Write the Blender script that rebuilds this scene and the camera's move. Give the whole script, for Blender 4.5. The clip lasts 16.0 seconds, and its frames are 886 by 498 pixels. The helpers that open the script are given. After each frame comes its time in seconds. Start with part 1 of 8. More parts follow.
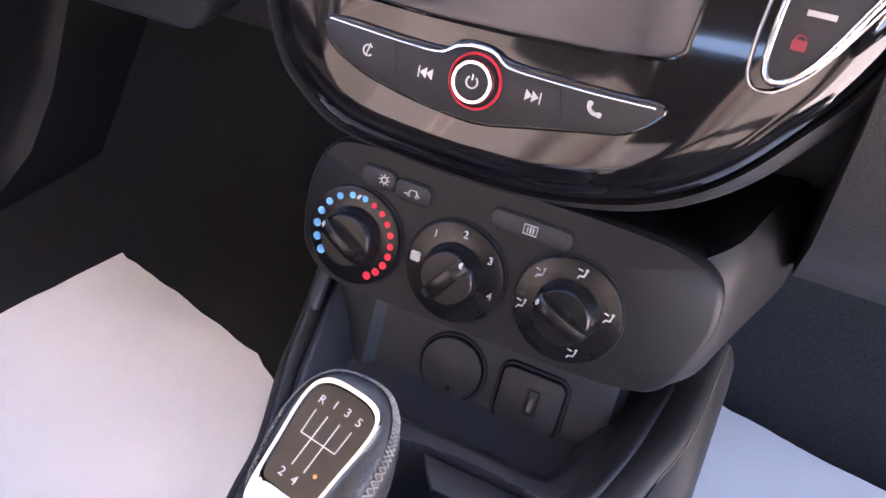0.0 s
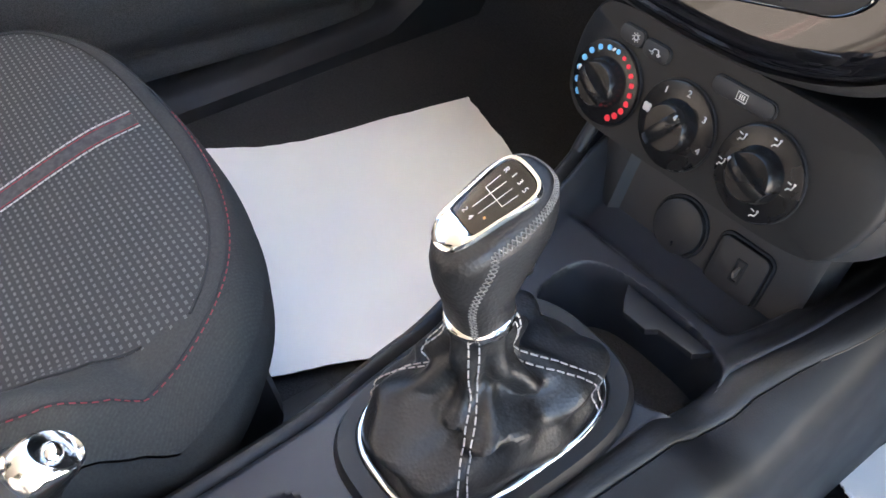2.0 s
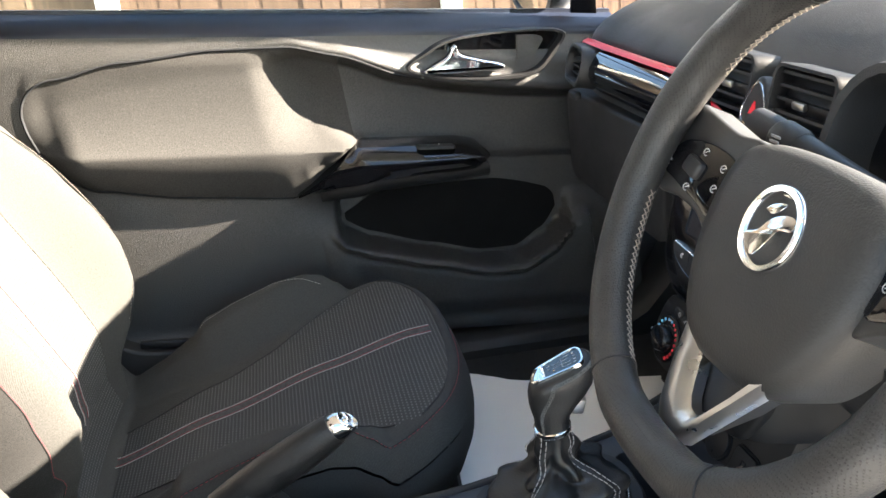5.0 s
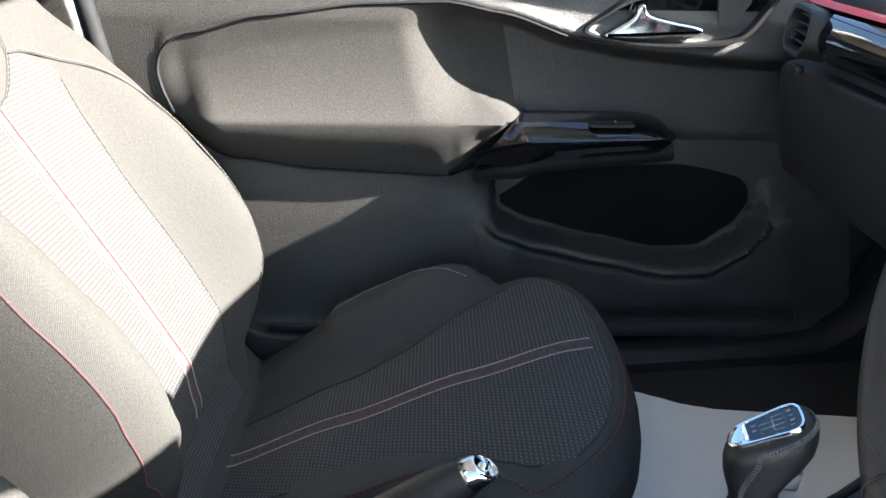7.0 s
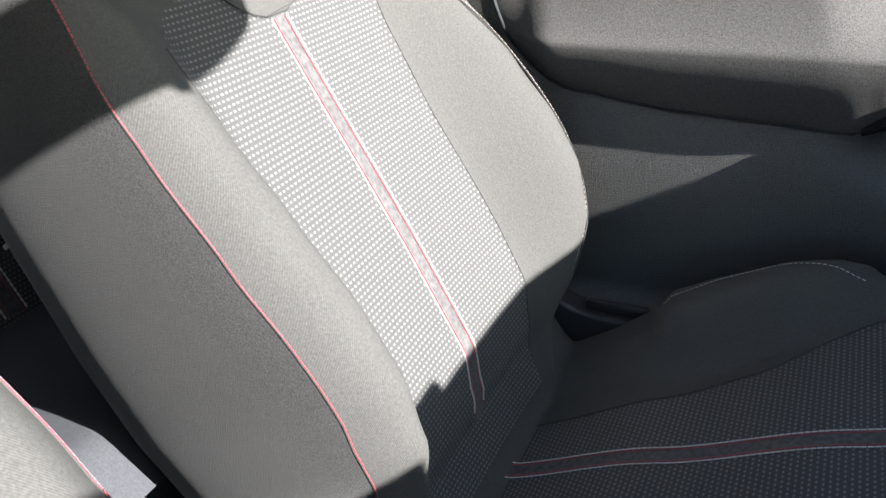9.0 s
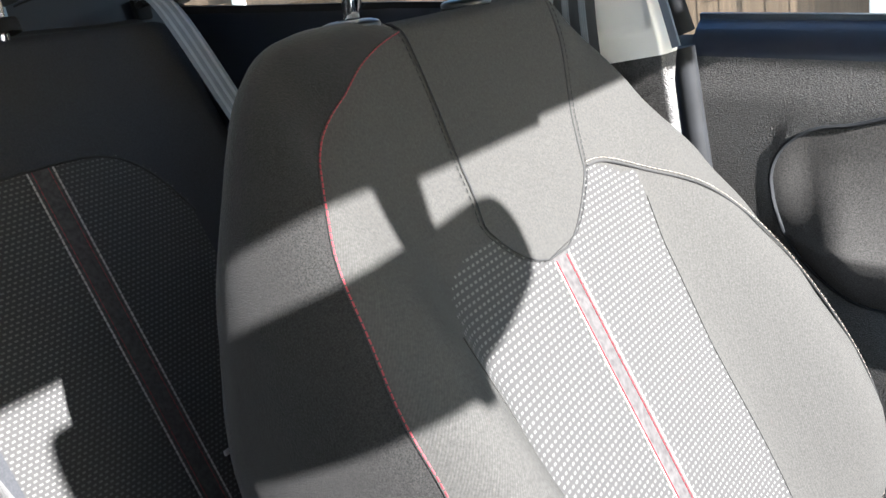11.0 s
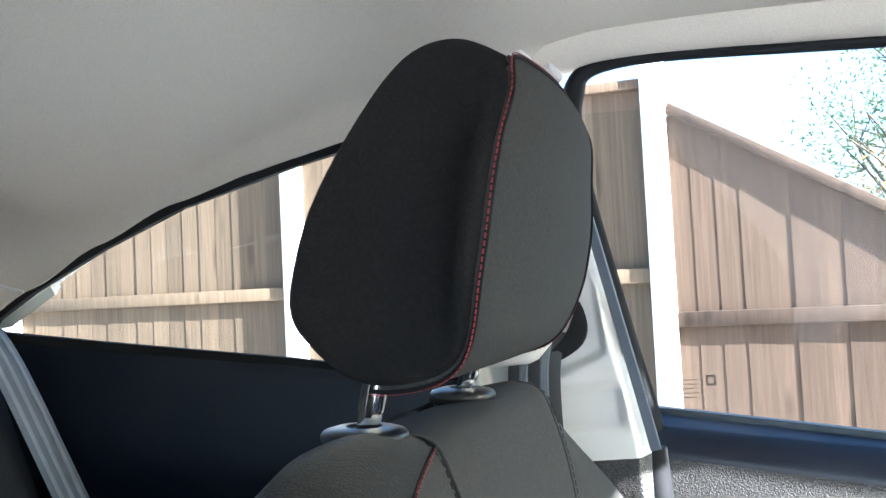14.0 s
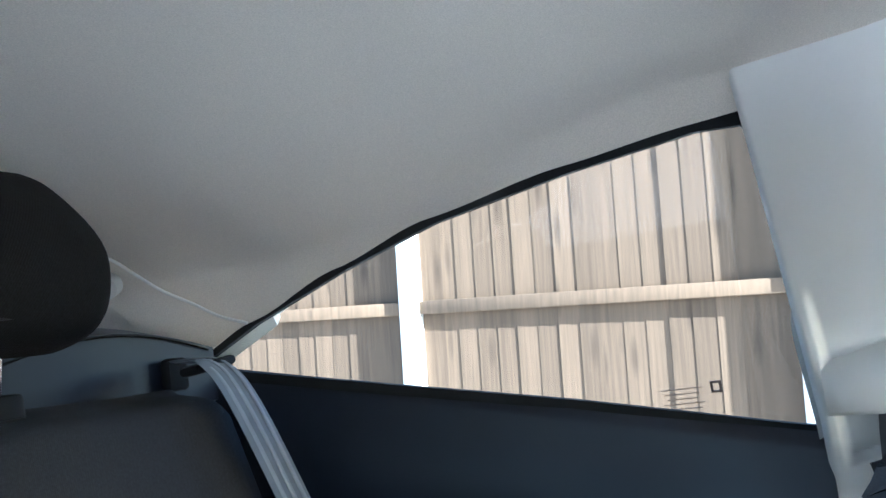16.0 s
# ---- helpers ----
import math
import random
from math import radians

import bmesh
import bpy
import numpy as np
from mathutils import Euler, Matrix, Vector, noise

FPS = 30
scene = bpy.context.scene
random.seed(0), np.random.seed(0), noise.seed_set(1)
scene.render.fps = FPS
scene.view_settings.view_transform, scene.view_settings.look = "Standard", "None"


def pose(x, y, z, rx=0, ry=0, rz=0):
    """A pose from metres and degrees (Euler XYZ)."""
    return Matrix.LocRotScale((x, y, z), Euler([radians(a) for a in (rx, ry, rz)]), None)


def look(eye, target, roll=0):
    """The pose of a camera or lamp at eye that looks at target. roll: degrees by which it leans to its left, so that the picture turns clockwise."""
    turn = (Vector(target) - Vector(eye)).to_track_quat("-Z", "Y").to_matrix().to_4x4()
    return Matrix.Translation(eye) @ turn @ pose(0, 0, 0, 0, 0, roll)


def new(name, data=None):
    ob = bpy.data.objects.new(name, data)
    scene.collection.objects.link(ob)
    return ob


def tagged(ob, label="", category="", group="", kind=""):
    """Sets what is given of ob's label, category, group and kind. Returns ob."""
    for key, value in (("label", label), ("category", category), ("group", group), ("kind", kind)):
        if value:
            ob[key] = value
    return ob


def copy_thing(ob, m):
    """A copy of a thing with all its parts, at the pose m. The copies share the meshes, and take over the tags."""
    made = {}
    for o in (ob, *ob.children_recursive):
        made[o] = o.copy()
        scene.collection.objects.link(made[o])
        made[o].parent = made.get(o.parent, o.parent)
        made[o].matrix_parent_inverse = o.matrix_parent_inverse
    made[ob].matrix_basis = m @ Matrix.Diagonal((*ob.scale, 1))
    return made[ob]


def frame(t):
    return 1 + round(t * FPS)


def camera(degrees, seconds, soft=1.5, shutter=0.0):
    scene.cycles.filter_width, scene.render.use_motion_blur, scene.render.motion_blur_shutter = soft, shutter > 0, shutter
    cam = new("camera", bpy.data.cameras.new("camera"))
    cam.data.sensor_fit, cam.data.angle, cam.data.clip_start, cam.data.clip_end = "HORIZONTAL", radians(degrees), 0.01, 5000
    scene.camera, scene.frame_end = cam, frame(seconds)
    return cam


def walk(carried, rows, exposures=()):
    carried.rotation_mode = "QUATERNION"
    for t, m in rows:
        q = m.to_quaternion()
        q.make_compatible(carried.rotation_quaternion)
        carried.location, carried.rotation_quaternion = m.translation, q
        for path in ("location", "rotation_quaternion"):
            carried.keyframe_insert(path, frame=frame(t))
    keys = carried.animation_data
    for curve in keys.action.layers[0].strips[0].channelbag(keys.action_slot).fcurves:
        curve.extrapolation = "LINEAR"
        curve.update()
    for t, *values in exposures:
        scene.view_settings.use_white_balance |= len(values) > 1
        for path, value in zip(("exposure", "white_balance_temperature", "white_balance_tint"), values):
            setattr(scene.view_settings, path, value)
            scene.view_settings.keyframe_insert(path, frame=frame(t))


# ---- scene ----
cam = camera(54.5, 16.0)
PATH = [
    (0, (0.137, -0.32, 0.75), (-0.494, 0.99, -0.623), 1.7),
    (0.5, (0.142, -0.338, 0.735), (-0.529, 0.905, -0.681), 1.0),
    (1, (0.156, -0.355, 0.726), (-0.611, 0.769, -0.74), -0.7),
    (1.5, (0.202, -0.355, 0.751), (-0.739, 0.591, -0.739), -4.4),
    (2, (0.282, -0.353, 0.786), (-0.906, 0.298, -0.685), -9.9),
    (2.5, (0.384, -0.343, 0.822), (-0.969, 0.073, -0.591), -13.0),
    (3, (0.532, -0.339, 0.904), (-0.989, -0.024, -0.355), -13.3),
    (3.5, (0.659, -0.352, 0.963), (-0.996, -0.046, -0.116), -12.4),
    (6, (0.826, -0.383, 0.962), (-1.052, -0.222, 0.293), -10.4),
    (6.5, (0.732, -0.375, 0.935), (-1.141, -0.329, 0.237), -10.5),
    (7, (0.614, -0.374, 0.915), (-1.237, -0.49, 0.165), -11.0),
    (7.5, (0.515, -0.37, 0.874), (-1.299, -0.712, 0.103), -12.0),
    (8, (0.424, -0.367, 0.828), (-1.333, -0.948, 0.068), -12.8),
    (8.5, (0.382, -0.365, 0.827), (-1.303, -1.141, 0.08), -13.4),
    (9, (0.332, -0.402, 0.846), (-1.288, -1.318, 0.114), -13.4),
    (9.5, (0.299, -0.443, 0.885), (-1.27, -1.465, 0.181), -13.4),
    (10, (0.275, -0.485, 0.929), (-1.256, -1.59, 0.269), -13.3),
    (12.5, (0.183, -0.661, 1.016), (-1.472, -1.77, 0.845), -11.5),
    (13, (0.169, -0.699, 1.036), (-1.594, -1.641, 0.985), -9.7),
    (13.5, (0.159, -0.749, 1.051), (-1.685, -1.52, 1.116), -8.2),
    (14, (0.133, -0.8, 1.052), (-1.751, -1.456, 1.194), -7.0),
    (14.5, (0.114, -0.853, 1.054), (-1.79, -1.445, 1.213), -6.5),
    (15, (0.093, -0.927, 1.059), (-1.817, -1.498, 1.216), -6.2),
    (15.5, (0.077, -0.981, 1.07), (-1.816, -1.605, 1.235), -6.8),
    (16, (0.069, -1.032, 1.096), (-1.746, -1.851, 1.286), -7.7),
]
EXPOSURES = [(0.0, 5.5, 6300, 33), (0.5, 5.45, 6300, 24), (1.0, 5.3, 6350, 14), (2.0, 5.35, 6400, 15), (2.5, 5.5, 6500, 17), (3.0, 5.5, 6650, 20), (3.5, 5.4, 6950, 17), (6.0, 3.65, 5900, 7), (7.0, 3.7, 5700, 8), (7.5, 3.75, 5650, 8), (8.0, 3.55, 5500, 8), (9.0, 3.2, 5400, 8), (10.0, 3.2, 5350, 9), (12.5, 3.58, 5250, 9), (13.0, 3.92, 5100, 7), (13.5, 3.9, 5050, 7), (14.5, 3.72, 5050, 7), (15.0, 3.6, 4980, 7), (15.5, 3.85, 4830, 7), (16.0, 3.82, 4700, 7)]
walk(cam, [(t, look(e, g, r)) for t, e, g, r in PATH], EXPOSURES)

# ---- light ----
SUN = Vector((0.2, 1.0, 0.36)).normalized()
world = bpy.data.worlds.new("sky")
scene.world = world
world.use_nodes = True
wn = world.node_tree.nodes
sky = wn.new("ShaderNodeTexSky")
sky.sky_type, sky.sun_disc = "NISHITA", False
sky.sun_elevation, sky.sun_rotation = math.asin(SUN.z), math.atan2(SUN.x, SUN.y)
sky.air_density, sky.dust_density = 1.0, 1.2
world.node_tree.links.new(sky.outputs["Color"], wn["Background"].inputs["Color"])
wn["Background"].inputs["Strength"].default_value = 0.052
sun = new("sun", bpy.data.lights.new("sun", "SUN"))
sun.data.energy, sun.data.angle, sun.data.color = 4.8, radians(0.6), (1.0, 0.86, 0.70)
sun.matrix_world = look(SUN * 20, (0, 0, 0))

# ---- materials ----


def principled(name, colour, rough=0.5, metal=0.0, coat=0.0, spec=0.5):
    m = bpy.data.materials.new(name)
    m.use_nodes = True
    b = m.node_tree.nodes["Principled BSDF"]
    b.inputs["Base Color"].default_value = (*colour, 1)
    b.inputs["Roughness"].default_value = rough
    b.inputs["Metallic"].default_value = metal
    b.inputs["Coat Weight"].default_value = coat
    b.inputs["Specular IOR Level"].default_value = spec
    return m, m.node_tree, b


def vary(tree, b, colour, scale, amount, detail=4.0, socket="Base Color", stretch=None):
    """Noise between a darker and a lighter value of the colour."""
    n = tree.nodes.new("ShaderNodeTexNoise")
    n.inputs["Scale"].default_value, n.inputs["Detail"].default_value = scale, detail
    c = tree.nodes.new("ShaderNodeTexCoord")
    src = c.outputs["Object"]
    if stretch:
        mp = tree.nodes.new("ShaderNodeMapping")
        mp.inputs["Scale"].default_value = stretch
        tree.links.new(src, mp.inputs["Vector"])
        src = mp.outputs["Vector"]
    tree.links.new(src, n.inputs["Vector"])
    r = tree.nodes.new("ShaderNodeValToRGB")
    r.color_ramp.elements[0].position, r.color_ramp.elements[1].position = 0.3, 0.7
    r.color_ramp.elements[0].color = (*[k * (1 - amount) for k in colour], 1)
    r.color_ramp.elements[1].color = (*[min(1, k * (1 + amount)) for k in colour], 1)
    tree.links.new(n.outputs["Fac"], r.inputs["Fac"])
    tree.links.new(r.outputs["Color"], b.inputs[socket])
    return r


def bump(tree, b, scale, strength, distance=0.001, detail=3.0, voronoi=False, previous=None):
    n = tree.nodes.new("ShaderNodeTexVoronoi" if voronoi else "ShaderNodeTexNoise")
    n.inputs["Scale"].default_value = scale
    if not voronoi:
        n.inputs["Detail"].default_value = detail
    c = tree.nodes.new("ShaderNodeTexCoord")
    tree.links.new(c.outputs["Object"], n.inputs["Vector"])
    p = tree.nodes.new("ShaderNodeBump")
    p.inputs["Strength"].default_value, p.inputs["Distance"].default_value = strength, distance
    tree.links.new(n.outputs["Distance" if voronoi else "Fac"], p.inputs["Height"])
    if previous:
        tree.links.new(previous.outputs["Normal"], p.inputs["Normal"])
    tree.links.new(p.outputs["Normal"], b.inputs["Normal"])
    return p


def simple(name, colour, rough, metal=0.0, coat=0.0, var=(30, 0.12), grain=None, spec=0.5):
    m, t, b = principled(name, colour, rough, metal, coat, spec)
    if var:
        vary(t, b, colour, *var)
    if grain:
        bump(t, b, *grain)
    return m


def rough_spots(m, scale, low, high):
    """Wear: patches of more and less gloss."""
    t = m.node_tree
    b = t.nodes["Principled BSDF"]
    n = t.nodes.new("ShaderNodeTexNoise")
    n.inputs["Scale"].default_value, n.inputs["Detail"].default_value = scale, 5
    c = t.nodes.new("ShaderNodeTexCoord")
    t.links.new(c.outputs["Object"], n.inputs["Vector"])
    r = t.nodes.new("ShaderNodeMapRange")
    r.inputs["From Min"].default_value, r.inputs["From Max"].default_value = 0.3, 0.7
    r.inputs["To Min"].default_value, r.inputs["To Max"].default_value = low, high
    t.links.new(n.outputs["Fac"], r.inputs["Value"])
    t.links.new(r.outputs["Result"], b.inputs["Roughness"])
    return m


def uv_math(t, op, a, b=None):
    n = t.nodes.new("ShaderNodeMath")
    n.operation = op
    for i, k in enumerate((a, b)):
        if k is None:
            continue
        if isinstance(k, (int, float)):
            n.inputs[i].default_value = k
        else:
            t.links.new(k, n.inputs[i])
    return n.outputs[0]


def weave_cloth(name, base, dot, pitch_u, pitch_v, size=0.32):
    """Cloth with rows of short pale threads, laid out in the mesh's own metres (UV)."""
    m, t, b = principled(name, base, 0.85, spec=0.25)
    uv = t.nodes.new("ShaderNodeUVMap")
    s = t.nodes.new("ShaderNodeSeparateXYZ")
    t.links.new(uv.outputs["UV"], s.inputs["Vector"])
    v = uv_math(t, "DIVIDE", s.outputs["Y"], pitch_v)
    row = uv_math(t, "FLOOR", v)
    shift = uv_math(t, "MULTIPLY", uv_math(t, "MODULO", row, 2.0), 0.5)
    u = uv_math(t, "ADD", uv_math(t, "DIVIDE", s.outputs["X"], pitch_u), shift)
    du = uv_math(t, "ABSOLUTE", uv_math(t, "SUBTRACT", uv_math(t, "FRACT", u), 0.5))
    dv = uv_math(t, "ABSOLUTE", uv_math(t, "SUBTRACT", uv_math(t, "FRACT", v), 0.5))
    inside = uv_math(t, "MULTIPLY", uv_math(t, "LESS_THAN", du, size), uv_math(t, "LESS_THAN", dv, 0.19))
    n = t.nodes.new("ShaderNodeTexNoise")
    n.inputs["Scale"].default_value, n.inputs["Detail"].default_value = 60, 4
    c = t.nodes.new("ShaderNodeTexCoord")
    t.links.new(c.outputs["Object"], n.inputs["Vector"])
    fac = uv_math(t, "MULTIPLY", inside, uv_math(t, "ADD", uv_math(t, "MULTIPLY", n.outputs["Fac"], 0.9), 0.4))
    mix = t.nodes.new("ShaderNodeMix")
    mix.data_type = "RGBA"
    mix.inputs["A"].default_value, mix.inputs["B"].default_value = (*base, 1), (*dot, 1)
    t.links.new(fac, mix.inputs["Factor"])
    t.links.new(mix.outputs["Result"], b.inputs["Base Color"])
    p = t.nodes.new("ShaderNodeBump")
    p.inputs["Strength"].default_value, p.inputs["Distance"].default_value = 0.5, 0.0008
    t.links.new(inside, p.inputs["Height"])
    q = bump(t, b, 900, 0.5, 0.0006)
    t.links.new(p.outputs["Normal"], q.inputs["Normal"])
    return m


def ribbed_cloth(name, base, pitch, var=(12, 0.12), tint=0.3):
    """Fine twill: diagonal ribs in the mesh's own metres."""
    m, t, b = principled(name, base, 0.9, spec=0.2)
    uv = t.nodes.new("ShaderNodeUVMap")
    s = t.nodes.new("ShaderNodeSeparateXYZ")
    t.links.new(uv.outputs["UV"], s.inputs["Vector"])
    d = uv_math(t, "ADD", uv_math(t, "DIVIDE", s.outputs["X"], pitch), uv_math(t, "DIVIDE", s.outputs["Y"], pitch * 1.6))
    w = uv_math(t, "ABSOLUTE", uv_math(t, "SUBTRACT", uv_math(t, "FRACT", d), 0.5))
    r = vary(t, b, base, var[0], var[1])
    mix = t.nodes.new("ShaderNodeMix")
    mix.data_type = "RGBA"
    mix.inputs["B"].default_value = (*[k * (1 - tint) for k in base], 1)
    t.links.new(r.outputs["Color"], mix.inputs["A"])
    t.links.new(w, mix.inputs["Factor"])
    t.links.new(mix.outputs["Result"], b.inputs["Base Color"])
    p = t.nodes.new("ShaderNodeBump")
    p.inputs["Strength"].default_value, p.inputs["Distance"].default_value = 0.35, 0.0006
    t.links.new(w, p.inputs["Height"])
    q = bump(t, b, 700, 0.4, 0.0006)
    t.links.new(p.outputs["Normal"], q.inputs["Normal"])
    return m


CLOTH = ribbed_cloth("grey_twill", (0.046, 0.045, 0.0425), 0.0016, (520, 0.24))
WEAVE = weave_cloth("dotted_cloth", (0.038, 0.0375, 0.037), (0.112, 0.110, 0.107), 0.0066, 0.0055, 0.27)
SPECKLE = simple("heather_cloth", (0.0155, 0.015, 0.0145), 0.95, var=(900, 0.6), grain=(800, 0.6, 0.0010), spec=0.15)
SPECKLE.node_tree.nodes["Principled BSDF"].inputs["Sheen Weight"].default_value = 0.12
HEADREST = ribbed_cloth("black_twill", (0.0105, 0.0105, 0.011), 0.002, (480, 0.35))
RESTCLOTH = ribbed_cloth("dark_grey_twill", (0.039, 0.0405, 0.040), 0.0016, (520, 0.26))
DARKCLOTH = ribbed_cloth("charcoal_twill", (0.037, 0.0385, 0.043), 0.0016, (480, 0.22))
LEATHER = rough_spots(simple("black_leather", (0.012, 0.012, 0.0125), 0.42, var=(40, 0.2), grain=(420, 0.35, 0.0006, 3.0, True)), 25, 0.34, 0.55)
RIMLEATHER = rough_spots(simple("worn_leather", (0.024, 0.0232, 0.0225), 0.42, var=(35, 0.25), grain=(500, 0.3, 0.0006, 3.0, True)), 30, 0.35, 0.6)


def perforate(m, scale, colour):
    """Rows of fine holes in leather."""
    t = m.node_tree
    b = t.nodes["Principled BSDF"]
    v = t.nodes.new("ShaderNodeTexVoronoi")
    v.inputs["Scale"].default_value, v.inputs["Randomness"].default_value = scale, 0.15
    c = t.nodes.new("ShaderNodeTexCoord")
    t.links.new(c.outputs["Object"], v.inputs["Vector"])
    hole = uv_math(t, "LESS_THAN", v.outputs["Distance"], 0.30)
    mix = t.nodes.new("ShaderNodeMix")
    mix.data_type = "RGBA"
    t.links.new(b.inputs["Base Color"].links[0].from_socket, mix.inputs["A"])
    mix.inputs["B"].default_value = (*colour, 1)
    t.links.new(hole, mix.inputs["Factor"])
    t.links.new(mix.outputs["Result"], b.inputs["Base Color"])
    p = t.nodes.new("ShaderNodeBump")
    p.invert = True
    p.inputs["Strength"].default_value, p.inputs["Distance"].default_value = 0.6, 0.0008
    t.links.new(hole, p.inputs["Height"])
    t.links.new(b.inputs["Normal"].links[0].from_socket, p.inputs["Normal"])
    t.links.new(p.outputs["Normal"], b.inputs["Normal"])
    return m


RIMLEATHER = perforate(RIMLEATHER, 520, (0.004, 0.004, 0.004))
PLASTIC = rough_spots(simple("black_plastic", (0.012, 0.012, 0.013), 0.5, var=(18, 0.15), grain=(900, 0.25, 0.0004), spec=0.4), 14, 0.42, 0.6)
CONSOLE = rough_spots(simple("satin_console", (0.020, 0.0215, 0.026), 0.4, var=(14, 0.12), grain=(900, 0.2, 0.0004)), 12, 0.34, 0.48)
SOFTPLASTIC = rough_spots(simple("grained_plastic", (0.0135, 0.0135, 0.0145), 0.6, var=(22, 0.15), grain=(650, 0.35, 0.0005, 3.0, True), spec=0.4), 10, 0.5, 0.68)
RIMPLASTIC = rough_spots(simple("satin_spoke", (0.030, 0.029, 0.028), 0.42, var=(25, 0.12), grain=(800, 0.2, 0.0004)), 14, 0.36, 0.5)
HEATPLASTIC = rough_spots(simple("matt_black_panel", (0.0066, 0.0068, 0.0074), 0.5, var=(20, 0.15), grain=(900, 0.15, 0.0004, 3.0, True), spec=0.28), 12, 0.42, 0.58)
KNOB = rough_spots(simple("satin_knob", (0.006, 0.006, 0.0065), 0.25, var=(30, 0.15), spec=0.35), 20, 0.2, 0.3)
CAPPLASTIC = simple("satin_cap", (0.022, 0.023, 0.025), 0.3, var=(40, 0.15))
NAVY = rough_spots(simple("blue_black_plastic", (0.009, 0.013, 0.026), 0.36, var=(10, 0.15), grain=(900, 0.2, 0.0003)), 10, 0.30, 0.42)
DOORPLASTIC = simple("speckled_door_plastic", (0.029, 0.0281, 0.027), 0.34, var=(700, 1.0), grain=(700, 0.6, 0.0011, 3.0, True), spec=0.7)
# near-black for the pocket's inside: its shade put into colour
POCKETSHADE = simple("dark_pocket_shade", (0.0045, 0.0045, 0.005), 0.8, var=(20, 0.2), grain=(700, 0.3, 0.0005), spec=0.15)
INSERT = simple("door_insert_cloth", (0.042, 0.0405, 0.0388), 0.92, var=(600, 0.4), grain=(650, 0.5, 0.0007), spec=0.2)
GLOSS = simple("piano_black", (0.004, 0.004, 0.005), 0.06, var=None, coat=0.4)
CHROME = rough_spots(simple("chrome", (0.8, 0.8, 0.8), 0.1, 1.0, var=None), 40, 0.06, 0.14)
SATIN = rough_spots(simple("satin_silver", (0.62, 0.61, 0.6), 0.3, 1.0, var=None), 30, 0.24, 0.36)
REDGLOSS = simple("red_trim", (0.46, 0.010, 0.026), 0.35, var=None, spec=0.3)
REDTHREAD = simple("red_thread", (0.22, 0.024, 0.034), 0.8, var=None)
REDCLOTH = simple("dark_red_cloth", (0.046, 0.043, 0.043), 0.9, var=(200, 0.4))
WHITETHREAD = simple("pale_thread", (0.36, 0.34, 0.325), 0.8, var=None)
GREYTHREAD = simple("grey_thread", (0.13, 0.128, 0.125), 0.75, var=(300, 0.3))
TANTHREAD = simple("worn_thread", (0.24, 0.205, 0.175), 0.8, var=(300, 0.3))
SEAM = simple("seam_shadow_thread", (0.02, 0.02, 0.02), 0.9, var=None)
PAPER = simple("white_paper", (0.86, 0.85, 0.83), 0.8, var=(3, 0.05), grain=(9, 0.3, 0.004))
HEADLINER = simple("headliner_cloth", (0.70, 0.652, 0.575), 0.95, var=(900, 0.1), grain=(900, 0.4, 0.0006), spec=0.2)
PILLAR = simple("pale_grey_plastic", (0.70, 0.70, 0.685), 0.55, var=(8, 0.04), grain=(800, 0.15, 0.0004))
CARPET = simple("black_carpet", (0.028, 0.028, 0.029), 0.95, var=(500, 0.35), grain=(500, 0.6, 0.0015), spec=0.2)
RUBBER = simple("black_rubber", (0.011, 0.012, 0.014), 0.75, var=(40, 0.2), spec=0.25)
DARKBELT = simple("dark_belt", (0.045, 0.048, 0.054), 0.7, var=(60, 0.08), grain=(900, 0.3, 0.0004))
PALEBELT = simple("pale_belt_stripe", (0.27, 0.30, 0.34), 0.65, var=(60, 0.08), grain=(900, 0.3, 0.0004))
SLATE = simple("slate_trim", (0.085, 0.105, 0.14), 0.4, var=(20, 0.1))
BELT = simple("grey_belt", (0.16, 0.185, 0.215), 0.7, var=(60, 0.08), grain=(900, 0.3, 0.0004))
PALERED = simple("worn_red_edge", (0.62, 0.22, 0.20), 0.45, var=(60, 0.2))
PADPLASTIC = rough_spots(simple("grained_pad", (0.020, 0.0197, 0.0192), 0.55, var=(22, 0.15), grain=(650, 0.35, 0.0005, 3.0, True)), 10, 0.46, 0.62)
REDBUTTON = simple("red_button", (0.55, 0.03, 0.03), 0.4, var=None)
SCREEN = simple("screen_glass", (0.035, 0.035, 0.038), 0.22, var=None)
PRINT = simple("white_print", (0.40, 0.385, 0.375), 0.6, var=None)
REDPRINT = simple("red_print", (0.75, 0.02, 0.04), 0.5, var=None)
BLUEPRINT = simple("blue_print", (0.10, 0.35, 0.62), 0.5, var=None)
GREYPRINT = simple("grey_print", (0.15, 0.115, 0.09), 0.6, var=None)
BODY = simple("body_paint", (0.02, 0.025, 0.035), 0.3, var=None, coat=0.6)
CONCRETE = simple("pale_concrete", (0.62, 0.60, 0.56), 0.9, var=(20, 0.12), grain=(120, 0.4, 0.002))
GROUND = simple("pale_drive", (0.46, 0.455, 0.44), 0.9, var=(6, 0.3), grain=(200, 0.6, 0.004))
LEAF = simple("leaf", (0.10, 0.15, 0.05), 0.6, var=(5, 0.4))
AUTUMN = simple("autumn_leaf", (0.42, 0.20, 0.05), 0.6, var=(5, 0.4))
BARK = simple("bark", (0.10, 0.075, 0.05), 0.9, var=(20, 0.3))


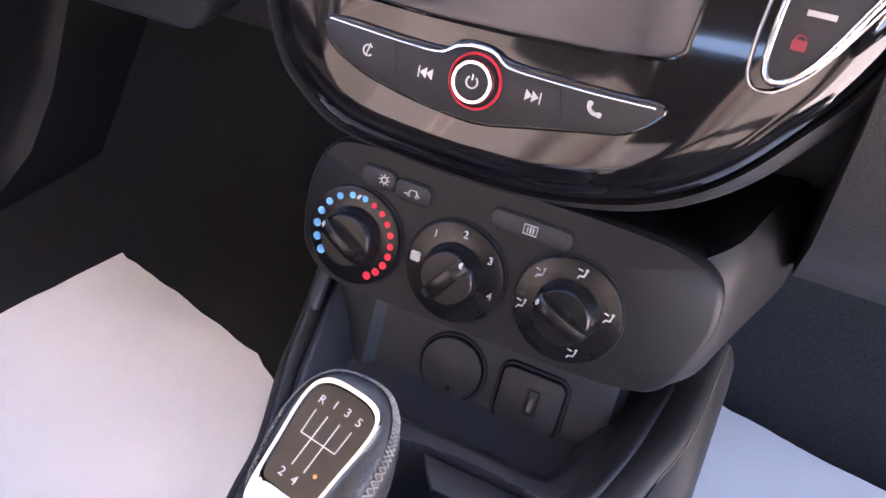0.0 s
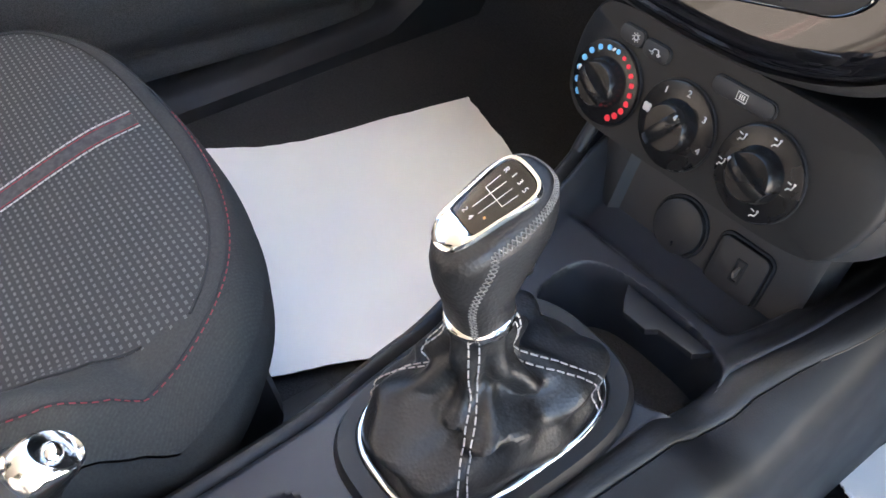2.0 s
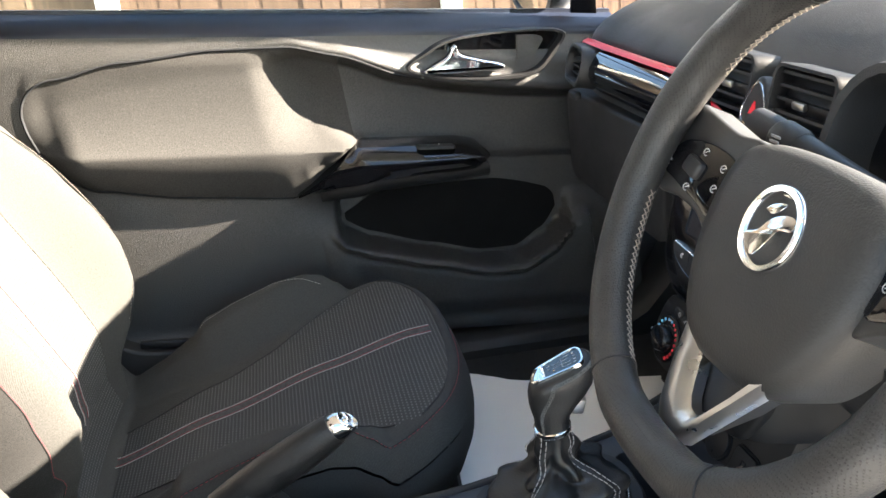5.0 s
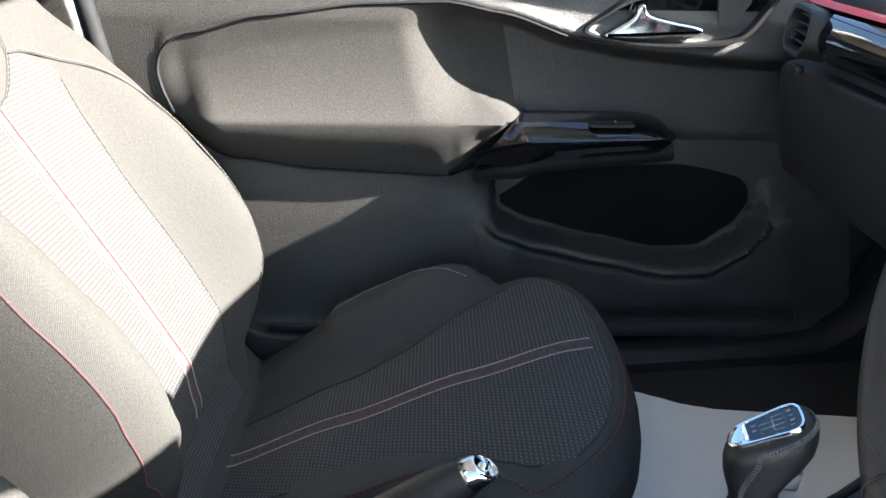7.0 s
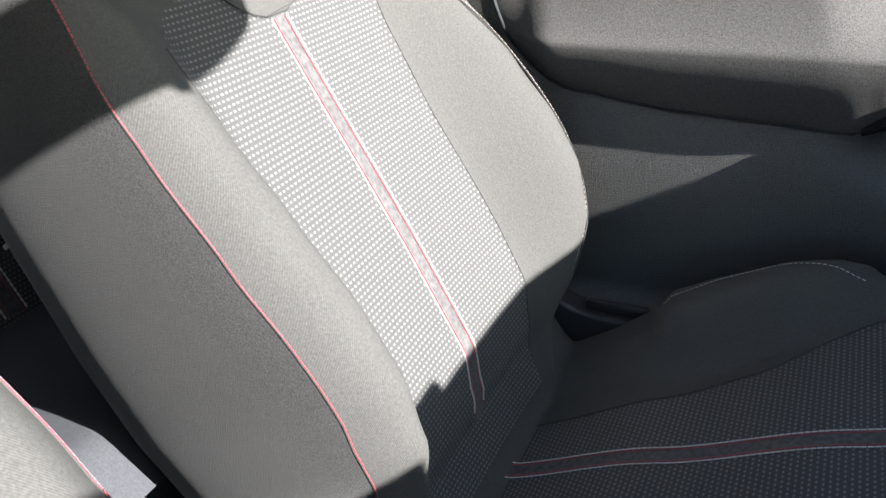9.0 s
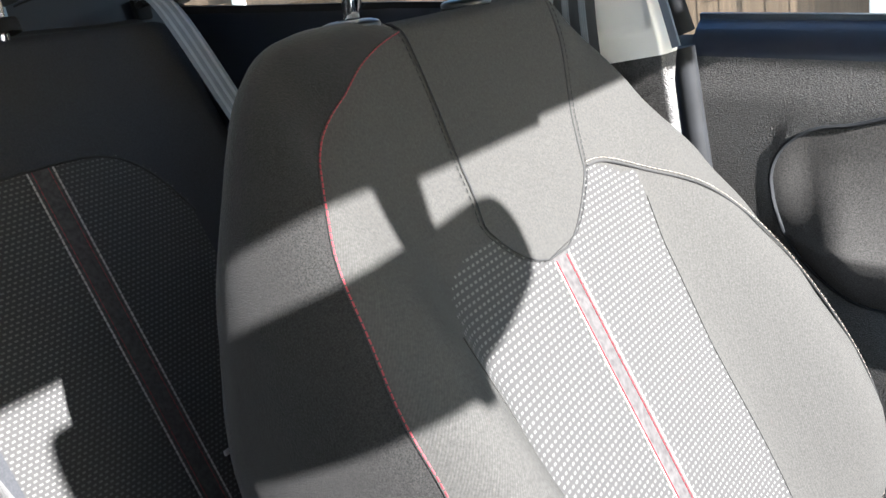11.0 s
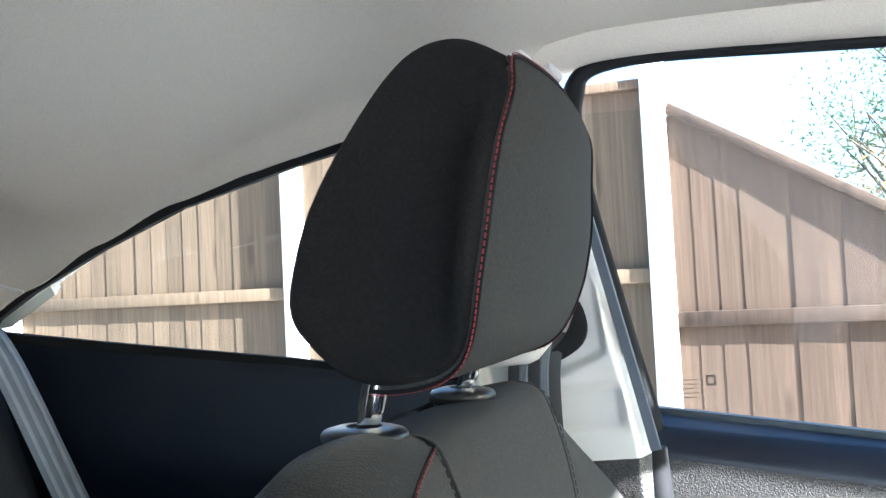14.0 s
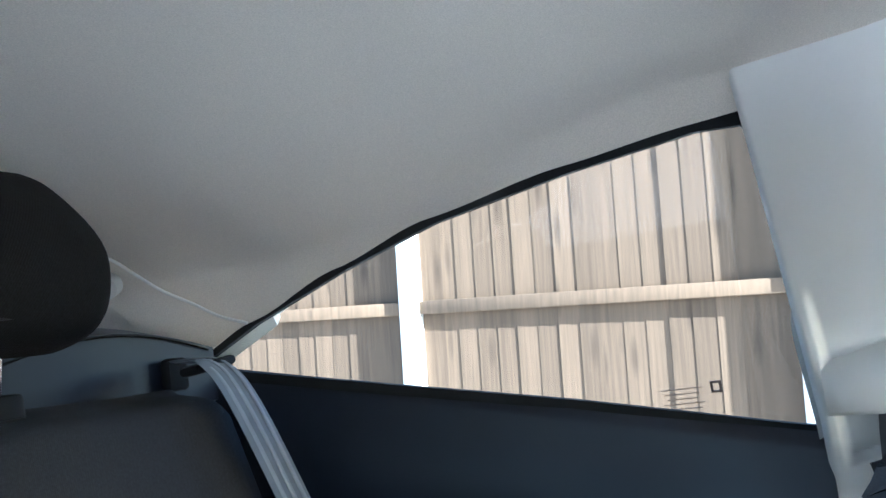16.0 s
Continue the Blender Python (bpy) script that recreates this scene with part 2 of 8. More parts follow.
def wood(name, colour):
    """Sawn boards: long grain, knots, each board its own tone."""
    m, t, b = principled(name, colour, 0.85, spec=0.3)
    c = t.nodes.new("ShaderNodeTexCoord")
    o = t.nodes.new("ShaderNodeObjectInfo")
    off = t.nodes.new("ShaderNodeVectorMath")
    off.operation = "SCALE"
    off.inputs["Scale"].default_value = 9.0
    cmb = t.nodes.new("ShaderNodeCombineXYZ")
    for i in range(3):
        t.links.new(o.outputs["Random"], cmb.inputs[i])
    t.links.new(cmb.outputs["Vector"], off.inputs[0])
    add = t.nodes.new("ShaderNodeVectorMath")
    t.links.new(c.outputs["Object"], add.inputs[0])
    t.links.new(off.outputs["Vector"], add.inputs[1])
    mp = t.nodes.new("ShaderNodeMapping")
    mp.inputs["Scale"].default_value = (26, 26, 1.6)
    t.links.new(add.outputs["Vector"], mp.inputs["Vector"])
    n = t.nodes.new("ShaderNodeTexNoise")
    n.inputs["Scale"].default_value, n.inputs["Detail"].default_value, n.inputs["Distortion"].default_value = 2.6, 7, 0.6
    t.links.new(mp.outputs["Vector"], n.inputs["Vector"])
    knot = t.nodes.new("ShaderNodeTexVoronoi")
    mk = t.nodes.new("ShaderNodeMapping")
    mk.inputs["Scale"].default_value = (8, 8, 4.0)
    t.links.new(add.outputs["Vector"], mk.inputs["Vector"])
    t.links.new(mk.outputs["Vector"], knot.inputs["Vector"])
    knot.inputs["Scale"].default_value = 1.0
    dark = t.nodes.new("ShaderNodeMapRange")
    dark.inputs["From Min"].default_value, dark.inputs["From Max"].default_value = 0.05, 0.22
    dark.inputs["To Min"].default_value, dark.inputs["To Max"].default_value = 0.6, 1.0
    t.links.new(knot.outputs["Distance"], dark.inputs["Value"])
    r = t.nodes.new("ShaderNodeValToRGB")
    r.color_ramp.elements[0].position, r.color_ramp.elements[1].position = 0.32, 0.68
    r.color_ramp.elements[0].color = (*[k * 0.80 for k in colour], 1)
    r.color_ramp.elements[1].color = (*[k * 1.15 for k in colour], 1)
    t.links.new(n.outputs["Fac"], r.inputs["Fac"])
    tone = t.nodes.new("ShaderNodeMapRange")
    tone.inputs["To Min"].default_value, tone.inputs["To Max"].default_value = 0.80, 1.18
    t.links.new(o.outputs["Random"], tone.inputs["Value"])
    k = uv_math(t, "MULTIPLY", dark.outputs["Result"], tone.outputs["Result"])
    mul = t.nodes.new("ShaderNodeVectorMath")
    mul.operation = "SCALE"
    t.links.new(r.outputs["Color"], mul.inputs[0])
    t.links.new(k, mul.inputs["Scale"])
    t.links.new(mul.outputs["Vector"], b.inputs["Base Color"])
    p = t.nodes.new("ShaderNodeBump")
    p.inputs["Strength"].default_value, p.inputs["Distance"].default_value = 0.15, 0.001
    t.links.new(n.outputs["Fac"], p.inputs["Height"])
    t.links.new(p.outputs["Normal"], b.inputs["Normal"])
    return m


TIMBER = wood("fence_timber", (0.117, 0.081, 0.052))
STAINED = wood("stained_timber", (0.090, 0.057, 0.039))


def pane_glass(name, tint=(1, 1, 1)):
    m = bpy.data.materials.new(name)
    m.use_nodes = True
    t = m.node_tree
    t.nodes.remove(t.nodes["Principled BSDF"])
    clear, shine = t.nodes.new("ShaderNodeBsdfTransparent"), t.nodes.new("ShaderNodeBsdfGlossy")
    clear.inputs["Color"].default_value, shine.inputs["Roughness"].default_value = (*tint, 1), 0.02
    mix, fr = t.nodes.new("ShaderNodeMixShader"), t.nodes.new("ShaderNodeFresnel")
    fr.inputs["IOR"].default_value = 1.25
    t.links.new(fr.outputs[0], mix.inputs[0])
    t.links.new(clear.outputs[0], mix.inputs[1])
    t.links.new(shine.outputs[0], mix.inputs[2])
    t.links.new(mix.outputs[0], t.nodes["Material Output"].inputs["Surface"])
    return m


GLASS = pane_glass("window_glass", (0.93, 0.96, 0.95))
TINT = pane_glass("smoky_film", (0.42, 0.43, 0.45))
MIRROR = simple("mirror_silver", (0.9, 0.9, 0.9), 0.01, 1.0, var=None)

# ---- tools for building ----
BASE = {}


def thing(name, at, label, category, group="", kind=""):
    ob = new(name)
    ob.location = at
    ob.empty_display_size = 0.02
    BASE[ob.name] = Vector(at)
    return tagged(ob, label, category, group, kind)


def part(name, bm, material, parent=None, label="", smooth=40, category="", kind="", group=""):
    """Links a bmesh, given in the world's metres, as one mesh object under parent."""
    base = BASE[parent.name] if parent else Vector()
    if base.length:
        bmesh.ops.translate(bm, verts=bm.verts, vec=-base)
    me = bpy.data.meshes.new(name)
    for f in bm.faces:
        f.smooth = smooth > 0
    bm.to_mesh(me)
    bm.free()
    if smooth > 0:
        me.set_sharp_from_angle(angle=radians(smooth))
    for m in material if isinstance(material, (list, tuple)) else [material]:
        me.materials.append(m)
    ob = new(name, me)
    if parent:
        ob.parent = parent
    BASE[ob.name] = base
    return tagged(ob, label, category, group, kind)


def loft(rings, caps=True, loop=False):
    bm = bmesh.new()
    vs = [[bm.verts.new(p) for p in r] for r in rings]
    n = len(rings[0])
    for i in range(len(rings) - (0 if loop else 1)):
        a, b = vs[i], vs[(i + 1) % len(rings)]
        for j in range(n):
            q = (a[j], a[(j + 1) % n], b[(j + 1) % n], b[j])
            bm.faces.new(q)
    if caps and not loop:
        bm.faces.new(vs[0][::-1])
        bm.faces.new(vs[-1])
    bmesh.ops.recalc_face_normals(bm, faces=bm.faces)
    return bm


def tube(path, r, n=6, closed=False, flat=1.0, up=(0, 0, 1)):
    """A round cord along a path; r may be a list."""
    path = [Vector(p) for p in path]
    k = len(path)
    rings = []
    prev = None
    for i, p in enumerate(path):
        if closed:
            d = path[(i + 1) % k] - path[i - 1]
        else:
            d = path[min(i + 1, k - 1)] - path[max(i - 1, 0)]
        d.normalize()
        ref = prev if prev else (Vector(up) if abs(d.dot(Vector(up))) < 0.95 else Vector((1, 0, 0)))
        side = d.cross(ref).normalized()
        nrm = side.cross(d).normalized()
        prev = nrm
        rr = r[i] if isinstance(r, (list, tuple)) else r
        rings.append([p + rr * (math.cos(2 * math.pi * j / n) * side + flat * math.sin(2 * math.pi * j / n) * nrm) for j in range(n)])
    return loft(rings, not closed, closed)


def spline(pts, n=8, closed=False):
    """Catmull-Rom through the points."""
    pts = [Vector(p) for p in pts]
    k = len(pts)
    out = []
    for i in range(k if closed else k - 1):
        if closed:
            a, b, c, d = (pts[(i + j) % k] for j in (-1, 0, 1, 2))
        else:
            a, b, c, d = pts[max(i - 1, 0)], pts[i], pts[i + 1], pts[min(i + 2, k - 1)]
        for s in range(n):
            t = s / n
            out.append(0.5 * ((2 * b) + (c - a) * t + (2 * a - 5 * b + 4 * c - d) * t * t + (3 * b - a - 3 * c + d) * t ** 3))
    if not closed:
        out.append(pts[-1])
    return out


def box(c, size, bevel=0.0, m=None, seg=2):
    bm = bmesh.new()
    bmesh.ops.create_cube(bm, size=1, matrix=Matrix.Diagonal((*size, 1)))
    if bevel:
        bmesh.ops.bevel(bm, geom=bm.edges[:], offset=bevel, segments=seg, affect="EDGES", profile=0.5)
    if m:
        bmesh.ops.transform(bm, matrix=m.to_4x4(), verts=bm.verts)
    bmesh.ops.translate(bm, verts=bm.verts, vec=Vector(c))
    return bm


def frame_of(origin, x, y):
    """A pose from an origin and two directions (z is their cross product)."""
    x = Vector(x).normalized()
    z = x.cross(Vector(y)).normalized()
    y = z.cross(x)
    m = Matrix((x, y, z)).transposed().to_4x4()
    m.translation = Vector(origin)
    return m


def prism(poly, depth, m, bevel=0.0, seg=2, low=0.0):
    """A 2D outline in the xy plane of the pose m, from low to depth along its z."""
    bm = bmesh.new()
    a = [bm.verts.new((p[0], p[1], low)) for p in poly]
    b = [bm.verts.new((p[0], p[1], depth)) for p in poly]
    n = len(poly)
    bm.faces.new(a[::-1])
    top = bm.faces.new(b)
    for i in range(n):
        bm.faces.new((a[i], a[(i + 1) % n], b[(i + 1) % n], b[i]))
    bmesh.ops.recalc_face_normals(bm, faces=bm.faces)
    if bevel:
        bmesh.ops.bevel(bm, geom=list(top.edges), offset=bevel, segments=seg, affect="EDGES", profile=0.5)
    bmesh.ops.transform(bm, matrix=m, verts=bm.verts)
    return bm


def disc(r, depth, m, bevel=0.0, n=32, low=0.0, sx=1.0):
    return prism([(sx * r * math.cos(2 * math.pi * i / n), r * math.sin(2 * math.pi * i / n)) for i in range(n)], depth, m, bevel, 2, low)


def ring_plate(outer, inner, depth, m, bevel=0.0, low=0.0):
    """A flat ring between two outlines with the same count of points."""
    n = len(outer)
    prof = [(outer, low), (outer, depth - bevel), ([((1 - f) * o[0] + f * i[0], (1 - f) * o[1] + f * i[1]) for o, i in zip(outer, inner) for f in [0.2]], depth),
            ([((1 - f) * o[0] + f * i[0], (1 - f) * o[1] + f * i[1]) for o, i in zip(outer, inner) for f in [0.8]], depth), (inner, depth - bevel), (inner, low)]
    rings = [[m @ Vector((p[0], p[1], z)) for p in o] for o, z in prof]
    return loft(rings, False, True)


def rounded(w, h, r, n=5, cx=0.0, cy=0.0):
    out = []
    for sx, sy, a0 in ((1, 1, 0), (-1, 1, 90), (-1, -1, 180), (1, -1, 270)):
        for i in range(n + 1):
            a = radians(a0 + 90 * i / n)
            out.append((cx + sx * (w / 2 - r) + r * math.cos(a), cy + sy * (h / 2 - r) + r * math.sin(a)))
    return out


def outline(pts, n=6):
    return [(p.x, p.y) for p in spline([(a, b, 0) for a, b in pts], n, True)]


def sheet(fn, us, vs, classify=None, thick=None):
    """Faces over a grid of (u, v); fn gives the place. Returns bmeshes by class, with metric UVs (u, v)."""
    nu, nv = len(us), len(vs)
    place = [[Vector(fn(u, v)) for v in vs] for u in us]
    groups = {}
    for i in range(nu - 1):
        for j in range(nv - 1):
            k = classify((us[i] + us[i + 1]) / 2, (vs[j] + vs[j + 1]) / 2) if classify else "all"
            groups.setdefault(k, []).append((i, j))
    out = {}
    for k, cells in groups.items():
        bm = bmesh.new()
        lay = bm.loops.layers.uv.new("UVMap")
        made = {}

        def vert(i, j):
            if (i, j) not in made:
                made[i, j] = bm.verts.new(place[i][j])
            return made[i, j]
        for i, j in cells:
            ids = [(i, j), (i + 1, j), (i + 1, j + 1), (i, j + 1)]
            ps = [vert(*q) for q in ids]
            if len({tuple(round(c, 6) for c in p.co) for p in ps}) < 3:
                continue
            try:
                f = bm.faces.new(ps)
            except ValueError:
                continue
            for lp, (a, b) in zip(f.loops, ids):
                lp[lay].uv = (us[a], vs[b])
        out[k] = bm
    return out


def span(a, b, n):
    return [a + (b - a) * i / n for i in range(n + 1)]


def smooth01(x):
    x = min(1.0, max(0.0, x))
    return x * x * (3 - 2 * x)


def interp(x, table):
    """Smooth run through (x, y) pairs."""
    if x <= table[0][0]:
        return table[0][1]
    for (a, p), (b, q) in zip(table, table[1:]):
        if x <= b:
            return p + (q - p) * smooth01((x - a) / (b - a)) * 0.5 + (q - p) * ((x - a) / (b - a)) * 0.5
    return table[-1][1]


def stitches(path, r, dash, gap, flat=0.6):
    """Short threads along a path, joined into one mesh."""
    path = [Vector(p) for p in path]
    bm = bmesh.new()
    lens = [0.0]
    for a, b in zip(path, path[1:]):
        lens.append(lens[-1] + (b - a).length)

    def at(s):
        for i in range(len(path) - 1):
            if s <= lens[i + 1]:
                f = (s - lens[i]) / max(1e-9, lens[i + 1] - lens[i])
                return path[i].lerp(path[i + 1], f)
        return path[-1]
    s = 0.0
    while s + dash < lens[-1]:
        a, b = at(s), at(s + dash)
        d = (b - a).normalized()
        ref = Vector((0, 0, 1)) if abs(d.z) < 0.9 else Vector((1, 0, 0))
        x = d.cross(ref).normalized() * r
        y = x.cross(d).normalized() * r * flat
        ends = [[bm.verts.new(p + q) for q in (x + y, -x + y, -x - y, x - y)] for p in (a, b)]
        for i in range(4):
            bm.faces.new((ends[0][i], ends[0][(i + 1) % 4], ends[1][(i + 1) % 4], ends[1][i]))
        bm.faces.new(ends[0][::-1])
        bm.faces.new(ends[1])
        s += dash + gap
    bmesh.ops.recalc_face_normals(bm, faces=bm.faces)
    return bm


def lettering(text, size, m, depth=0.0003):
    """Built-in font as a mesh, centred on the pose m."""
    c = bpy.data.curves.new("text", "FONT")
    c.body, c.size, c.align_x, c.align_y, c.extrude, c.resolution_u = text, size, "CENTER", "CENTER", depth, 3
    ob = bpy.data.objects.new("text", c)
    me = bpy.data.meshes.new_from_object(ob)
    bm = bmesh.new()
    bm.from_mesh(me)
    bpy.data.objects.remove(ob)
    bpy.data.meshes.remove(me)
    bpy.data.curves.remove(c)
    bmesh.ops.transform(bm, matrix=m, verts=bm.verts)
    return bm


def join(*bms):
    out = bms[0]
    for b in bms[1:]:
        me = bpy.data.meshes.new("tmp")
        b.to_mesh(me)
        b.free()
        out.from_mesh(me)
        bpy.data.meshes.remove(me)
    return out


def thicken(bm, d, front):
    """Gives an open sheet a back, d behind it; the given sheet stays the front."""
    front = Vector(front)
    bmesh.ops.recalc_face_normals(bm, faces=bm.faces)
    if sum((f.normal.dot(front) * f.calc_area() for f in bm.faces)) < 0:
        bmesh.ops.reverse_faces(bm, faces=bm.faces)
    bm.normal_update()
    faces, edges = bm.faces[:], [e for e in bm.edges if e.is_boundary]
    back = {v: bm.verts.new(v.co - v.normal * d) for v in bm.verts[:]}
    lay = bm.loops.layers.uv.active

    def face(vs, uvs):
        try:
            f = bm.faces.new(vs)
        except ValueError:
            return
        if lay:
            for lp, uv in zip(f.loops, uvs):
                lp[lay].uv = uv
    rims = []
    for e in edges:
        lp = e.link_loops[0]
        rims.append((lp.vert, lp.link_loop_next.vert, lp[lay].uv.copy() if lay else None, lp.link_loop_next[lay].uv.copy() if lay else None))
    for f in faces:
        loops = list(f.loops)[::-1]
        face([back[lp.vert] for lp in loops], [lp[lay].uv.copy() if lay else None for lp in loops])
    for a, b, ua, ub in rims:
        face((b, a, back[a], back[b]), (ub, ua, ua, ub))
    return bm

def ribbon(path, width, side, thick=0.0015):
    """A flat strap along a path."""
    rings = []
    for i, p in enumerate(path):
        d = (path[min(i + 1, len(path) - 1)] - path[max(i - 1, 0)]).normalized()
        s = (Vector(side) - d * d.dot(Vector(side))).normalized()
        n = d.cross(s)
        prof = [(-0.5, 0), (-0.42, 0.6), (-0.16, 0.6), (-0.12, 0.2), (-0.08, 0.6), (0.08, 0.6), (0.12, 0.2), (0.16, 0.6), (0.42, 0.6), (0.5, 0), (0.4, -0.6), (-0.4, -0.6)]
        rings.append([p + s * width * a + n * thick * b for a, b in prof])
    return loft(rings)


# ---- the car's shell ----


def floor_z(y):
    return 0.075 + 0.12 * (0.15 - y)


def roof_z(x, y):
    """The headliner: falls to the windscreen, to the tailgate and to the side rails."""
    mid = interp(y, [(-2.15, 1.20), (-1.7, 1.295), (-1.3, 1.33), (-0.9, 1.315), (-0.5, 1.275), (-0.1, 1.215)])
    side = interp(y, [(-2.15, 1.10), (-1.9, 1.19), (-1.74, 1.213), (-1.62, 1.190), (-1.5, 1.190), (-1.12, 1.265), (-0.9, 1.28), (-0.5, 1.235), (-0.1, 1.17)])
    a = min(1.0, abs(x) / 0.60)
    return mid + (side - mid) * a ** 3.2


def roof_half(y):
    return interp(y, [(-2.15, 0.50), (-1.74, 0.545), (-1.65, 0.582), (-1.55, 0.603), (-1.1, 0.607), (-0.6, 0.60), (-0.1, 0.52)])


QUARTER_TOP = [(-1.625, 1.098), (-1.56, 1.128), (-1.46, 1.165), (-1.36, 1.195), (-1.23, 1.217), (-1.12, 1.229), (-1.085, 1.227), (-1.070, 1.212)]


def roof_drop(y):
    """How far the cloth turns down: to just above the quarter window, and not at all over the door."""
    edge = interp(y, QUARTER_TOP[:6] + [(-1.06, 1.233)]) + 0.003
    return max(0.0, roof_z(0.60, y) - edge) * smooth01((-0.94 - y) / 0.06) * smooth01((y + 1.75) / 0.12)


def roof_place(a, y):
    """Past the edge (a over 1) the cloth turns down over the side rail."""
    e = max(0.0, abs(a) - 1) / 0.05
    k = max(-1.0, min(1.0, a))
    return (k * roof_half(y) + math.copysign(0.022 * e, a), y, roof_z(k * 0.60, y) - roof_drop(y) * e ** 1.5)


g = sheet(roof_place, [-1.05, -1.0375, -1.025, -1.0125] + span(-1, 1, 40) + [1.0125, 1.025, 1.0375, 1.05], span(-1.95, -1.66, 8) + span(-1.64, -0.92, 60) + span(-0.9, -0.1, 20))["all"]
part("ceiling", thicken(g, 0.03, (0, 0, -1)), HEADLINER, None, "pale grey cloth headliner of the car", 60, "headliner", "structure")

# floor with its tunnel
def floor_place(x, y):
    tunnel = 0.11 * smooth01((0.13 - abs(x)) / 0.05)
    toe = max(0.0, y - 0.29) * 1.1
    return (x, y, floor_z(y) + tunnel + toe)


g = sheet(floor_place, span(-0.70, 0.70, 56), span(-2.2, 0.62, 60))["all"]
part("floor", thicken(g, 0.03, (0, 0, 1)), CARPET, None, "black carpeted car floor", 60, "floor", "structure")

# sills along both doors
for s, nm in ((-1, "sill_left"), (1, "sill_right")):
    rings = []
    for y in span(-1.0, 0.60, 28):
        z = floor_z(y) + min(0.5, 5.0 * max(0.0, y - 0.12) ** 2)
        low = floor_z(y) - 0.03
        rings.append([Vector((s * 0.655, y, low)), Vector((s * 0.664, y, z + 0.016)), Vector((s * 0.676, y, z + 0.028)), Vector((s * 0.69, y, z + 0.034)), Vector((s * 0.74, y, z + 0.034)), Vector((s * 0.778, y, z + 0.02)), Vector((s * 0.778, y, low - 0.03))])
    part(nm, loft(rings), PLASTIC, None, "black plastic door sill trim", 30, "sill", "structure")

# firewall under the dashboard and the scuttle
part("firewall", box((0, 0.62, 0.35), (1.44, 0.03, 0.75), 0.005), CARPET, None, "black carpeted bulkhead under the dashboard", 30, "bulkhead", "structure")

# outer body below the belt line on the left, and the kerb side shell
def belt_z(y):
    return 0.92 - 0.194 * (y + 0.884)


rings = []
for y in span(-2.3, 0.62, 20):
    zb = belt_z(max(y, -1.0)) - 0.02 - 0.035 * smooth01((-0.98 - y) / 0.06) + (0.10 * smooth01((-1.0 - y) / 1.2) + 0.06 * max(0, -1.0 - y))
    rings.append([Vector((-0.80, y, 0.0)), Vector((-0.845, y, 0.25)), Vector((-0.84, y, 0.55)), Vector((-0.80, y, zb - 0.03)), Vector((-0.775, y, zb)), Vector((-0.765, y, zb - 0.02)), Vector((-0.78, y, 0.5)), Vector((-0.79, y, 0.0))])
part("body_side", loft(rings), BODY, None, "dark blue painted outer body side", 35, "body panel", "structure")

# rear closing panel below the tailgate window
part("tailgate", box((0, -2.2, 0.53), (1.36, 0.05, 1.0), 0.01), DARKCLOTH, None, "black trimmed tailgate inner panel", 30, "tailgate", "structure")

# windscreen pillars: left and right
APATH = [(0.705, 0.50, 0.60), (0.69, 0.30, 0.74), (0.668, 0.12, 0.90), (0.635, -0.06, 1.05), (0.60, -0.22, 1.185)]
for s, nm in ((-1, "pillar_front_left"), (1, "pillar_front_right")):
    pts = spline([(s * a, b, c) for a, b, c in APATH], 6)
    part(nm, tube(pts, [0.036] * 18 + [0.036] * 3 + [0.035] * (len(pts) - 21), 14, False, 0.6), PILLAR, None, "pale grey windscreen pillar trim", 50, "pillar trim", "structure")

# header rail over the windscreen
part("header_rail", tube(spline([(-0.60, -0.19, 1.175), (-0.3, -0.11, 1.205), (0, -0.09, 1.213), (0.3, -0.11, 1.205), (0.60, -0.19, 1.175)], 8), 0.028, 10, False, 0.7), PILLAR, None, "pale grey rail above the windscreen", 50, "roof rail", "structure")
# side rails
for s, nm in ((-1, "roof_rail_left"), (1, "roof_rail_right")):
    pts = spline([(s * 0.60, -0.2, 1.14), (s * 0.625, -0.5, 1.225), (s * 0.648, -0.9, 1.284), (s * 0.654, -1.12, 1.268), (s * 0.656, -1.36, 1.232), (s * 0.654, -1.50, 1.190), (s * 0.650, -1.60, 1.145)], 6)
    part(nm, tube(pts, 0.03, 10, False, 1.0), HEADLINER, None, "pale grey cloth roof side rail", 50, "roof rail", "structure")

# centre pillar on the left: pale upper trim with the belt slot, dark lower trim
def bp(y, z, d=0.0):
    return Vector((-0.655 + d + 0.10 * max(0.0, z - 0.95), y, z))


def pillar_face(a, z):
    """a from the door edge (0) to the quarter window edge (1)."""
    front = -0.905 - 0.14 * (z - 0.914) if z > 0.914 else -0.905 - 0.03 * (0.914 - z)
    back = -1.063 - 0.078 * max(0.0, z - 0.985)
    y = front + (back - front) * a
    edge = 0.992 - 0.35 * max(0.0, -0.932 - y)
    dip = -0.012 * smooth01((-0.928 - y) / 0.010) * smooth01((z - edge) / 0.010) * smooth01((1.10 - z) / 0.05) * smooth01((0.93 - a) / 0.06)
    foot = -0.006 * smooth01((-0.918 - y) / 0.012) * smooth01((0.972 - z) / 0.012) * smooth01((z - 0.925) / 0.010)
    roll = -0.030 * (max(0, 0.07 - a) / 0.07) ** 2 * (0.25 + 0.75 * smooth01((z - 0.88) / 0.03)) - 0.004 * (max(0, a - 0.96) / 0.04) ** 2
    head = 0.013 * smooth01((z - 1.195) / 0.075)
    return bp(y, z, dip + foot + roll + head)


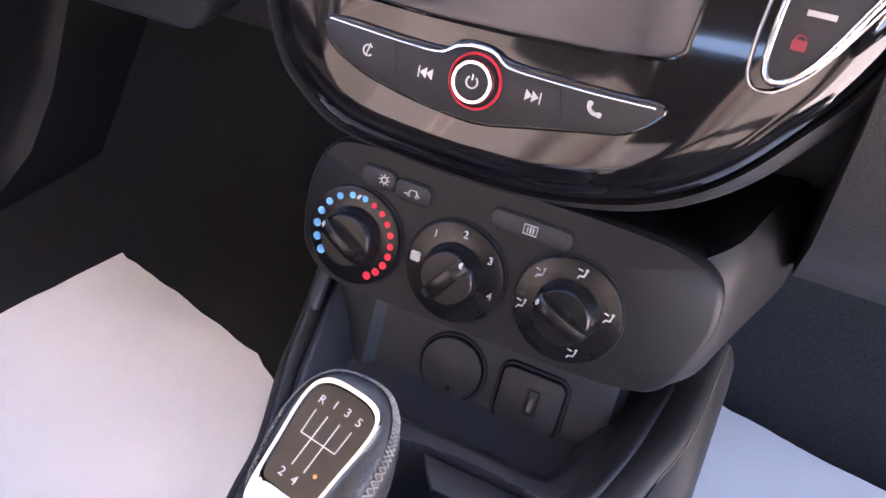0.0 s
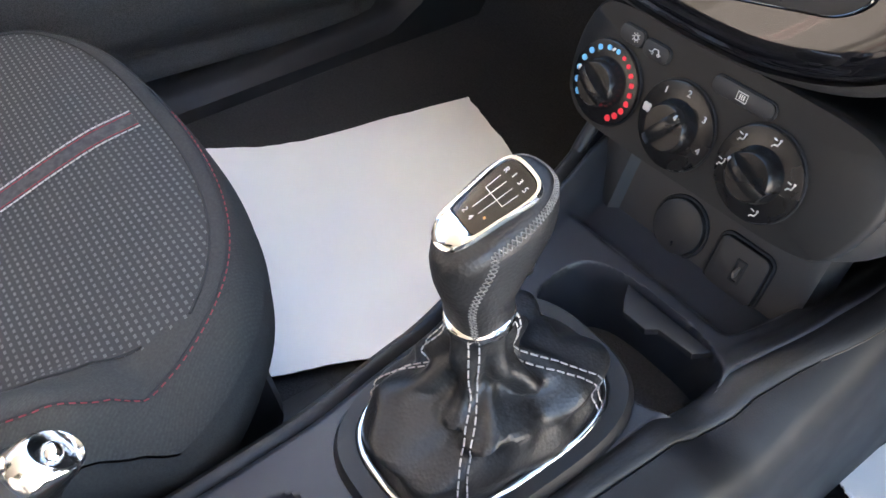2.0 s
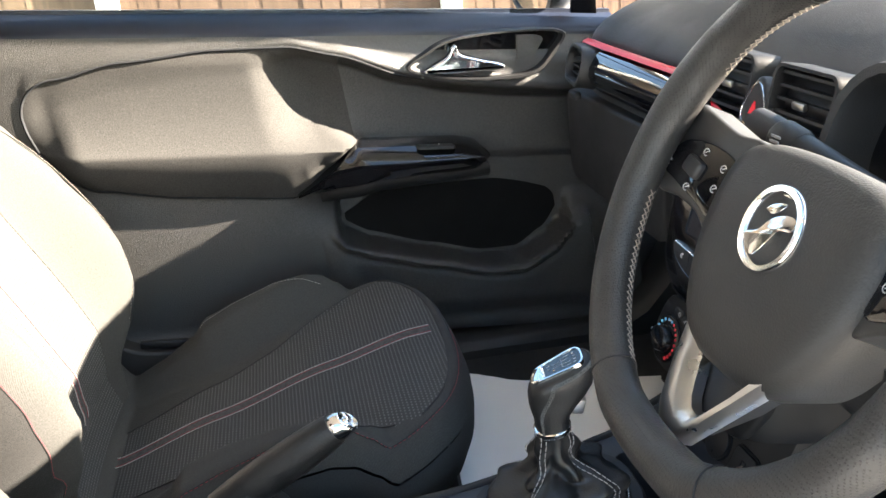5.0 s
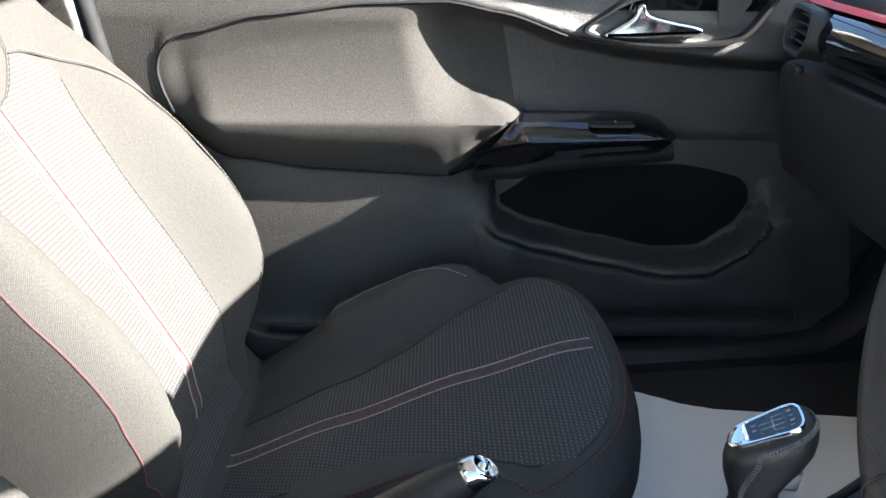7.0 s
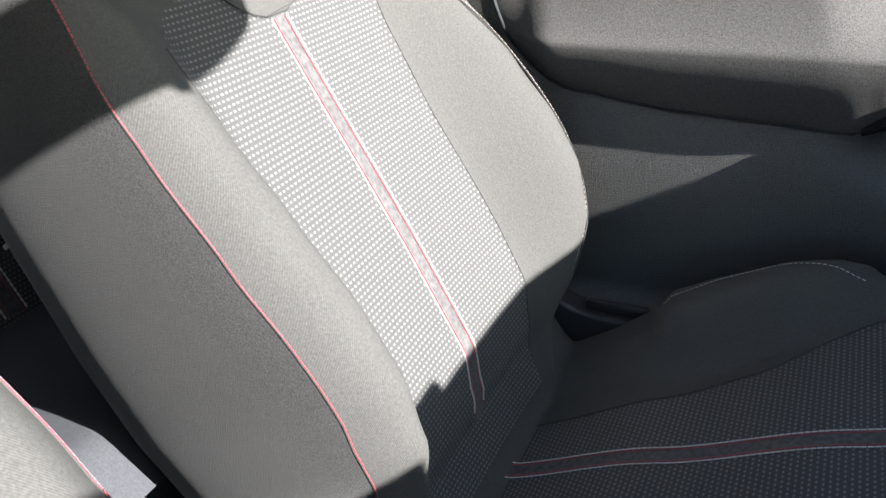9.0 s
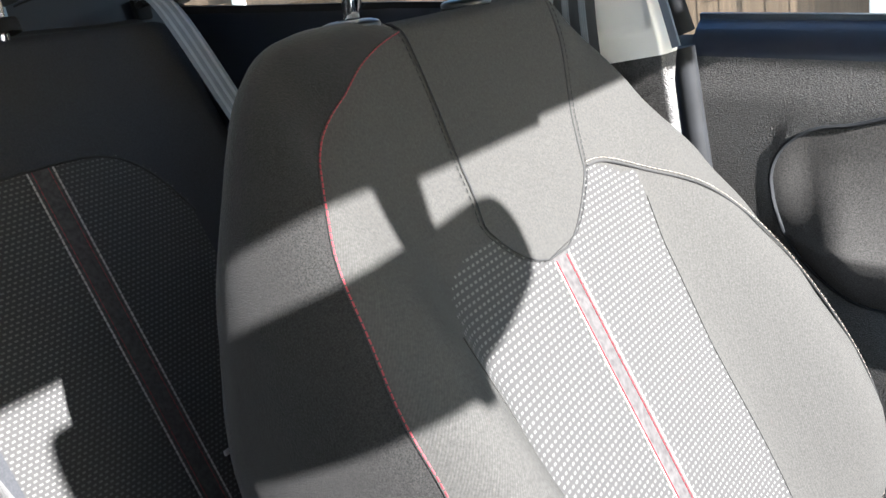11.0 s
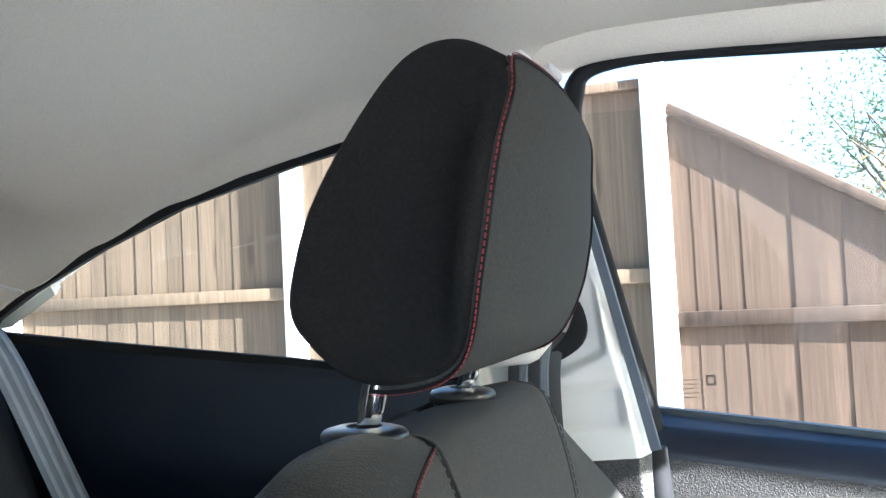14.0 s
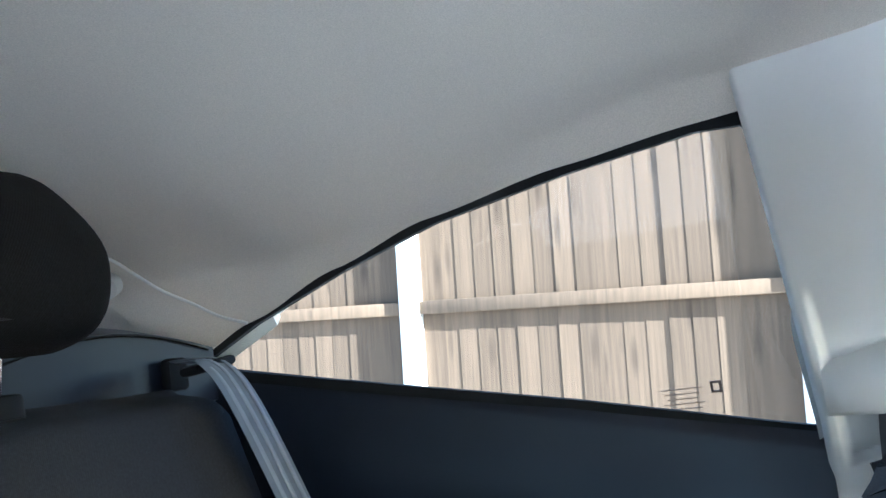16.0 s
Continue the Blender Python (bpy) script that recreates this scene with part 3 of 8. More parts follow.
g = sheet(lambda a, z: pillar_face(a, z), span(0, 1, 110), span(0.5, 0.9, 14) + span(0.905, 1.31, 150), lambda a, z: "upper" if z > (0.893 if a < 0.5 else 0.78) else "lower")
part("pillar_centre_left", thicken(g["upper"], 0.02, (1, 0, 0)), PILLAR, None, "pale grey centre pillar trim with a belt slot", 45, "pillar trim", "structure")
low = part("pillar_lower_left", thicken(g["lower"], 0.02, (1, 0, 0)), DOORPLASTIC, None, "dark speckled lower pillar trim", 45, "pillar trim", "structure")
part("grip_slot", box((-0.661, -0.934, 0.862), (0.012, 0.034, 0.012), 0.004, Euler((radians(22), 0, 0)).to_matrix()), RUBBER, low, "dark slot", 40)
# right centre pillar, behind the open driver's door
part("pillar_centre_right", box((0.68, -1.05, 0.75), (0.05, 0.15, 1.1), 0.02), PILLAR, None, "pale grey centre pillar trim", 40, "pillar trim", "structure")
part("side_panel_right", box((0.70, -1.66, 0.52), (0.04, 1.1, 0.95), 0.02), PLASTIC, None, "black rear side panel trim", 40, "side trim", "structure")

# rear side panel under the quarter window, with armrest recess
def quarter_belt(y):
    return 0.980 + (y + 1.065) * -0.20


def quarter_face(y, f):
    top = quarter_belt(y)
    z = floor_z(y) + (top - floor_z(y)) * f
    x = -0.652 + 0.045 * smooth01((-1.2 - y) / 0.6)
    d = top - z
    x -= 0.008 * max(0.0, 1 - d / 0.012) ** 2 + 0.014 * smooth01((0.10 - d) / 0.10)
    x -= 0.035 * smooth01((d - 0.14) / 0.03) * smooth01((0.42 - d) / 0.06) * smooth01((-1.22 - y) / 0.05) * smooth01((y + 1.85) / 0.05)
    return (x, y, z)


g = sheet(quarter_face, span(-2.15, -1.06, 44), [0, 0.1, 0.2, 0.3, 0.4, 0.48, 0.54, 0.6, 0.65, 0.7, 0.74, 0.78, 0.82, 0.86, 0.9, 0.93, 0.95, 0.965, 0.98, 0.99, 1.0])["all"]
part("side_panel_left", thicken(g, 0.02, (1, 0, 0)), NAVY, None, "blue-black rear side panel below the quarter window", 50, "side trim", "structure")


def quarter_window():
    w = thing("window_1", (-0.66, -1.3, 0.99), "triangular rear quarter window with black edge band", "window", kind="structure")
    low = [(-1.045, 0.990), (-1.055, 0.982), (-1.09, 0.988), (-1.26, 1.022), (-1.40, 1.048), (-1.61, 1.088)]
    inner = QUARTER_TOP + low
    outer = []
    for i, p in enumerate(inner):
        a, b = Vector(inner[i - 1]), Vector(inner[(i + 1) % len(inner)])
        d = (b - a).normalized()
        k = (0.012, 0.022, 0.026, 0.028, 0.028, 0.026, 0.022, 0.02, 0.02, 0.020)[i] if i < 10 else 0.022
        outer.append((p[0] - d.y * k, p[1] + d.x * k))
    if outer[3][1] < inner[3][1]:
        outer = [(2 * p[0] - q[0], 2 * p[1] - q[1]) for p, q in zip(inner, outer)]

    def put(p, d):
        y, z = p
        return Vector((-0.688 + 0.10 * max(0.0, z - 0.95) + 0.035 * smooth01((-1.2 - y) / 0.5) + d, y, z))
    rings = [[put(p, 0.004) for p in outer], [put(p, 0.012) for p in outer], [put(p, 0.012) for p in inner], [put(p, 0.004) for p in inner]]
    part("window_frame", loft(rings, False, True), RUBBER, w, "black rubber edge band")
    bm = bmesh.new()
    bm.faces.new([bm.verts.new(put(p, 0.002)) for p in outer])
    p = part("pane", thicken(bm, 0.003, (1, 0, 0)), GLASS, w, "clear side glass")
    p.visible_shadow = False
    m = frame_of(put((-1.155, 1.012), 0.006), (0, 1, 0.02), (0.1, 0, 1))
    bars = [box((-0.012, 0.010 - 0.0042 * i, 0), (0.034 - 0.004 * (i % 3), 0.0007, 0.0006)) for i in range(6)]
    bm = join(*bars)
    bm = join(bm, ring_plate([(0.012, 0.004), (0.021, 0.004), (0.021, 0.014), (0.012, 0.014)], [(0.014, 0.006), (0.019, 0.006), (0.019, 0.012), (0.014, 0.012)], 0.0008, Matrix.Identity(4)))
    bmesh.ops.transform(bm, matrix=m, verts=bm.verts)
    part("glass_mark", bm, GREYPRINT, w, "small grey printed marks", 0)


quarter_window()

# rear pillar trim between quarter window and tailgate
def rear_pillar(a, f):
    y = -1.555 - 0.6 * a
    top = roof_z(0.6, y) + 0.018
    low = 1.10 - 0.05 * a if a > 0.1 else 1.095 + 0.030 * (0.1 - a) / 0.1
    z = low + (top - low) * f
    x0, x1 = -0.658 + 0.07 * a, -roof_half(y) - 0.022
    x = x0 + (x1 - x0) * f + 0.006 * math.sin(math.pi * f)
    return (x, y, z)


g = sheet(rear_pillar, span(0, 1, 10), span(0, 1, 10))["all"]
part("pillar_rear_left", thicken(g, 0.02, (1, 0, 0)), HEADLINER, None, "pale grey rear pillar trim", 50, "pillar trim", "structure")
part("pillar_rear_right", box((0.61, -1.9, 0.98), (0.03, 0.55, 0.30), 0.012), PILLAR, None, "pale grey rear pillar trim", 40, "pillar trim", "structure")

# tailgate glass
bm = bmesh.new()
bm.faces.new([bm.verts.new(p) for p in ((-0.56, -2.19, 1.035), (0.56, -2.19, 1.035), (0.50, -1.96, 1.235), (-0.50, -1.96, 1.235))])
w = part("tailgate_window", thicken(bm, 0.005, (0, -1, 0)), GLASS, None, "clear rear window glass", 0, "rear window", "structure")
w.visible_shadow = False

# windscreen glass
bm = bmesh.new()
bm.faces.new([bm.verts.new(p) for p in ((-0.68, 0.34, 0.735), (0.68, 0.34, 0.735), (0.60, -0.13, 1.185), (-0.60, -0.13, 1.185))])
w = part("windscreen", thicken(bm, 0.005, (0, -1, 0)), GLASS, None, "clear front windscreen glass", 0, "windscreen", "structure")
w.visible_shadow = False

# ---- seats ----
S0 = Vector((-0.35, -0.797, 0.339))
SV, SN, SX = Vector((0, -0.302, 0.953)), Vector((0, 0.953, 0.302)), Vector((1, 0, 0))
BACK_LOW = [(-0.06, 0.19), (0.0, 0.205), (0.05, 0.236), (0.12, 0.258), (0.2, 0.268), (0.3, 0.270), (0.42, 0.267)]


def back_w(v):
    """Half width of the backrest: its shoulders are one round sweep."""
    if v <= 0.42:
        return interp(v, BACK_LOW)
    return max(0.10, 0.267 * max(0.0, 1 - ((v - 0.42) / 0.288) ** 3.3) ** (1 / 3.3))


BOLSTER = [(-0.06, 0.03), (0.0, 0.05), (0.06, 0.088), (0.1, 0.112), (0.16, 0.126), (0.22, 0.124), (0.3, 0.110), (0.39, 0.092), (0.46, 0.076), (0.55, 0.050), (0.65, 0.028), (0.71, 0.016)]
MIDDLE = [(-0.06, 0.0), (0.0, 0.005), (0.03, 0.020), (0.08, 0.037), (0.2, 0.038), (0.45, 0.033), (0.55, 0.031), (0.62, 0.034), (0.71, 0.036)]


def door_side(v):
    """The wing beside the door stands out further."""
    return 1.0 + 0.125 * smooth01((v + 0.02) / 0.12) * smooth01((0.60 - v) / 0.28)


def back_front(a, v):
    """Front of the backrest: across (a from -1 to 1) and up (v in metres)."""
    u = a * back_w(v)
    k = abs(u)
    mid = interp(v, MIDDLE)
    edge = mid + 0.008
    n = mid + 0.008 * min(1.0, k / 0.16) ** 2.2
    n += (interp(v, BOLSTER) - edge) * smooth01((k - 0.140) / 0.078)
    n -= 0.045 * max(0.0, (abs(a) - 0.84) / 0.16) ** 2 * (1 - 0.8 * smooth01((v - 0.62) / 0.06))
    n -= 0.060 * (1 - math.sqrt(max(0.0, 1 - min(1.0, max(0.0, (v - 0.655) / 0.030)) ** 2.4)))
    if a < 0:
        u = -(k + back_w(v) * (door_side(v) - 1) * smooth01((k - 0.12) / 0.12))
    return S0 + SX * u + SV * v + SN * n


PIPE_U = [(-0.05, 0.19), (0.0, 0.200), (0.05, 0.230), (0.10, 0.252), (0.2, 0.262), (0.3, 0.263), (0.43, 0.257), (0.49, 0.249), (0.54, 0.236), (0.563, 0.227), (0.595, 0.208), (0.620, 0.183), (0.640, 0.150), (0.653, 0.115), (0.660, 0.085), (0.664, 0.064), (0.71, 0.05)]


def pipe_u(v, s=1):
    """Where the piping runs: beside the door (s is -1) it stays on the outer edge."""
    if s < 0:
        return 0.985 * back_w(v)
    reach = min(0.035, max(0.0, 0.664 - v))
    ds = span(-reach, reach, 14) if 0.0 < v < 0.66 else [0.0]
    return min(sum(interp(v + d, PIPE_U) for d in ds) / len(ds) * (1 - 0.04 * smooth01((v - 0.595) / 0.07)), 0.985 * back_w(v))


def panel_half(v):
    """Half width of the head panel; its foot is rounded."""
    if v < 0.455:
        return 0.0
    return 0.084 * min(1.0, max(0.0, (v - 0.455) / 0.05)) ** 0.5 + 0.0235 * smooth01((v - 0.50) / 0.16)


def panel_mid(v):
    return -0.016 * smooth01((v - 0.455) / 0.09) - 0.0315 * smooth01((v - 0.50) / 0.16)


def insert_half(v, s=1):
    """Half width of the woven centre: s is 1 away from the door, -1 beside it."""
    if s < 0:
        return interp(v, [(-0.05, 0.140), (0.05, 0.148), (0.15, 0.149), (0.30, 0.146), (0.40, 0.150), (0.47, 0.158), (0.55, 0.170)])
    return interp(v, [(-0.05, 0.146), (0.05, 0.160), (0.20, 0.170), (0.35, 0.178), (0.42, 0.181), (0.55, 0.182)])


def build_seat(name, label):
    seat = thing(name, (-0.35, -0.52, floor_z(-0.52)), label, "car seat", "front seats")
    # backrest
    vs = sorted(set(span(-0.05, 0.45, 50) + span(0.45, 0.52, 24) + span(0.52, 0.60, 8) + span(0.60, 0.65, 8) + span(0.655, 0.685, 24)))
    ss = sorted(set(span(-1.7, -1, 24) + span(-1, 1, 40) + span(1, 1.7, 24)))

    def across(s, v):
        q = pipe_u(v, s)
        i = min(insert_half(v, s), 0.9 * q)
        k = abs(s)
        u = k * i if k <= 1 else i + (k - 1) / 0.7 * (q - i)
        return math.copysign(u, s)

    def cls(s, v):
        if abs(s) < 1:
            k = abs(across(s, v))
            if s > 0:
                return "insert" if v < 0.495 - 0.060 * (max(0.0, k - 0.09) / 0.092) ** 2.6 else "neck"
            return "insert" if v < 0.507 - 0.029 * max(0.0, (k - 0.108) / 0.052) ** 1.3 else "neck"
        return "right" if s > 0 else "left"
    raw = sheet(lambda s, v: back_front(max(-1, min(1, across(s, v) / back_w(v))), v), ss, vs, cls)
    for k, bm in raw.items():
        lay = bm.loops.layers.uv.active
        for f in bm.faces:
            for lp in f.loops:
                lp[lay].uv.x = lp.vert.co.x
    back = part("backrest", thicken(raw["insert"], 0.012, SN), WEAVE, seat, "dotted grey woven cloth centre panel", 50)
    part("neck_panel", thicken(raw["neck"], 0.012, SN), CLOTH, back, "plain grey cloth panel", 50)
    part("bolster", thicken(raw["right"], 0.012, SN), CLOTH, back, "grey twill side bolster", 50)
    part("bolster", thicken(raw["left"], 0.012, SN), CLOTH, back, "grey twill side bolster", 50)
    raw = sheet(lambda a, v: back_front(max(-1, min(1, (panel_mid(v) + a * panel_half(v)) / back_w(v))), v) + SN * 0.0012, span(-1, 1, 30), [0.4551, 0.456, 0.458, 0.462, 0.467, 0.473, 0.48, 0.488, 0.497] + span(0.505, 0.65, 15) + span(0.653, 0.680, 12))["all"]
    lay = raw.loops.layers.uv.active
    for f in raw.faces:
        for lp in f.loops:
            lp[lay].uv.x = lp.vert.co.x
    part("head_panel", thicken(raw, 0.004, SN), CLOTH, back, "plain grey cloth panel with rounded foot", 50)
    # sides and back shell: from the piping outwards, round the silhouette and down the rear
    def local(p):
        d = p - S0
        return Vector((d.x, d.dot(SV), d.dot(SN)))

    def world(q):
        return S0 + SX * q.x + SV * q.y + SN * q.z
    edge = []
    for v in span(-0.05, 0.50, 34) + span(0.51, 0.664, 24):
        f = smooth01((v - 0.50) / 0.164) * 0.35 + 0.65 * max(0.0, (v - 0.50) / 0.164)
        ang = radians(90 * f)
        low = back_w(0.5)
        out = (back_w(v), v) if v <= 0.5 else (0.110 + (low - 0.110) * math.cos(ang) ** 0.56, 0.50 + 0.188 * math.sin(ang) ** 0.88)
        edge.append((v, v, out))
    top = [(f, 0.664 + 0.021 * min(1.0, f * 4), (0.107 * (1 - f), 0.688)) for f in span(0.125, 1, 7)]
    n_side = len(edge)
    edge += top
    rails = []
    for sgn in (1, -1):
        run = list(enumerate(edge))
        for i, (f, v, (ou, ov)) in run if sgn > 0 else run[::-1][1:]:
            u = pipe_u(v, sgn) if i < n_side else pipe_u(0.664, sgn) * (1 - f)
            p = local(back_front(sgn * min(1.0, u / back_w(v)), v))
            wide = door_side(ov) if sgn < 0 else 1.0 + (0.068 + 0.035 * smooth01((ov - 0.30) / 0.15)) * smooth01((0.70 - ov) / 0.16)
            rear = -0.115 + 0.092 * smooth01((ov - 0.40) / 0.26)
            mid = Vector((sgn * ou * wide * (1 - 0.10 * smooth01((ov - 0.25) / 0.35)), ov, min(p.z - 0.020, 0.45 * p.z + 0.55 * rear)))
            bend = Vector((mid.x, mid.y, p.z - 0.22 * (p.z - mid.z)))
            tail = Vector((mid.x * 0.90, mid.y - 0.035 * smooth01((ov - 0.45) / 0.2), rear - 0.012))
            turn = Vector((mid.x, mid.y - 0.006, rear))
            core = Vector((mid.x * 0.45, 0.30 + (mid.y - 0.30) * 0.55, -0.130))
            rail = [p + Vector((0, 0, 0.0004))]
            rail += [p * (1 - t) ** 2 + bend * 2 * t * (1 - t) + mid * t * t for t in (0.12, 0.25, 0.4, 0.6, 0.8, 1.0)]
            rail += [mid * (1 - t) ** 2 + turn * 2 * t * (1 - t) + tail * t * t for t in (0.25, 0.5, 0.75, 1.0)]
            rails.append([world(q) for q in rail + [tail.lerp(core, 0.5), core]])
    bm = bmesh.new()
    grid = [[bm.verts.new(p) for p in r] for r in rails]
    for r, q in zip(grid, grid[1:]):
        for j in range(len(r) - 1):
            bm.faces.new((r[j], r[j + 1], q[j + 1], q[j]))
    part("back_shell", thicken(bm, 0.008, (0, -1, 0)), SPECKLE, back, "dark heathered cloth sides and rear", 60)
    part("back_panel", prism([(0.13 * math.cos(t), 0.30 + 0.28 * math.sin(t)) for t in span(0, 2 * math.pi, 32)[:-1]], 0.136, frame_of(S0, SX, SV), 0.004, 2, 0.118), SPECKLE, back, "dark heathered cloth rear panel", 50)
    # seams
    def on(u, v, lift=0.0012):
        w = back_w(v)
        return back_front(max(-1, min(1, u / w)), v) + SN * lift
    PIPE_V = span(-0.03, 0.55, 50) + span(0.555, 0.664, 24)
    for s in (1, -1):
        q = [on(s * pipe_u(v, s), v, 0.0004) for v in PIPE_V]
        part("piping", tube(q, 0.0011, 7), CLOTH, back, "raised cloth piping", 60)
        if s > 0:
            part("stitching", stitches([p + SN * 0.0012 + SX * 0.0004 for p in q], 0.0005, 0.0036, 0.0012), REDTHREAD, back, "red stitching", 0)
    hp = [on(panel_mid(v) + s * panel_half(v), v) for s, vv in ((1, span(0.676, 0.457, 44)), (-1, span(0.457, 0.676, 44))) for v in vv]
    part("seam", tube(hp, 0.0010, 5), SEAM, back, "black sewn seam", 60)
    part("stitching", stitches([p + SN * 0.0006 + SX * (0.006 if p.x > S0.x else -0.006) for p in hp[::2]], 0.0004, 0.004, 0.002), SEAM, back, "black stitching", 0)
    for s in (1, -1):
        w1 = [on(s * insert_half(v, s), v, 0.0006) for v in span(-0.03, 0.455, 40)]
        part("seam", tube(w1, 0.0005, 5), CLOTH, back, "sewn seam beside the centre panel", 60)
        if s > 0:
            continue
        arm = spline([on(s * u, v, 0.001) for u, v in ((0.100, 0.507), (0.130, 0.502), (0.165, 0.478), (0.205, 0.425), (0.230, 0.33), (0.236, 0.2), (0.226, 0.10), (0.20, 0.045))], 8)
        arm = [p + SN * 0.0004 for p in arm]
        part("seam", tube(arm, 0.0010, 5), SEAM, back, "black sewn seam on the bolster", 60)
        part("stitching", stitches([p + SN * 0.0006 + SV * 0.004 for p in arm], 0.0004, 0.004, 0.002), SEAM if s > 0 else TANTHREAD, back, "pale stitching", 0)
    # stripe up the middle
    for u, m, wd in ((-0.0125, WHITETHREAD, 0.0011), (0.0125, WHITETHREAD, 0.0011), (-0.0090, REDTHREAD, 0.0006), (0.0090, REDTHREAD, 0.0006)):
        part("stitching", stitches([on(u, v, 0.0012) for v in span(0.012, 0.456, 60)], wd * 0.7, 0.005, 0.0008), m, back, "stitched stripe", 0)
    bm = loft([[on(u, v, 0.0004) for u in (-0.0115, 0.0115)] + [on(u, v, -0.002) for u in (0.0115, -0.0115)] for v in span(0.0, 0.456, 46)])
    part("stripe", bm, REDCLOTH, back, "dark red band", 60)
    # small white tag at the bolster's foot
    part("tag", box(on(-0.238, 0.055, -0.01), (0.012, 0.004, 0.014), 0.001), PRINT, back, "small white fabric tag", 30)
    build_cushion(seat)
    build_headrest(seat, back)
    return seat


CUSH_X, CUSH_HALF = -0.353, 0.276


def cush_m(u, y):
    f = max(0.0, (y + 0.40) / 0.168)
    return (abs(u) / CUSH_HALF) ** 2.5 + f ** 2.5


def cush_top(u, y):
    z = interp(y, [(-0.84, 0.254), (-0.787, 0.268), (-0.61, 0.307), (-0.435, 0.343), (-0.306, 0.363), (-0.23, 0.362)])
    k = abs(u)
    ridge = interp(y, [(-0.80, 0.01), (-0.72, 0.022), (-0.657, 0.036), (-0.629, 0.058), (-0.576, 0.066), (-0.505, 0.066), (-0.452, 0.058), (-0.421, 0.047), (-0.395, 0.022), (-0.375, -0.004), (-0.30, 0.0)])
    lim = 0.135 + 0.05 * smooth01((y + 0.62) / 0.24)
    z += ridge * smooth01((k - lim) / 0.07)
    e = cush_m(u, y)
    z -= 0.045 * max(0.0, (e - 0.72) / 0.28) ** 2.2
    z += 0.085 * smooth01((-0.768 - y) / 0.05)
    return z


def weave_half(y, s=1):
    return (0.030 * smooth01((-0.36 - y) / 0.08) if s > 0 else 0.0) + interp(y, [(-0.80, 0.075), (-0.74, 0.085), (-0.62, 0.10), (-0.53, 0.125), (-0.41, 0.195), (-0.36, 0.222), (-0.33, 0.225)])


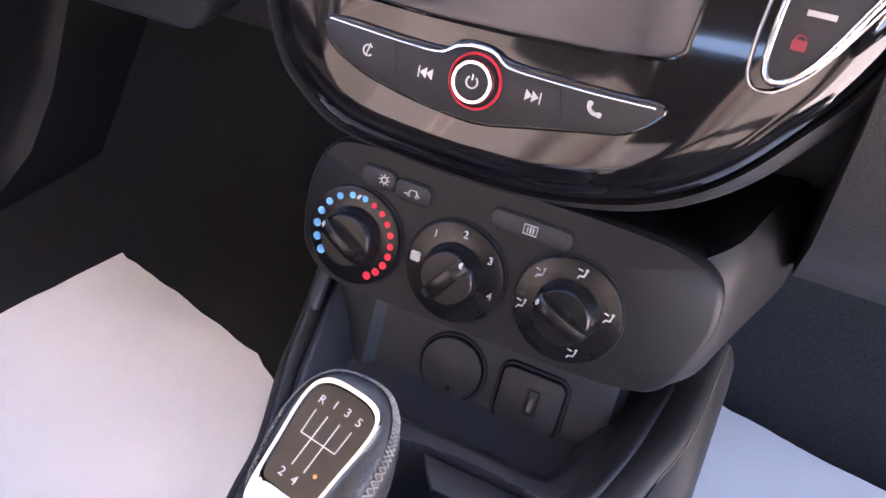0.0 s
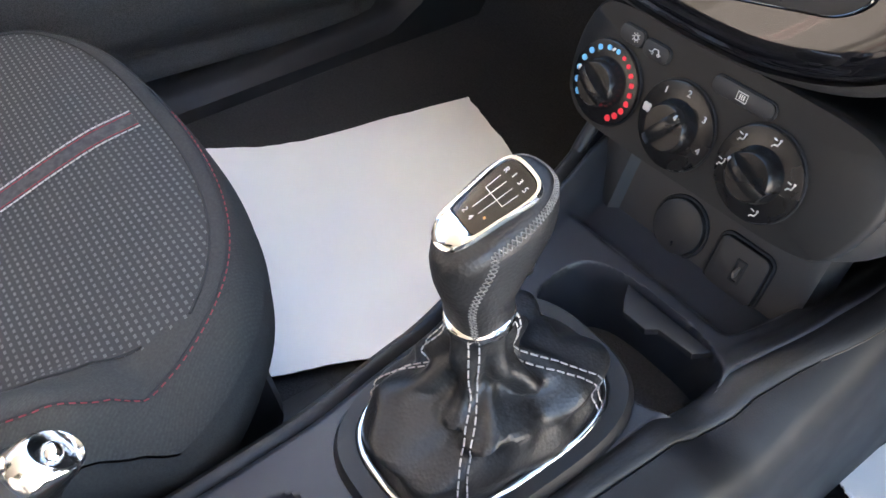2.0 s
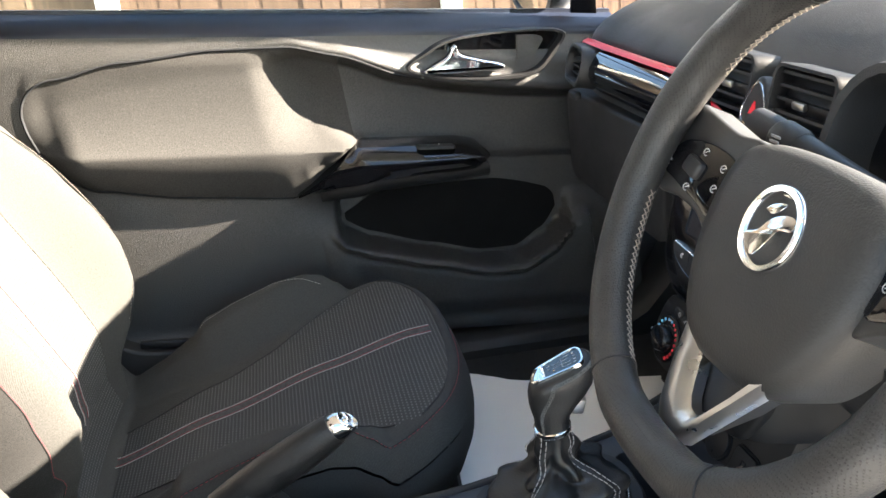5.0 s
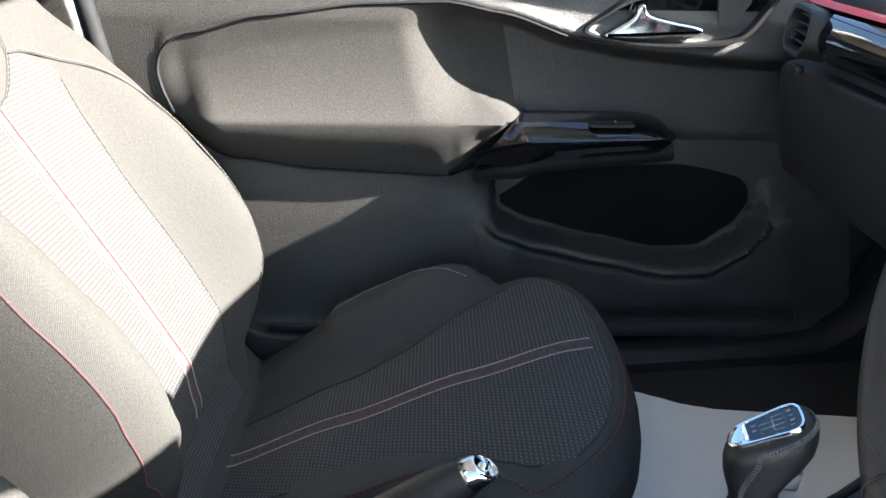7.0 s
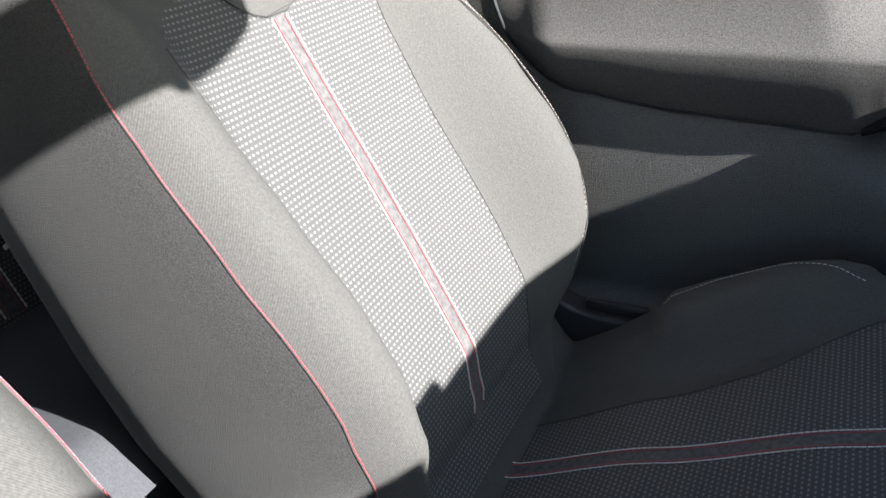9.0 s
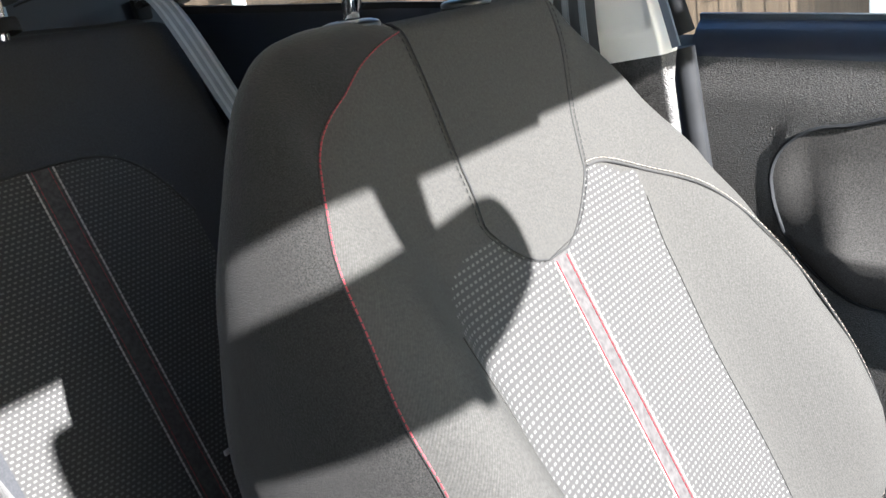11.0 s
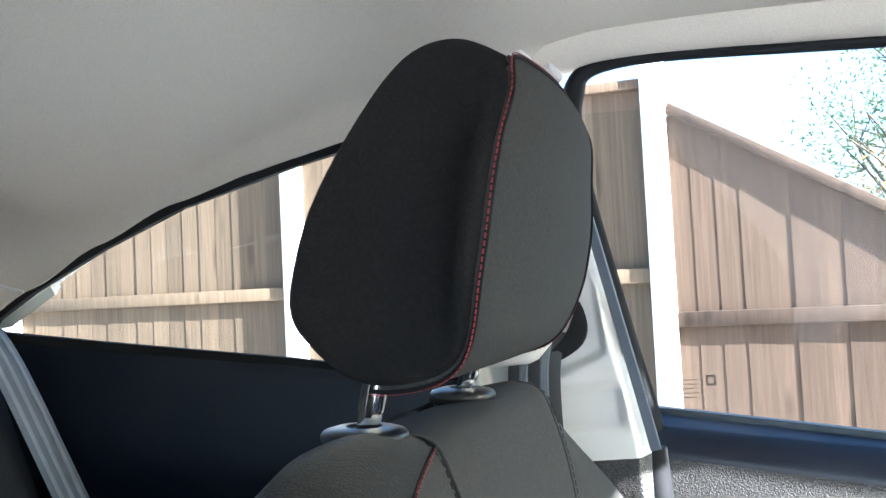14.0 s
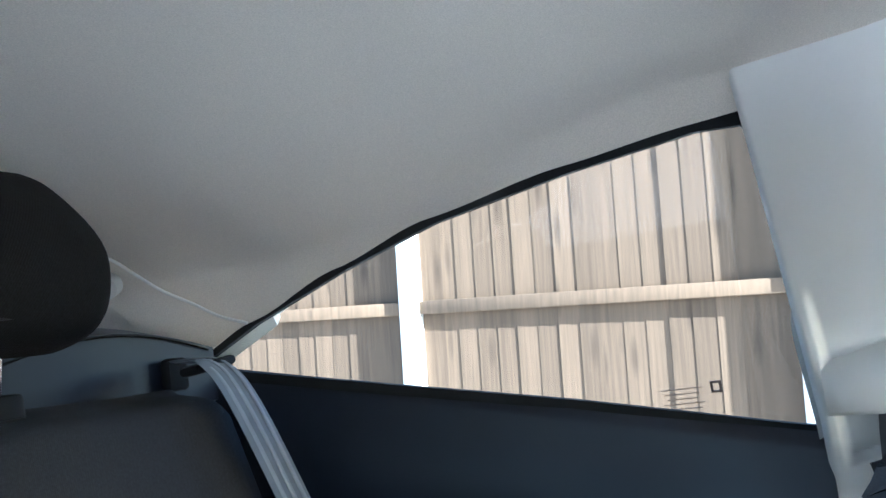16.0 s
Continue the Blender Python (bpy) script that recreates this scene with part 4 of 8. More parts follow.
def build_cushion(seat):
    def hw(y):
        f = max(0.0, (y + 0.40) / 0.168)
        return CUSH_HALF * max(0.0, 1 - f ** 2.5) ** (1 / 2.5)
    ys = span(-0.84, -0.40, 60) + [-0.40 + 0.168 * math.sin(math.pi / 2 * i / 30) for i in range(1, 31)]
    aa = [-1 + 2 * i / 90 for i in range(91)]

    def place(a, y):
        u = a * hw(y)
        return Vector((CUSH_X + u, y, cush_top(u, y)))

    def cls(a, y):
        u = a * hw(y)
        front = (abs(u) / 0.245) ** 2.6 + max(0.0, (y + 0.40) / 0.142) ** 2.6 if y > -0.40 else 0
        if abs(u) < weave_half(y, u) and front < 1.0 and y > -0.770:
            return "weave"
        return "edge" 
    g = sheet(place, aa, ys, cls)
    for bm in g.values():
        lay = bm.loops.layers.uv.active
        for f in bm.faces:
            for lp in f.loops:
                lp[lay].uv.x = lp.vert.co.x
    cushion = part("cushion", thicken(g["weave"], 0.012, (0, 0, 1)), WEAVE, seat, "dotted grey woven cloth seat panel", 50)
    part("cushion_border", thicken(g["edge"], 0.012, (0, 0, 1)), CLOTH, cushion, "charcoal twill cushion border", 50)
    loop = [(a, y) for a, y in [(1, y) for y in ys] + [(-1, y) for y in ys[::-1]]]
    rings = []
    for f, inset, drop in ((0, 0.004, 0.006), (0.1, 0.0, 0.02), (0.3, 0.004, 0.045), (0.55, 0.02, 0.08), (0.8, 0.04, 0.11), (1, 0.06, 0.14)):
        r = []
        for a, y in loop:
            u = a * max(hw(y), 0.0)
            p = Vector((CUSH_X + u, y, cush_top(u, y) - drop))
            c = Vector((CUSH_X, -0.55, p.z))
            d = (c - p)
            d.z = 0
            r.append(p + d.normalized() * inset)
        rings.append(r)
    part("skirt", loft(rings, False), CLOTH, cushion, "charcoal cloth cushion sides", 50)
    # red seam round the edge
    path = []
    for a, y in loop:
        u = a * hw(y)
        q = y if y < -0.40 else -0.40 + (y + 0.40) * 0.925
        path.append(Vector((CUSH_X + u * 0.925, q, cush_top(u * 0.925, q) + 0.0006)))
    part("piping", tube(path[:len(ys) + 30][20:], 0.0011, 5), SEAM, cushion, "black seam", 60)
    part("stitching", stitches([p + Vector((0.0018, 0.0014, 0.0002)) for p in path[:len(ys)][18:]], 0.00045, 0.004, 0.003), REDTHREAD, cushion, "red stitching", 0)
    # stripe
    for du, m, wd in ((-0.0125, WHITETHREAD, 0.0009), (0.0125, WHITETHREAD, 0.0009), (-0.0090, REDTHREAD, 0.0006), (0.0090, REDTHREAD, 0.0006)):
        x0 = 0.002
        pts = [Vector((CUSH_X + x0 + du, y, cush_top(x0 + du, y) + 0.0012)) for y in span(-0.772, -0.272, 70)]
        part("stitching", stitches(pts, wd * 0.7, 0.005, 0.0008), m, cushion, "stitched stripe", 0)
    bm = loft([[Vector((CUSH_X + 0.002 + d, y, cush_top(d, y) + h)) for d, h in ((-0.0115, 0.0006), (0.0115, 0.0006), (0.0115, -0.002), (-0.0115, -0.002))] for y in span(-0.772, -0.272, 50)])
    part("stripe", bm, REDCLOTH, cushion, "dark red band", 60)
    # seam round the woven panel
    for s in (1, -1):
        pts = [Vector((CUSH_X + s * weave_half(y, s), y, cush_top(s * weave_half(y, s), y) + 0.0008)) for y in span(-0.768, -0.36, 40)]
        part("seam", tube(pts, 0.0012, 5), SEAM, cushion, "sewn seam", 60)
        pts = [Vector((CUSH_X + s * u, y, cush_top(s * u, y) + 0.001)) for u, y in [(0.228 + 0.014 * math.sin(math.pi * i / 24), -0.64 + 0.22 * i / 24) for i in range(25)]]
        if s < 0:
            part("stitching", stitches(pts, 0.0004, 0.004, 0.002), WHITETHREAD, cushion, "pale stitching", 0)
    arc = [Vector((CUSH_X + u, -0.40 + 0.142 * max(0.0, 1 - (abs(u) / 0.245) ** 2.6) ** (1 / 2.6), 0)) for u in span(-0.225, 0.225, 40)]
    part("seam", tube([Vector((p.x, p.y, cush_top(p.x - CUSH_X, p.y) + 0.0008)) for p in arc], 0.0013, 5), SEAM, cushion, "sewn front seam", 60)
    # hinge cover between backrest and cushion on the door side
    hm = Matrix(((0, 0, 1, -0.628), (1, 0, 0, 0), (0, 1, 0, 0), (0, 0, 0, 1)))
    cov = part("hinge_cover", prism(outline([(-0.86, 0.27), (-0.70, 0.265), (-0.655, 0.29), (-0.70, 0.305), (-0.76, 0.322), (-0.82, 0.36), (-0.87, 0.36)], 6), 0.012, hm, 0.006, 3, -0.025), PLASTIC, seat, "dark grey seat hinge cover", 50)
    part("recliner_lever", box((-0.634, -0.715, 0.318), (0.012, 0.085, 0.016), 0.004, Euler((radians(-12), 0, 0)).to_matrix()), PLASTIC, cov, "black recliner lever", 40)
    # runners and base
    part("seat_base", box((CUSH_X, -0.52, floor_z(-0.52) + 0.065), (0.44, 0.46, 0.10), 0.02), PLASTIC, seat, "black seat base", 30)
    for s in (-1, 1):
        part("rail", box((CUSH_X + s * 0.19, -0.55, floor_z(-0.55) + 0.012), (0.035, 0.62, 0.025), 0.004, Euler((radians(-6.8), 0, 0)).to_matrix()), PLASTIC, seat, "black seat rail", 30)


def build_headrest(seat, back):
    """Padded headrest on two chrome posts."""
    side = [(-1.007, 1.063), (-1.004, 1.042), (-0.990, 1.025), (-0.964, 1.019), (-0.933, 1.024), (-0.916, 1.045), (-0.903, 1.085), (-0.894, 1.125), (-0.888, 1.152), (-0.896, 1.172), (-0.917, 1.184), (-0.943, 1.179), (-0.968, 1.151), (-0.991, 1.108)]
    prof = spline([(0, y, z) for y, z in side], 5, True)
    cy, cz = -0.948, 1.10

    def ring(a, k):
        r = []
        for p in prof:
            dy, dz = p.y - cy, p.z - cz
            w = 0.116 + 0.023 * smooth01((p.z - 1.02) / 0.05) - 0.042 * smooth01((p.z - 1.09) / 0.10) - 0.010 * smooth01((-0.95 - p.y) / 0.05)
            bulge = 0.005 * (1 - a * a) * smooth01((p.y + 0.93) / 0.03)
            s = 0.80 + 0.20 * k
            r.append(Vector((-0.352 + a * w * (0.93 + 0.07 * k), cy + dy * s + bulge - 0.004 * a * a, cz + dz * (0.90 + 0.10 * k))))
        return r
    pad_rings = [ring(a, k) for a, k in [(-1.0, 0.0), (-0.985, 0.45), (-0.96, 0.72)] + [(-0.92 + 1.84 * i / 26, 1.0 - 0.1 * abs(-0.92 + 1.84 * i / 26) ** 8) for i in range(27)] + [(0.96, 0.72), (0.985, 0.45), (1.0, 0.0)]]
    bm = loft(pad_rings)
    lay = bm.loops.layers.uv.new("UVMap")
    for f in bm.faces:
        for lp in f.loops:
            lp[lay].uv = (lp.vert.co.y, lp.vert.co.z) if abs(f.normal.x) > 0.7 else (lp.vert.co.x, lp.vert.co.z)
    pad = part("headrest", bm, HEADREST, seat, "black twill padded headrest with red stitching", 70)
    # front panel cloth
    n = len(prof)
    ids = [j for j, p in enumerate(prof) if (p.z < 1.045 and p.y > -0.975) or (p.z >= 1.045 and (p.y > -0.901 or (p.y > -0.93 and p.z < 1.10)))]
    lo, hi = min(ids), max(ids)
    bm = bmesh.new()
    lay = bm.loops.layers.uv.new("UVMap")
    cols = pad_rings[3:-3]
    vv = [[bm.verts.new(r[j] + (r[j] - Vector((r[j].x, cy, cz))).normalized() * 0.0025) for j in range(lo, hi + 1)] for r in cols]
    trim = 5.0
    for i in range(len(cols) - 1):
        for j in range(hi - lo):
            du, dv = trim - min(i + 0.5, len(cols) - 1.5 - i), j + 0.5 - (hi - lo - 1 - trim)
            if dv > 0 and (dv > trim or (du > 0 and du * du + dv * dv > trim * trim)):
                continue
            f = bm.faces.new((vv[i][j], vv[i + 1][j], vv[i + 1][j + 1], vv[i][j + 1]))
            for lp in f.loops:
                lp[lay].uv = (lp.vert.co.x, lp.vert.co.z)
    part("front_panel", thicken(bm, 0.004, (0, 1, 0)), RESTCLOTH, pad, "grey twill front panel", 70)
    last = len(cols) - 1

    def spot(c, r, lift=0.003):
        i, j = min(last - 1, int(c)), int(r)
        p, q = cols[i][j].lerp(cols[i + 1][j], c - i), cols[i][j + 1].lerp(cols[i + 1][j + 1], c - i)
        p = p.lerp(q, r - j)
        return p + (p - Vector((p.x, cy, cz))).normalized() * lift
    top, bend = hi - 1.0, 5.0
    path = [spot(last, r) for r in span(lo - 1, top - bend, 26)]
    path += [spot(last - bend * (1 - math.cos(a)), top - bend + bend * math.sin(a)) for a in span(0.15, math.pi / 2, 8)]
    path += [spot(c, top) for c in span(last - bend, bend, 16)[1:]]
    path += [spot(bend * (1 - math.sin(a)), top - bend + bend * math.cos(a)) for a in span(0.15, math.pi / 2, 8)]
    path += [spot(0, r) for r in span(top - bend, lo - 1, 26)[1:]]
    part("piping", tube(path, 0.0012, 6), HEADREST, pad, "raised piping", 60)
    part("stitching", stitches([p + (p - Vector((-0.352, p.y, cz))).normalized() * 0.0022 for p in path], 0.00036, 0.0024, 0.0011), REDTHREAD, pad, "red stitching", 0)
    for x in (-0.271, -0.431):
        low, top = Vector((x, -1.007, 0.955)), Vector((x, -0.972, 1.06))
        part("post", tube([low, low.lerp(top, 0.36), low.lerp(top, 0.45), low.lerp(top, 0.5), top], [0.0056, 0.0056, 0.0062, 0.0074, 0.0074], 18), CHROME, pad, "chrome headrest post", 60)
        cap = frame_of((x, -0.9955, 0.9890), (1, 0, 0), (0, 0.90, -0.10))
        guide = part("guide_cap", loft([[cap @ Vector((r * math.cos(2 * math.pi * j / 36), r * math.sin(2 * math.pi * j / 36), h)) for j in range(36)] for r, h in ((0.019, -0.010), (0.0205, 0.000), (0.0225, 0.003), (0.0227, 0.0055), (0.0212, 0.0075), (0.016, 0.0090), (0.0095, 0.0096), (0.0085, 0.0080))]), CAPPLASTIC, pad, "black plastic post guide", 60)
        part("groove", tube([cap @ Vector((0.0218 * math.cos(2 * math.pi * j / 30), 0.0218 * math.sin(2 * math.pi * j / 30), 0.0015)) for j in range(30)], 0.0016, 6, True), RUBBER, guide, "dark gap under the cap", 60)


front_seat = build_seat("passenger_seat", "grey cloth car seat with red stitching, unoccupied")

# ---- left door ----
INS_TOP = [(-0.835, 0.76), (-0.82, 0.795), (-0.78, 0.815), (-0.66, 0.845), (-0.50, 0.864), (-0.378, 0.868), (-0.30, 0.853), (-0.193, 0.816), (-0.10, 0.799), (0.0, 0.79), (0.12, 0.785)]
INS_LOW = [(-0.835, 0.76), (-0.82, 0.70), (-0.79, 0.65), (-0.74, 0.62), (-0.628, 0.604), (-0.433, 0.594), (-0.40, 0.605), (-0.36, 0.645), (-0.31, 0.683), (-0.2, 0.69), (0.12, 0.70)]


def ins_top(y):
    if y < -0.755:
        return 0.745 + (interp(-0.755, INS_TOP) - 0.745) * math.sqrt(max(0.0, 1 - ((-0.755 - y) / 0.080) ** 2))
    return interp(y, INS_TOP)


def ins_low(y):
    if y < -0.735:
        return 0.745 + (interp(-0.735, INS_LOW) - 0.745) * math.sqrt(max(0.0, 1 - ((-0.735 - y) / 0.100) ** 2))
    return interp(y, INS_LOW)


def pocket_low(y):
    return interp(y, [(-0.39, 0.515), (-0.35, 0.495), (-0.31, 0.476), (-0.20, 0.450), (-0.10, 0.428), (-0.03, 0.430), (0.03, 0.462), (0.07, 0.50), (0.10, 0.545)])


def pocket_top(y):
    return interp(y, [(-0.37, 0.535), (-0.35, 0.570), (-0.28, 0.605), (-0.05, 0.62), (0.05, 0.61), (0.09, 0.57)])


def door_x(y, t):
    """Depth of the inner door skin: larger is further into the cabin."""
    x = -0.722
    low, top = ins_low(y), ins_top(y)
    # belt roll at the top
    x -= 0.045 * max(0.0, (t - 0.885) / 0.035) ** 2
    x += 0.012 * smooth01((0.885 - t) / 0.05)
    # moulded rim round the insert, and the dish in front of it
    front = smooth01((y + 0.46) / 0.10)
    x += (0.004 + 0.006 * front * smooth01((0.02 - y) / 0.1)) * math.exp(-((t - top - 0.006) / 0.014) ** 2) * smooth01((y + 0.835) / 0.03)
    x -= (0.006 + 0.042 * front) * smooth01((top - t) / (0.05 - 0.022 * front)) * smooth01((t - 0.50) / 0.12) * smooth01((y + 0.83) / 0.04)
    # padded insert with its armrest ridge
    ridge = 0.688
    rear = smooth01((y + 0.845) / 0.09)
    if t > ridge:
        q = min(1.0, (t - ridge) / max(0.02, top - ridge))
        ahead = smooth01((-0.285 + 0.045 * q - y) / (0.03 + 0.30 * q))
        x += ((0.046 + 0.038 * front) * (1 - q) ** (2.8 + 2.4 * front) + 0.005 * (1 - q ** 8)) * rear * ahead
    elif t > low - 0.006:
        q = min(1.0, max(0.0, (t - low) / max(0.02, ridge - low)))
        ahead = smooth01((-0.285 - y) / 0.03)
        x += (0.013 + 0.038 * front + 0.038 * math.sin(q * math.pi / 2)) * rear * ahead * smooth01((t - low + 0.006) / 0.008)
    # front lower region falls back
    x -= 0.02 * smooth01((y + 0.40) / 0.1) * smooth01((0.66 - t) / 0.05)
    # pocket
    if -0.40 < y < 0.12:
        pl, pt = pocket_low(y), pocket_top(y)
        inn = smooth01((t - pl) / 0.030) * smooth01((pt + 0.03 - t) / 0.10) * smooth01((y + 0.372) / 0.02) * smooth01((0.095 - y) / 0.03)
        x -= 0.075 * inn
        lip = math.exp(-((t - pl + 0.004) / 0.011) ** 2) * smooth01((y + 0.39) / 0.03) * smooth01((0.10 - y) / 0.03)
        x += 0.030 * lip
        x += 0.022 * smooth01((pl - t) / 0.03) * smooth01((t - 0.30) / 0.06) * smooth01((y + 0.42) / 0.08)
    # lower edge
    x += 0.02 * smooth01((0.34 - t) / 0.04)
    x -= 0.06 * smooth01((0.30 - t) / 0.03)
    return max(x, -0.764)


def build_door():
    door = thing("door_1", (-0.74, -0.38, 0.25), "closed passenger door with dark speckled inner panel", "car door", kind="structure")

    def place(y, t):
        return Vector((door_x(y, t), y, t - 0.194 * (y + 0.884)))

    def cls(y, t):
        if y < -0.30 and y > -0.833 and ins_low(y) - 0.002 < t < ins_top(y) - 0.002:
            return "insert"
        return "panel" if t < 0.884 else "cap"
    ys = sorted(set(span(-0.905, -0.84, 8) + span(-0.84, -0.78, 30) + span(-0.78, -0.42, 54) + span(-0.42, -0.28, 40) + span(-0.28, 0.22, 64)))
    ts = sorted(set(span(0.215, 0.40, 18) + span(0.40, 0.64, 66) + span(0.64, 0.88, 62) + span(0.88, 0.925, 14)))
    g = sheet(place, ys, ts, cls)
    panel = part("inner_panel", thicken(g["panel"], 0.012, (1, 0, 0)), DOORPLASTIC, door, "dark speckled moulded door panel", 50)
    def shade_patch(y, f):
        """A rounded dark patch inside the pocket's mouth, painted in place of deep shade."""
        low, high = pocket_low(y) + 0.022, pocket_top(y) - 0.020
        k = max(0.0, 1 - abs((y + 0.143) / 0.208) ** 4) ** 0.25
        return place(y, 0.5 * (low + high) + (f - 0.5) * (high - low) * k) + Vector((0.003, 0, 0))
    shade_sheet = sheet(shade_patch, [-0.143 + 0.207 * math.sin(radians(a)) for a in span(-90, 90, 80)], span(0, 1, 24))["all"]
    # dark sheet over the recess stands in for the shade of its depth
    part("pocket_shade", thicken(shade_sheet, 0.0015, (1, 0, 0)), POCKETSHADE, panel, "dark sheet standing in for the shade in the door pocket", 50)
    part("belt_cap", thicken(g["cap"], 0.012, (1, 0, 0)), NAVY, door, "blue-black soft window ledge", 50)
    part("insert", thicken(g["insert"], 0.008, (1, 0, 0)), INSERT, panel, "grey cloth door insert with armrest", 50)
    # black gap along the insert's edge
    path = [place(y, ins_low(y)) + Vector((0.001, 0, 0)) for y in span(-0.40, -0.80, 36) + [-0.805, -0.812, -0.818, -0.823, -0.827, -0.830, -0.832, -0.8335, -0.8345]]
    path += [place(y, ins_top(y) - 0.002) + Vector((0.001, 0, 0)) for y in [-0.8345, -0.8335, -0.832, -0.830, -0.827, -0.823, -0.818, -0.812, -0.805] + span(-0.80, -0.16, 50)]
    part("gap", tube(path, 0.0026, 6), RUBBER, panel, "dark joint round the insert", 60)
    # gloss grab handle, in front of the armrest
    def gp(y, t, x):
        return Vector((x, y, t - 0.194 * (y + 0.884)))
    rings = []
    for y in span(-0.424, -0.302, 16) + span(-0.295, -0.066, 20):
        h0 = interp(y, [(-0.424, 0.596), (-0.40, 0.604), (-0.335, 0.617), (-0.265, 0.631), (-0.17, 0.639), (-0.10, 0.643), (-0.075, 0.652), (-0.066, 0.664)])
        h1 = 0.602 + (0.690 - 0.602) * (y + 0.424) / 0.121 if y < -0.303 else interp(y, [(-0.303, 0.690), (-0.12, 0.690), (-0.08, 0.684), (-0.066, 0.668)])
        hf = min(h1, interp(y, [(-0.424, 0.602), (-0.354, 0.656), (-0.30, 0.667), (-0.10, 0.672), (-0.066, 0.666)]))
        x1 = interp(y, [(-0.424, -0.682), (-0.38, -0.662), (-0.30, -0.648), (-0.12, -0.652), (-0.085, -0.662), (-0.066, -0.685)])
        top = x1 - 0.030 * smooth01((h1 - hf) / 0.02)
        rings.append([gp(y, h0, -0.765), gp(y, h0, x1 - 0.018), gp(y, h0 + 0.006, x1 - 0.006), gp(y, h0 + 0.5 * (hf - h0), x1), gp(y, hf - 0.002, x1), gp(y, hf, x1 - 0.002), gp(y, h1, top), gp(y, h1, -0.765)])
    grab = part("grab_handle", loft(rings), GLOSS, door, "piano black pull handle", 35)
    mm = frame_of(gp(-0.165, 0.686, -0.676), (0, 1, -0.194), (1, 0, 0))
    sw = part("window_switch", prism(rounded(0.07, 0.026, 0.008), 0.005, mm.copy() @ pose(0, 0, 0, 180), 0.002), PLASTIC, grab, "black window switch", 40)
    part("switch_mark", box(gp(-0.158, 0.693, -0.676), (0.004, 0.003, 0.002)), PRINT, grab, "white switch mark", 0)
    rings = []
    for f in span(0, 1, 20):
        y = -0.385 + 0.315 * f
        h = interp(y, [(-0.40, 0.600), (-0.335, 0.615), (-0.265, 0.629), (-0.17, 0.637), (-0.07, 0.648)])
        x1 = -0.672 - 0.012 * f - 0.035 * max(0.0, 1 - f / 0.25) ** 2
        rings.append([gp(y, h - 0.030, -0.768), gp(y, h - 0.026, x1 - 0.022), gp(y, h - 0.016, x1 - 0.006), gp(y, h - 0.004, x1), gp(y, h + 0.004, x1 - 0.002), gp(y, h + 0.004, -0.768)])
    part("handle_under", loft(rings), SOFTPLASTIC, grab, "matt black lower grip", 60)
    # door release: bezel, chrome lever
    hx = -0.703
    bez = outline([(-0.187, 0.690), (-0.150, 0.713), (-0.098, 0.727), (0.0, 0.722), (0.104, 0.701), (0.088, 0.668), (0.042, 0.634), (-0.037, 0.640), (-0.12, 0.660)], 6)
    inn = [(-0.045 + (a + 0.045) * 0.94, 0.69 + (b - 0.69) * 0.86) for a, b in bez]
    mm = Matrix(((0, 0, 1, hx), (1, 0, 0, 0), (0, 1, 0, 0), (0, 0, 0, 1)))
    rel = part("door_release", ring_plate(bez, inn, 0.010, mm, 0.004, -0.02), PLASTIC, door, "black oval release bezel", 40)
    part("release_cup", prism(inn, -0.012, mm, 0.0, 2, -0.02), GLOSS, rel, "gloss black recess", 30)
    part("release_backing", prism([(0.03 + (a - 0.03) * 0.55, 0.69 + (b - 0.69) * 0.72) for a, b in inn if a > 0.0], -0.006, mm, 0.0, 2, -0.012), DOORPLASTIC, rel, "speckled backing", 30)
    lever = [(-0.160, 0.680), (-0.138, 0.690), (-0.114, 0.700), (-0.104, 0.715), (-0.093, 0.715), (-0.088, 0.700), (-0.055, 0.684), (-0.016, 0.668), (-0.016, 0.656), (-0.06, 0.660), (-0.12, 0.668)]
    part("lever", prism(outline(lever, 5), 0.014, mm, 0.006, 3, -0.004), CHROME, rel, "chrome release lever", 40)
    # window: glass, seals, frame
    bm = bmesh.new()
    win = [(-0.935, 0.928), (0.10, 0.73), (0.04, 0.84), (-0.10, 0.985), (-0.24, 1.10), (-0.45, 1.175), (-0.70, 1.225), (-0.945, 1.25)]
    bm.faces.new([bm.verts.new((-0.762 + 0.30 * (z - 0.75) ** 2 + 0.05 * (z - 0.75), y, z - 0.03)) for y, z in win])
    p = part("window_pane", thicken(bm, 0.004, (1, 0, 0)), GLASS, door, "clear door window glass")
    p.visible_shadow = False
    path = spline([(-0.712, -0.905, 0.915), (-0.695, -0.925, 1.05), (-0.675, -0.937, 1.16), (-0.652, -0.930, 1.232), (-0.640, -0.885, 1.253), (-0.632, -0.70, 1.227), (-0.620, -0.45, 1.184), (-0.612, -0.25, 1.130), (-0.66, -0.08, 1.02), (-0.70, 0.06, 0.85), (-0.72, 0.11, 0.75)], 8)
    part("window_seal", tube(path, [0.011 - 0.006 * smooth01((i - 22) / 12) for i in range(len(path))], 8, False, 1.0), RUBBER, door, "black rubber window seal", 60)
    part("door_seal", tube([p + Vector((0.012, -0.024, 0.004)) for p in path[:30]], 0.010, 8), PILLAR, door, "pale grey frame trim", 60)
    strip = [bp(-0.9005 - 0.14 * (z - 0.914), z, -0.008) for z in span(0.905, 1.22, 20)]
    part("frame_strip", ribbon(strip, 0.010, (0, 1, 0), 0.004), SLATE, door, "slate grey door frame strip", 50)
    path = [Vector((-0.752, y, belt_z(y) - 0.018)) for y in span(-0.90, 0.12, 20)]
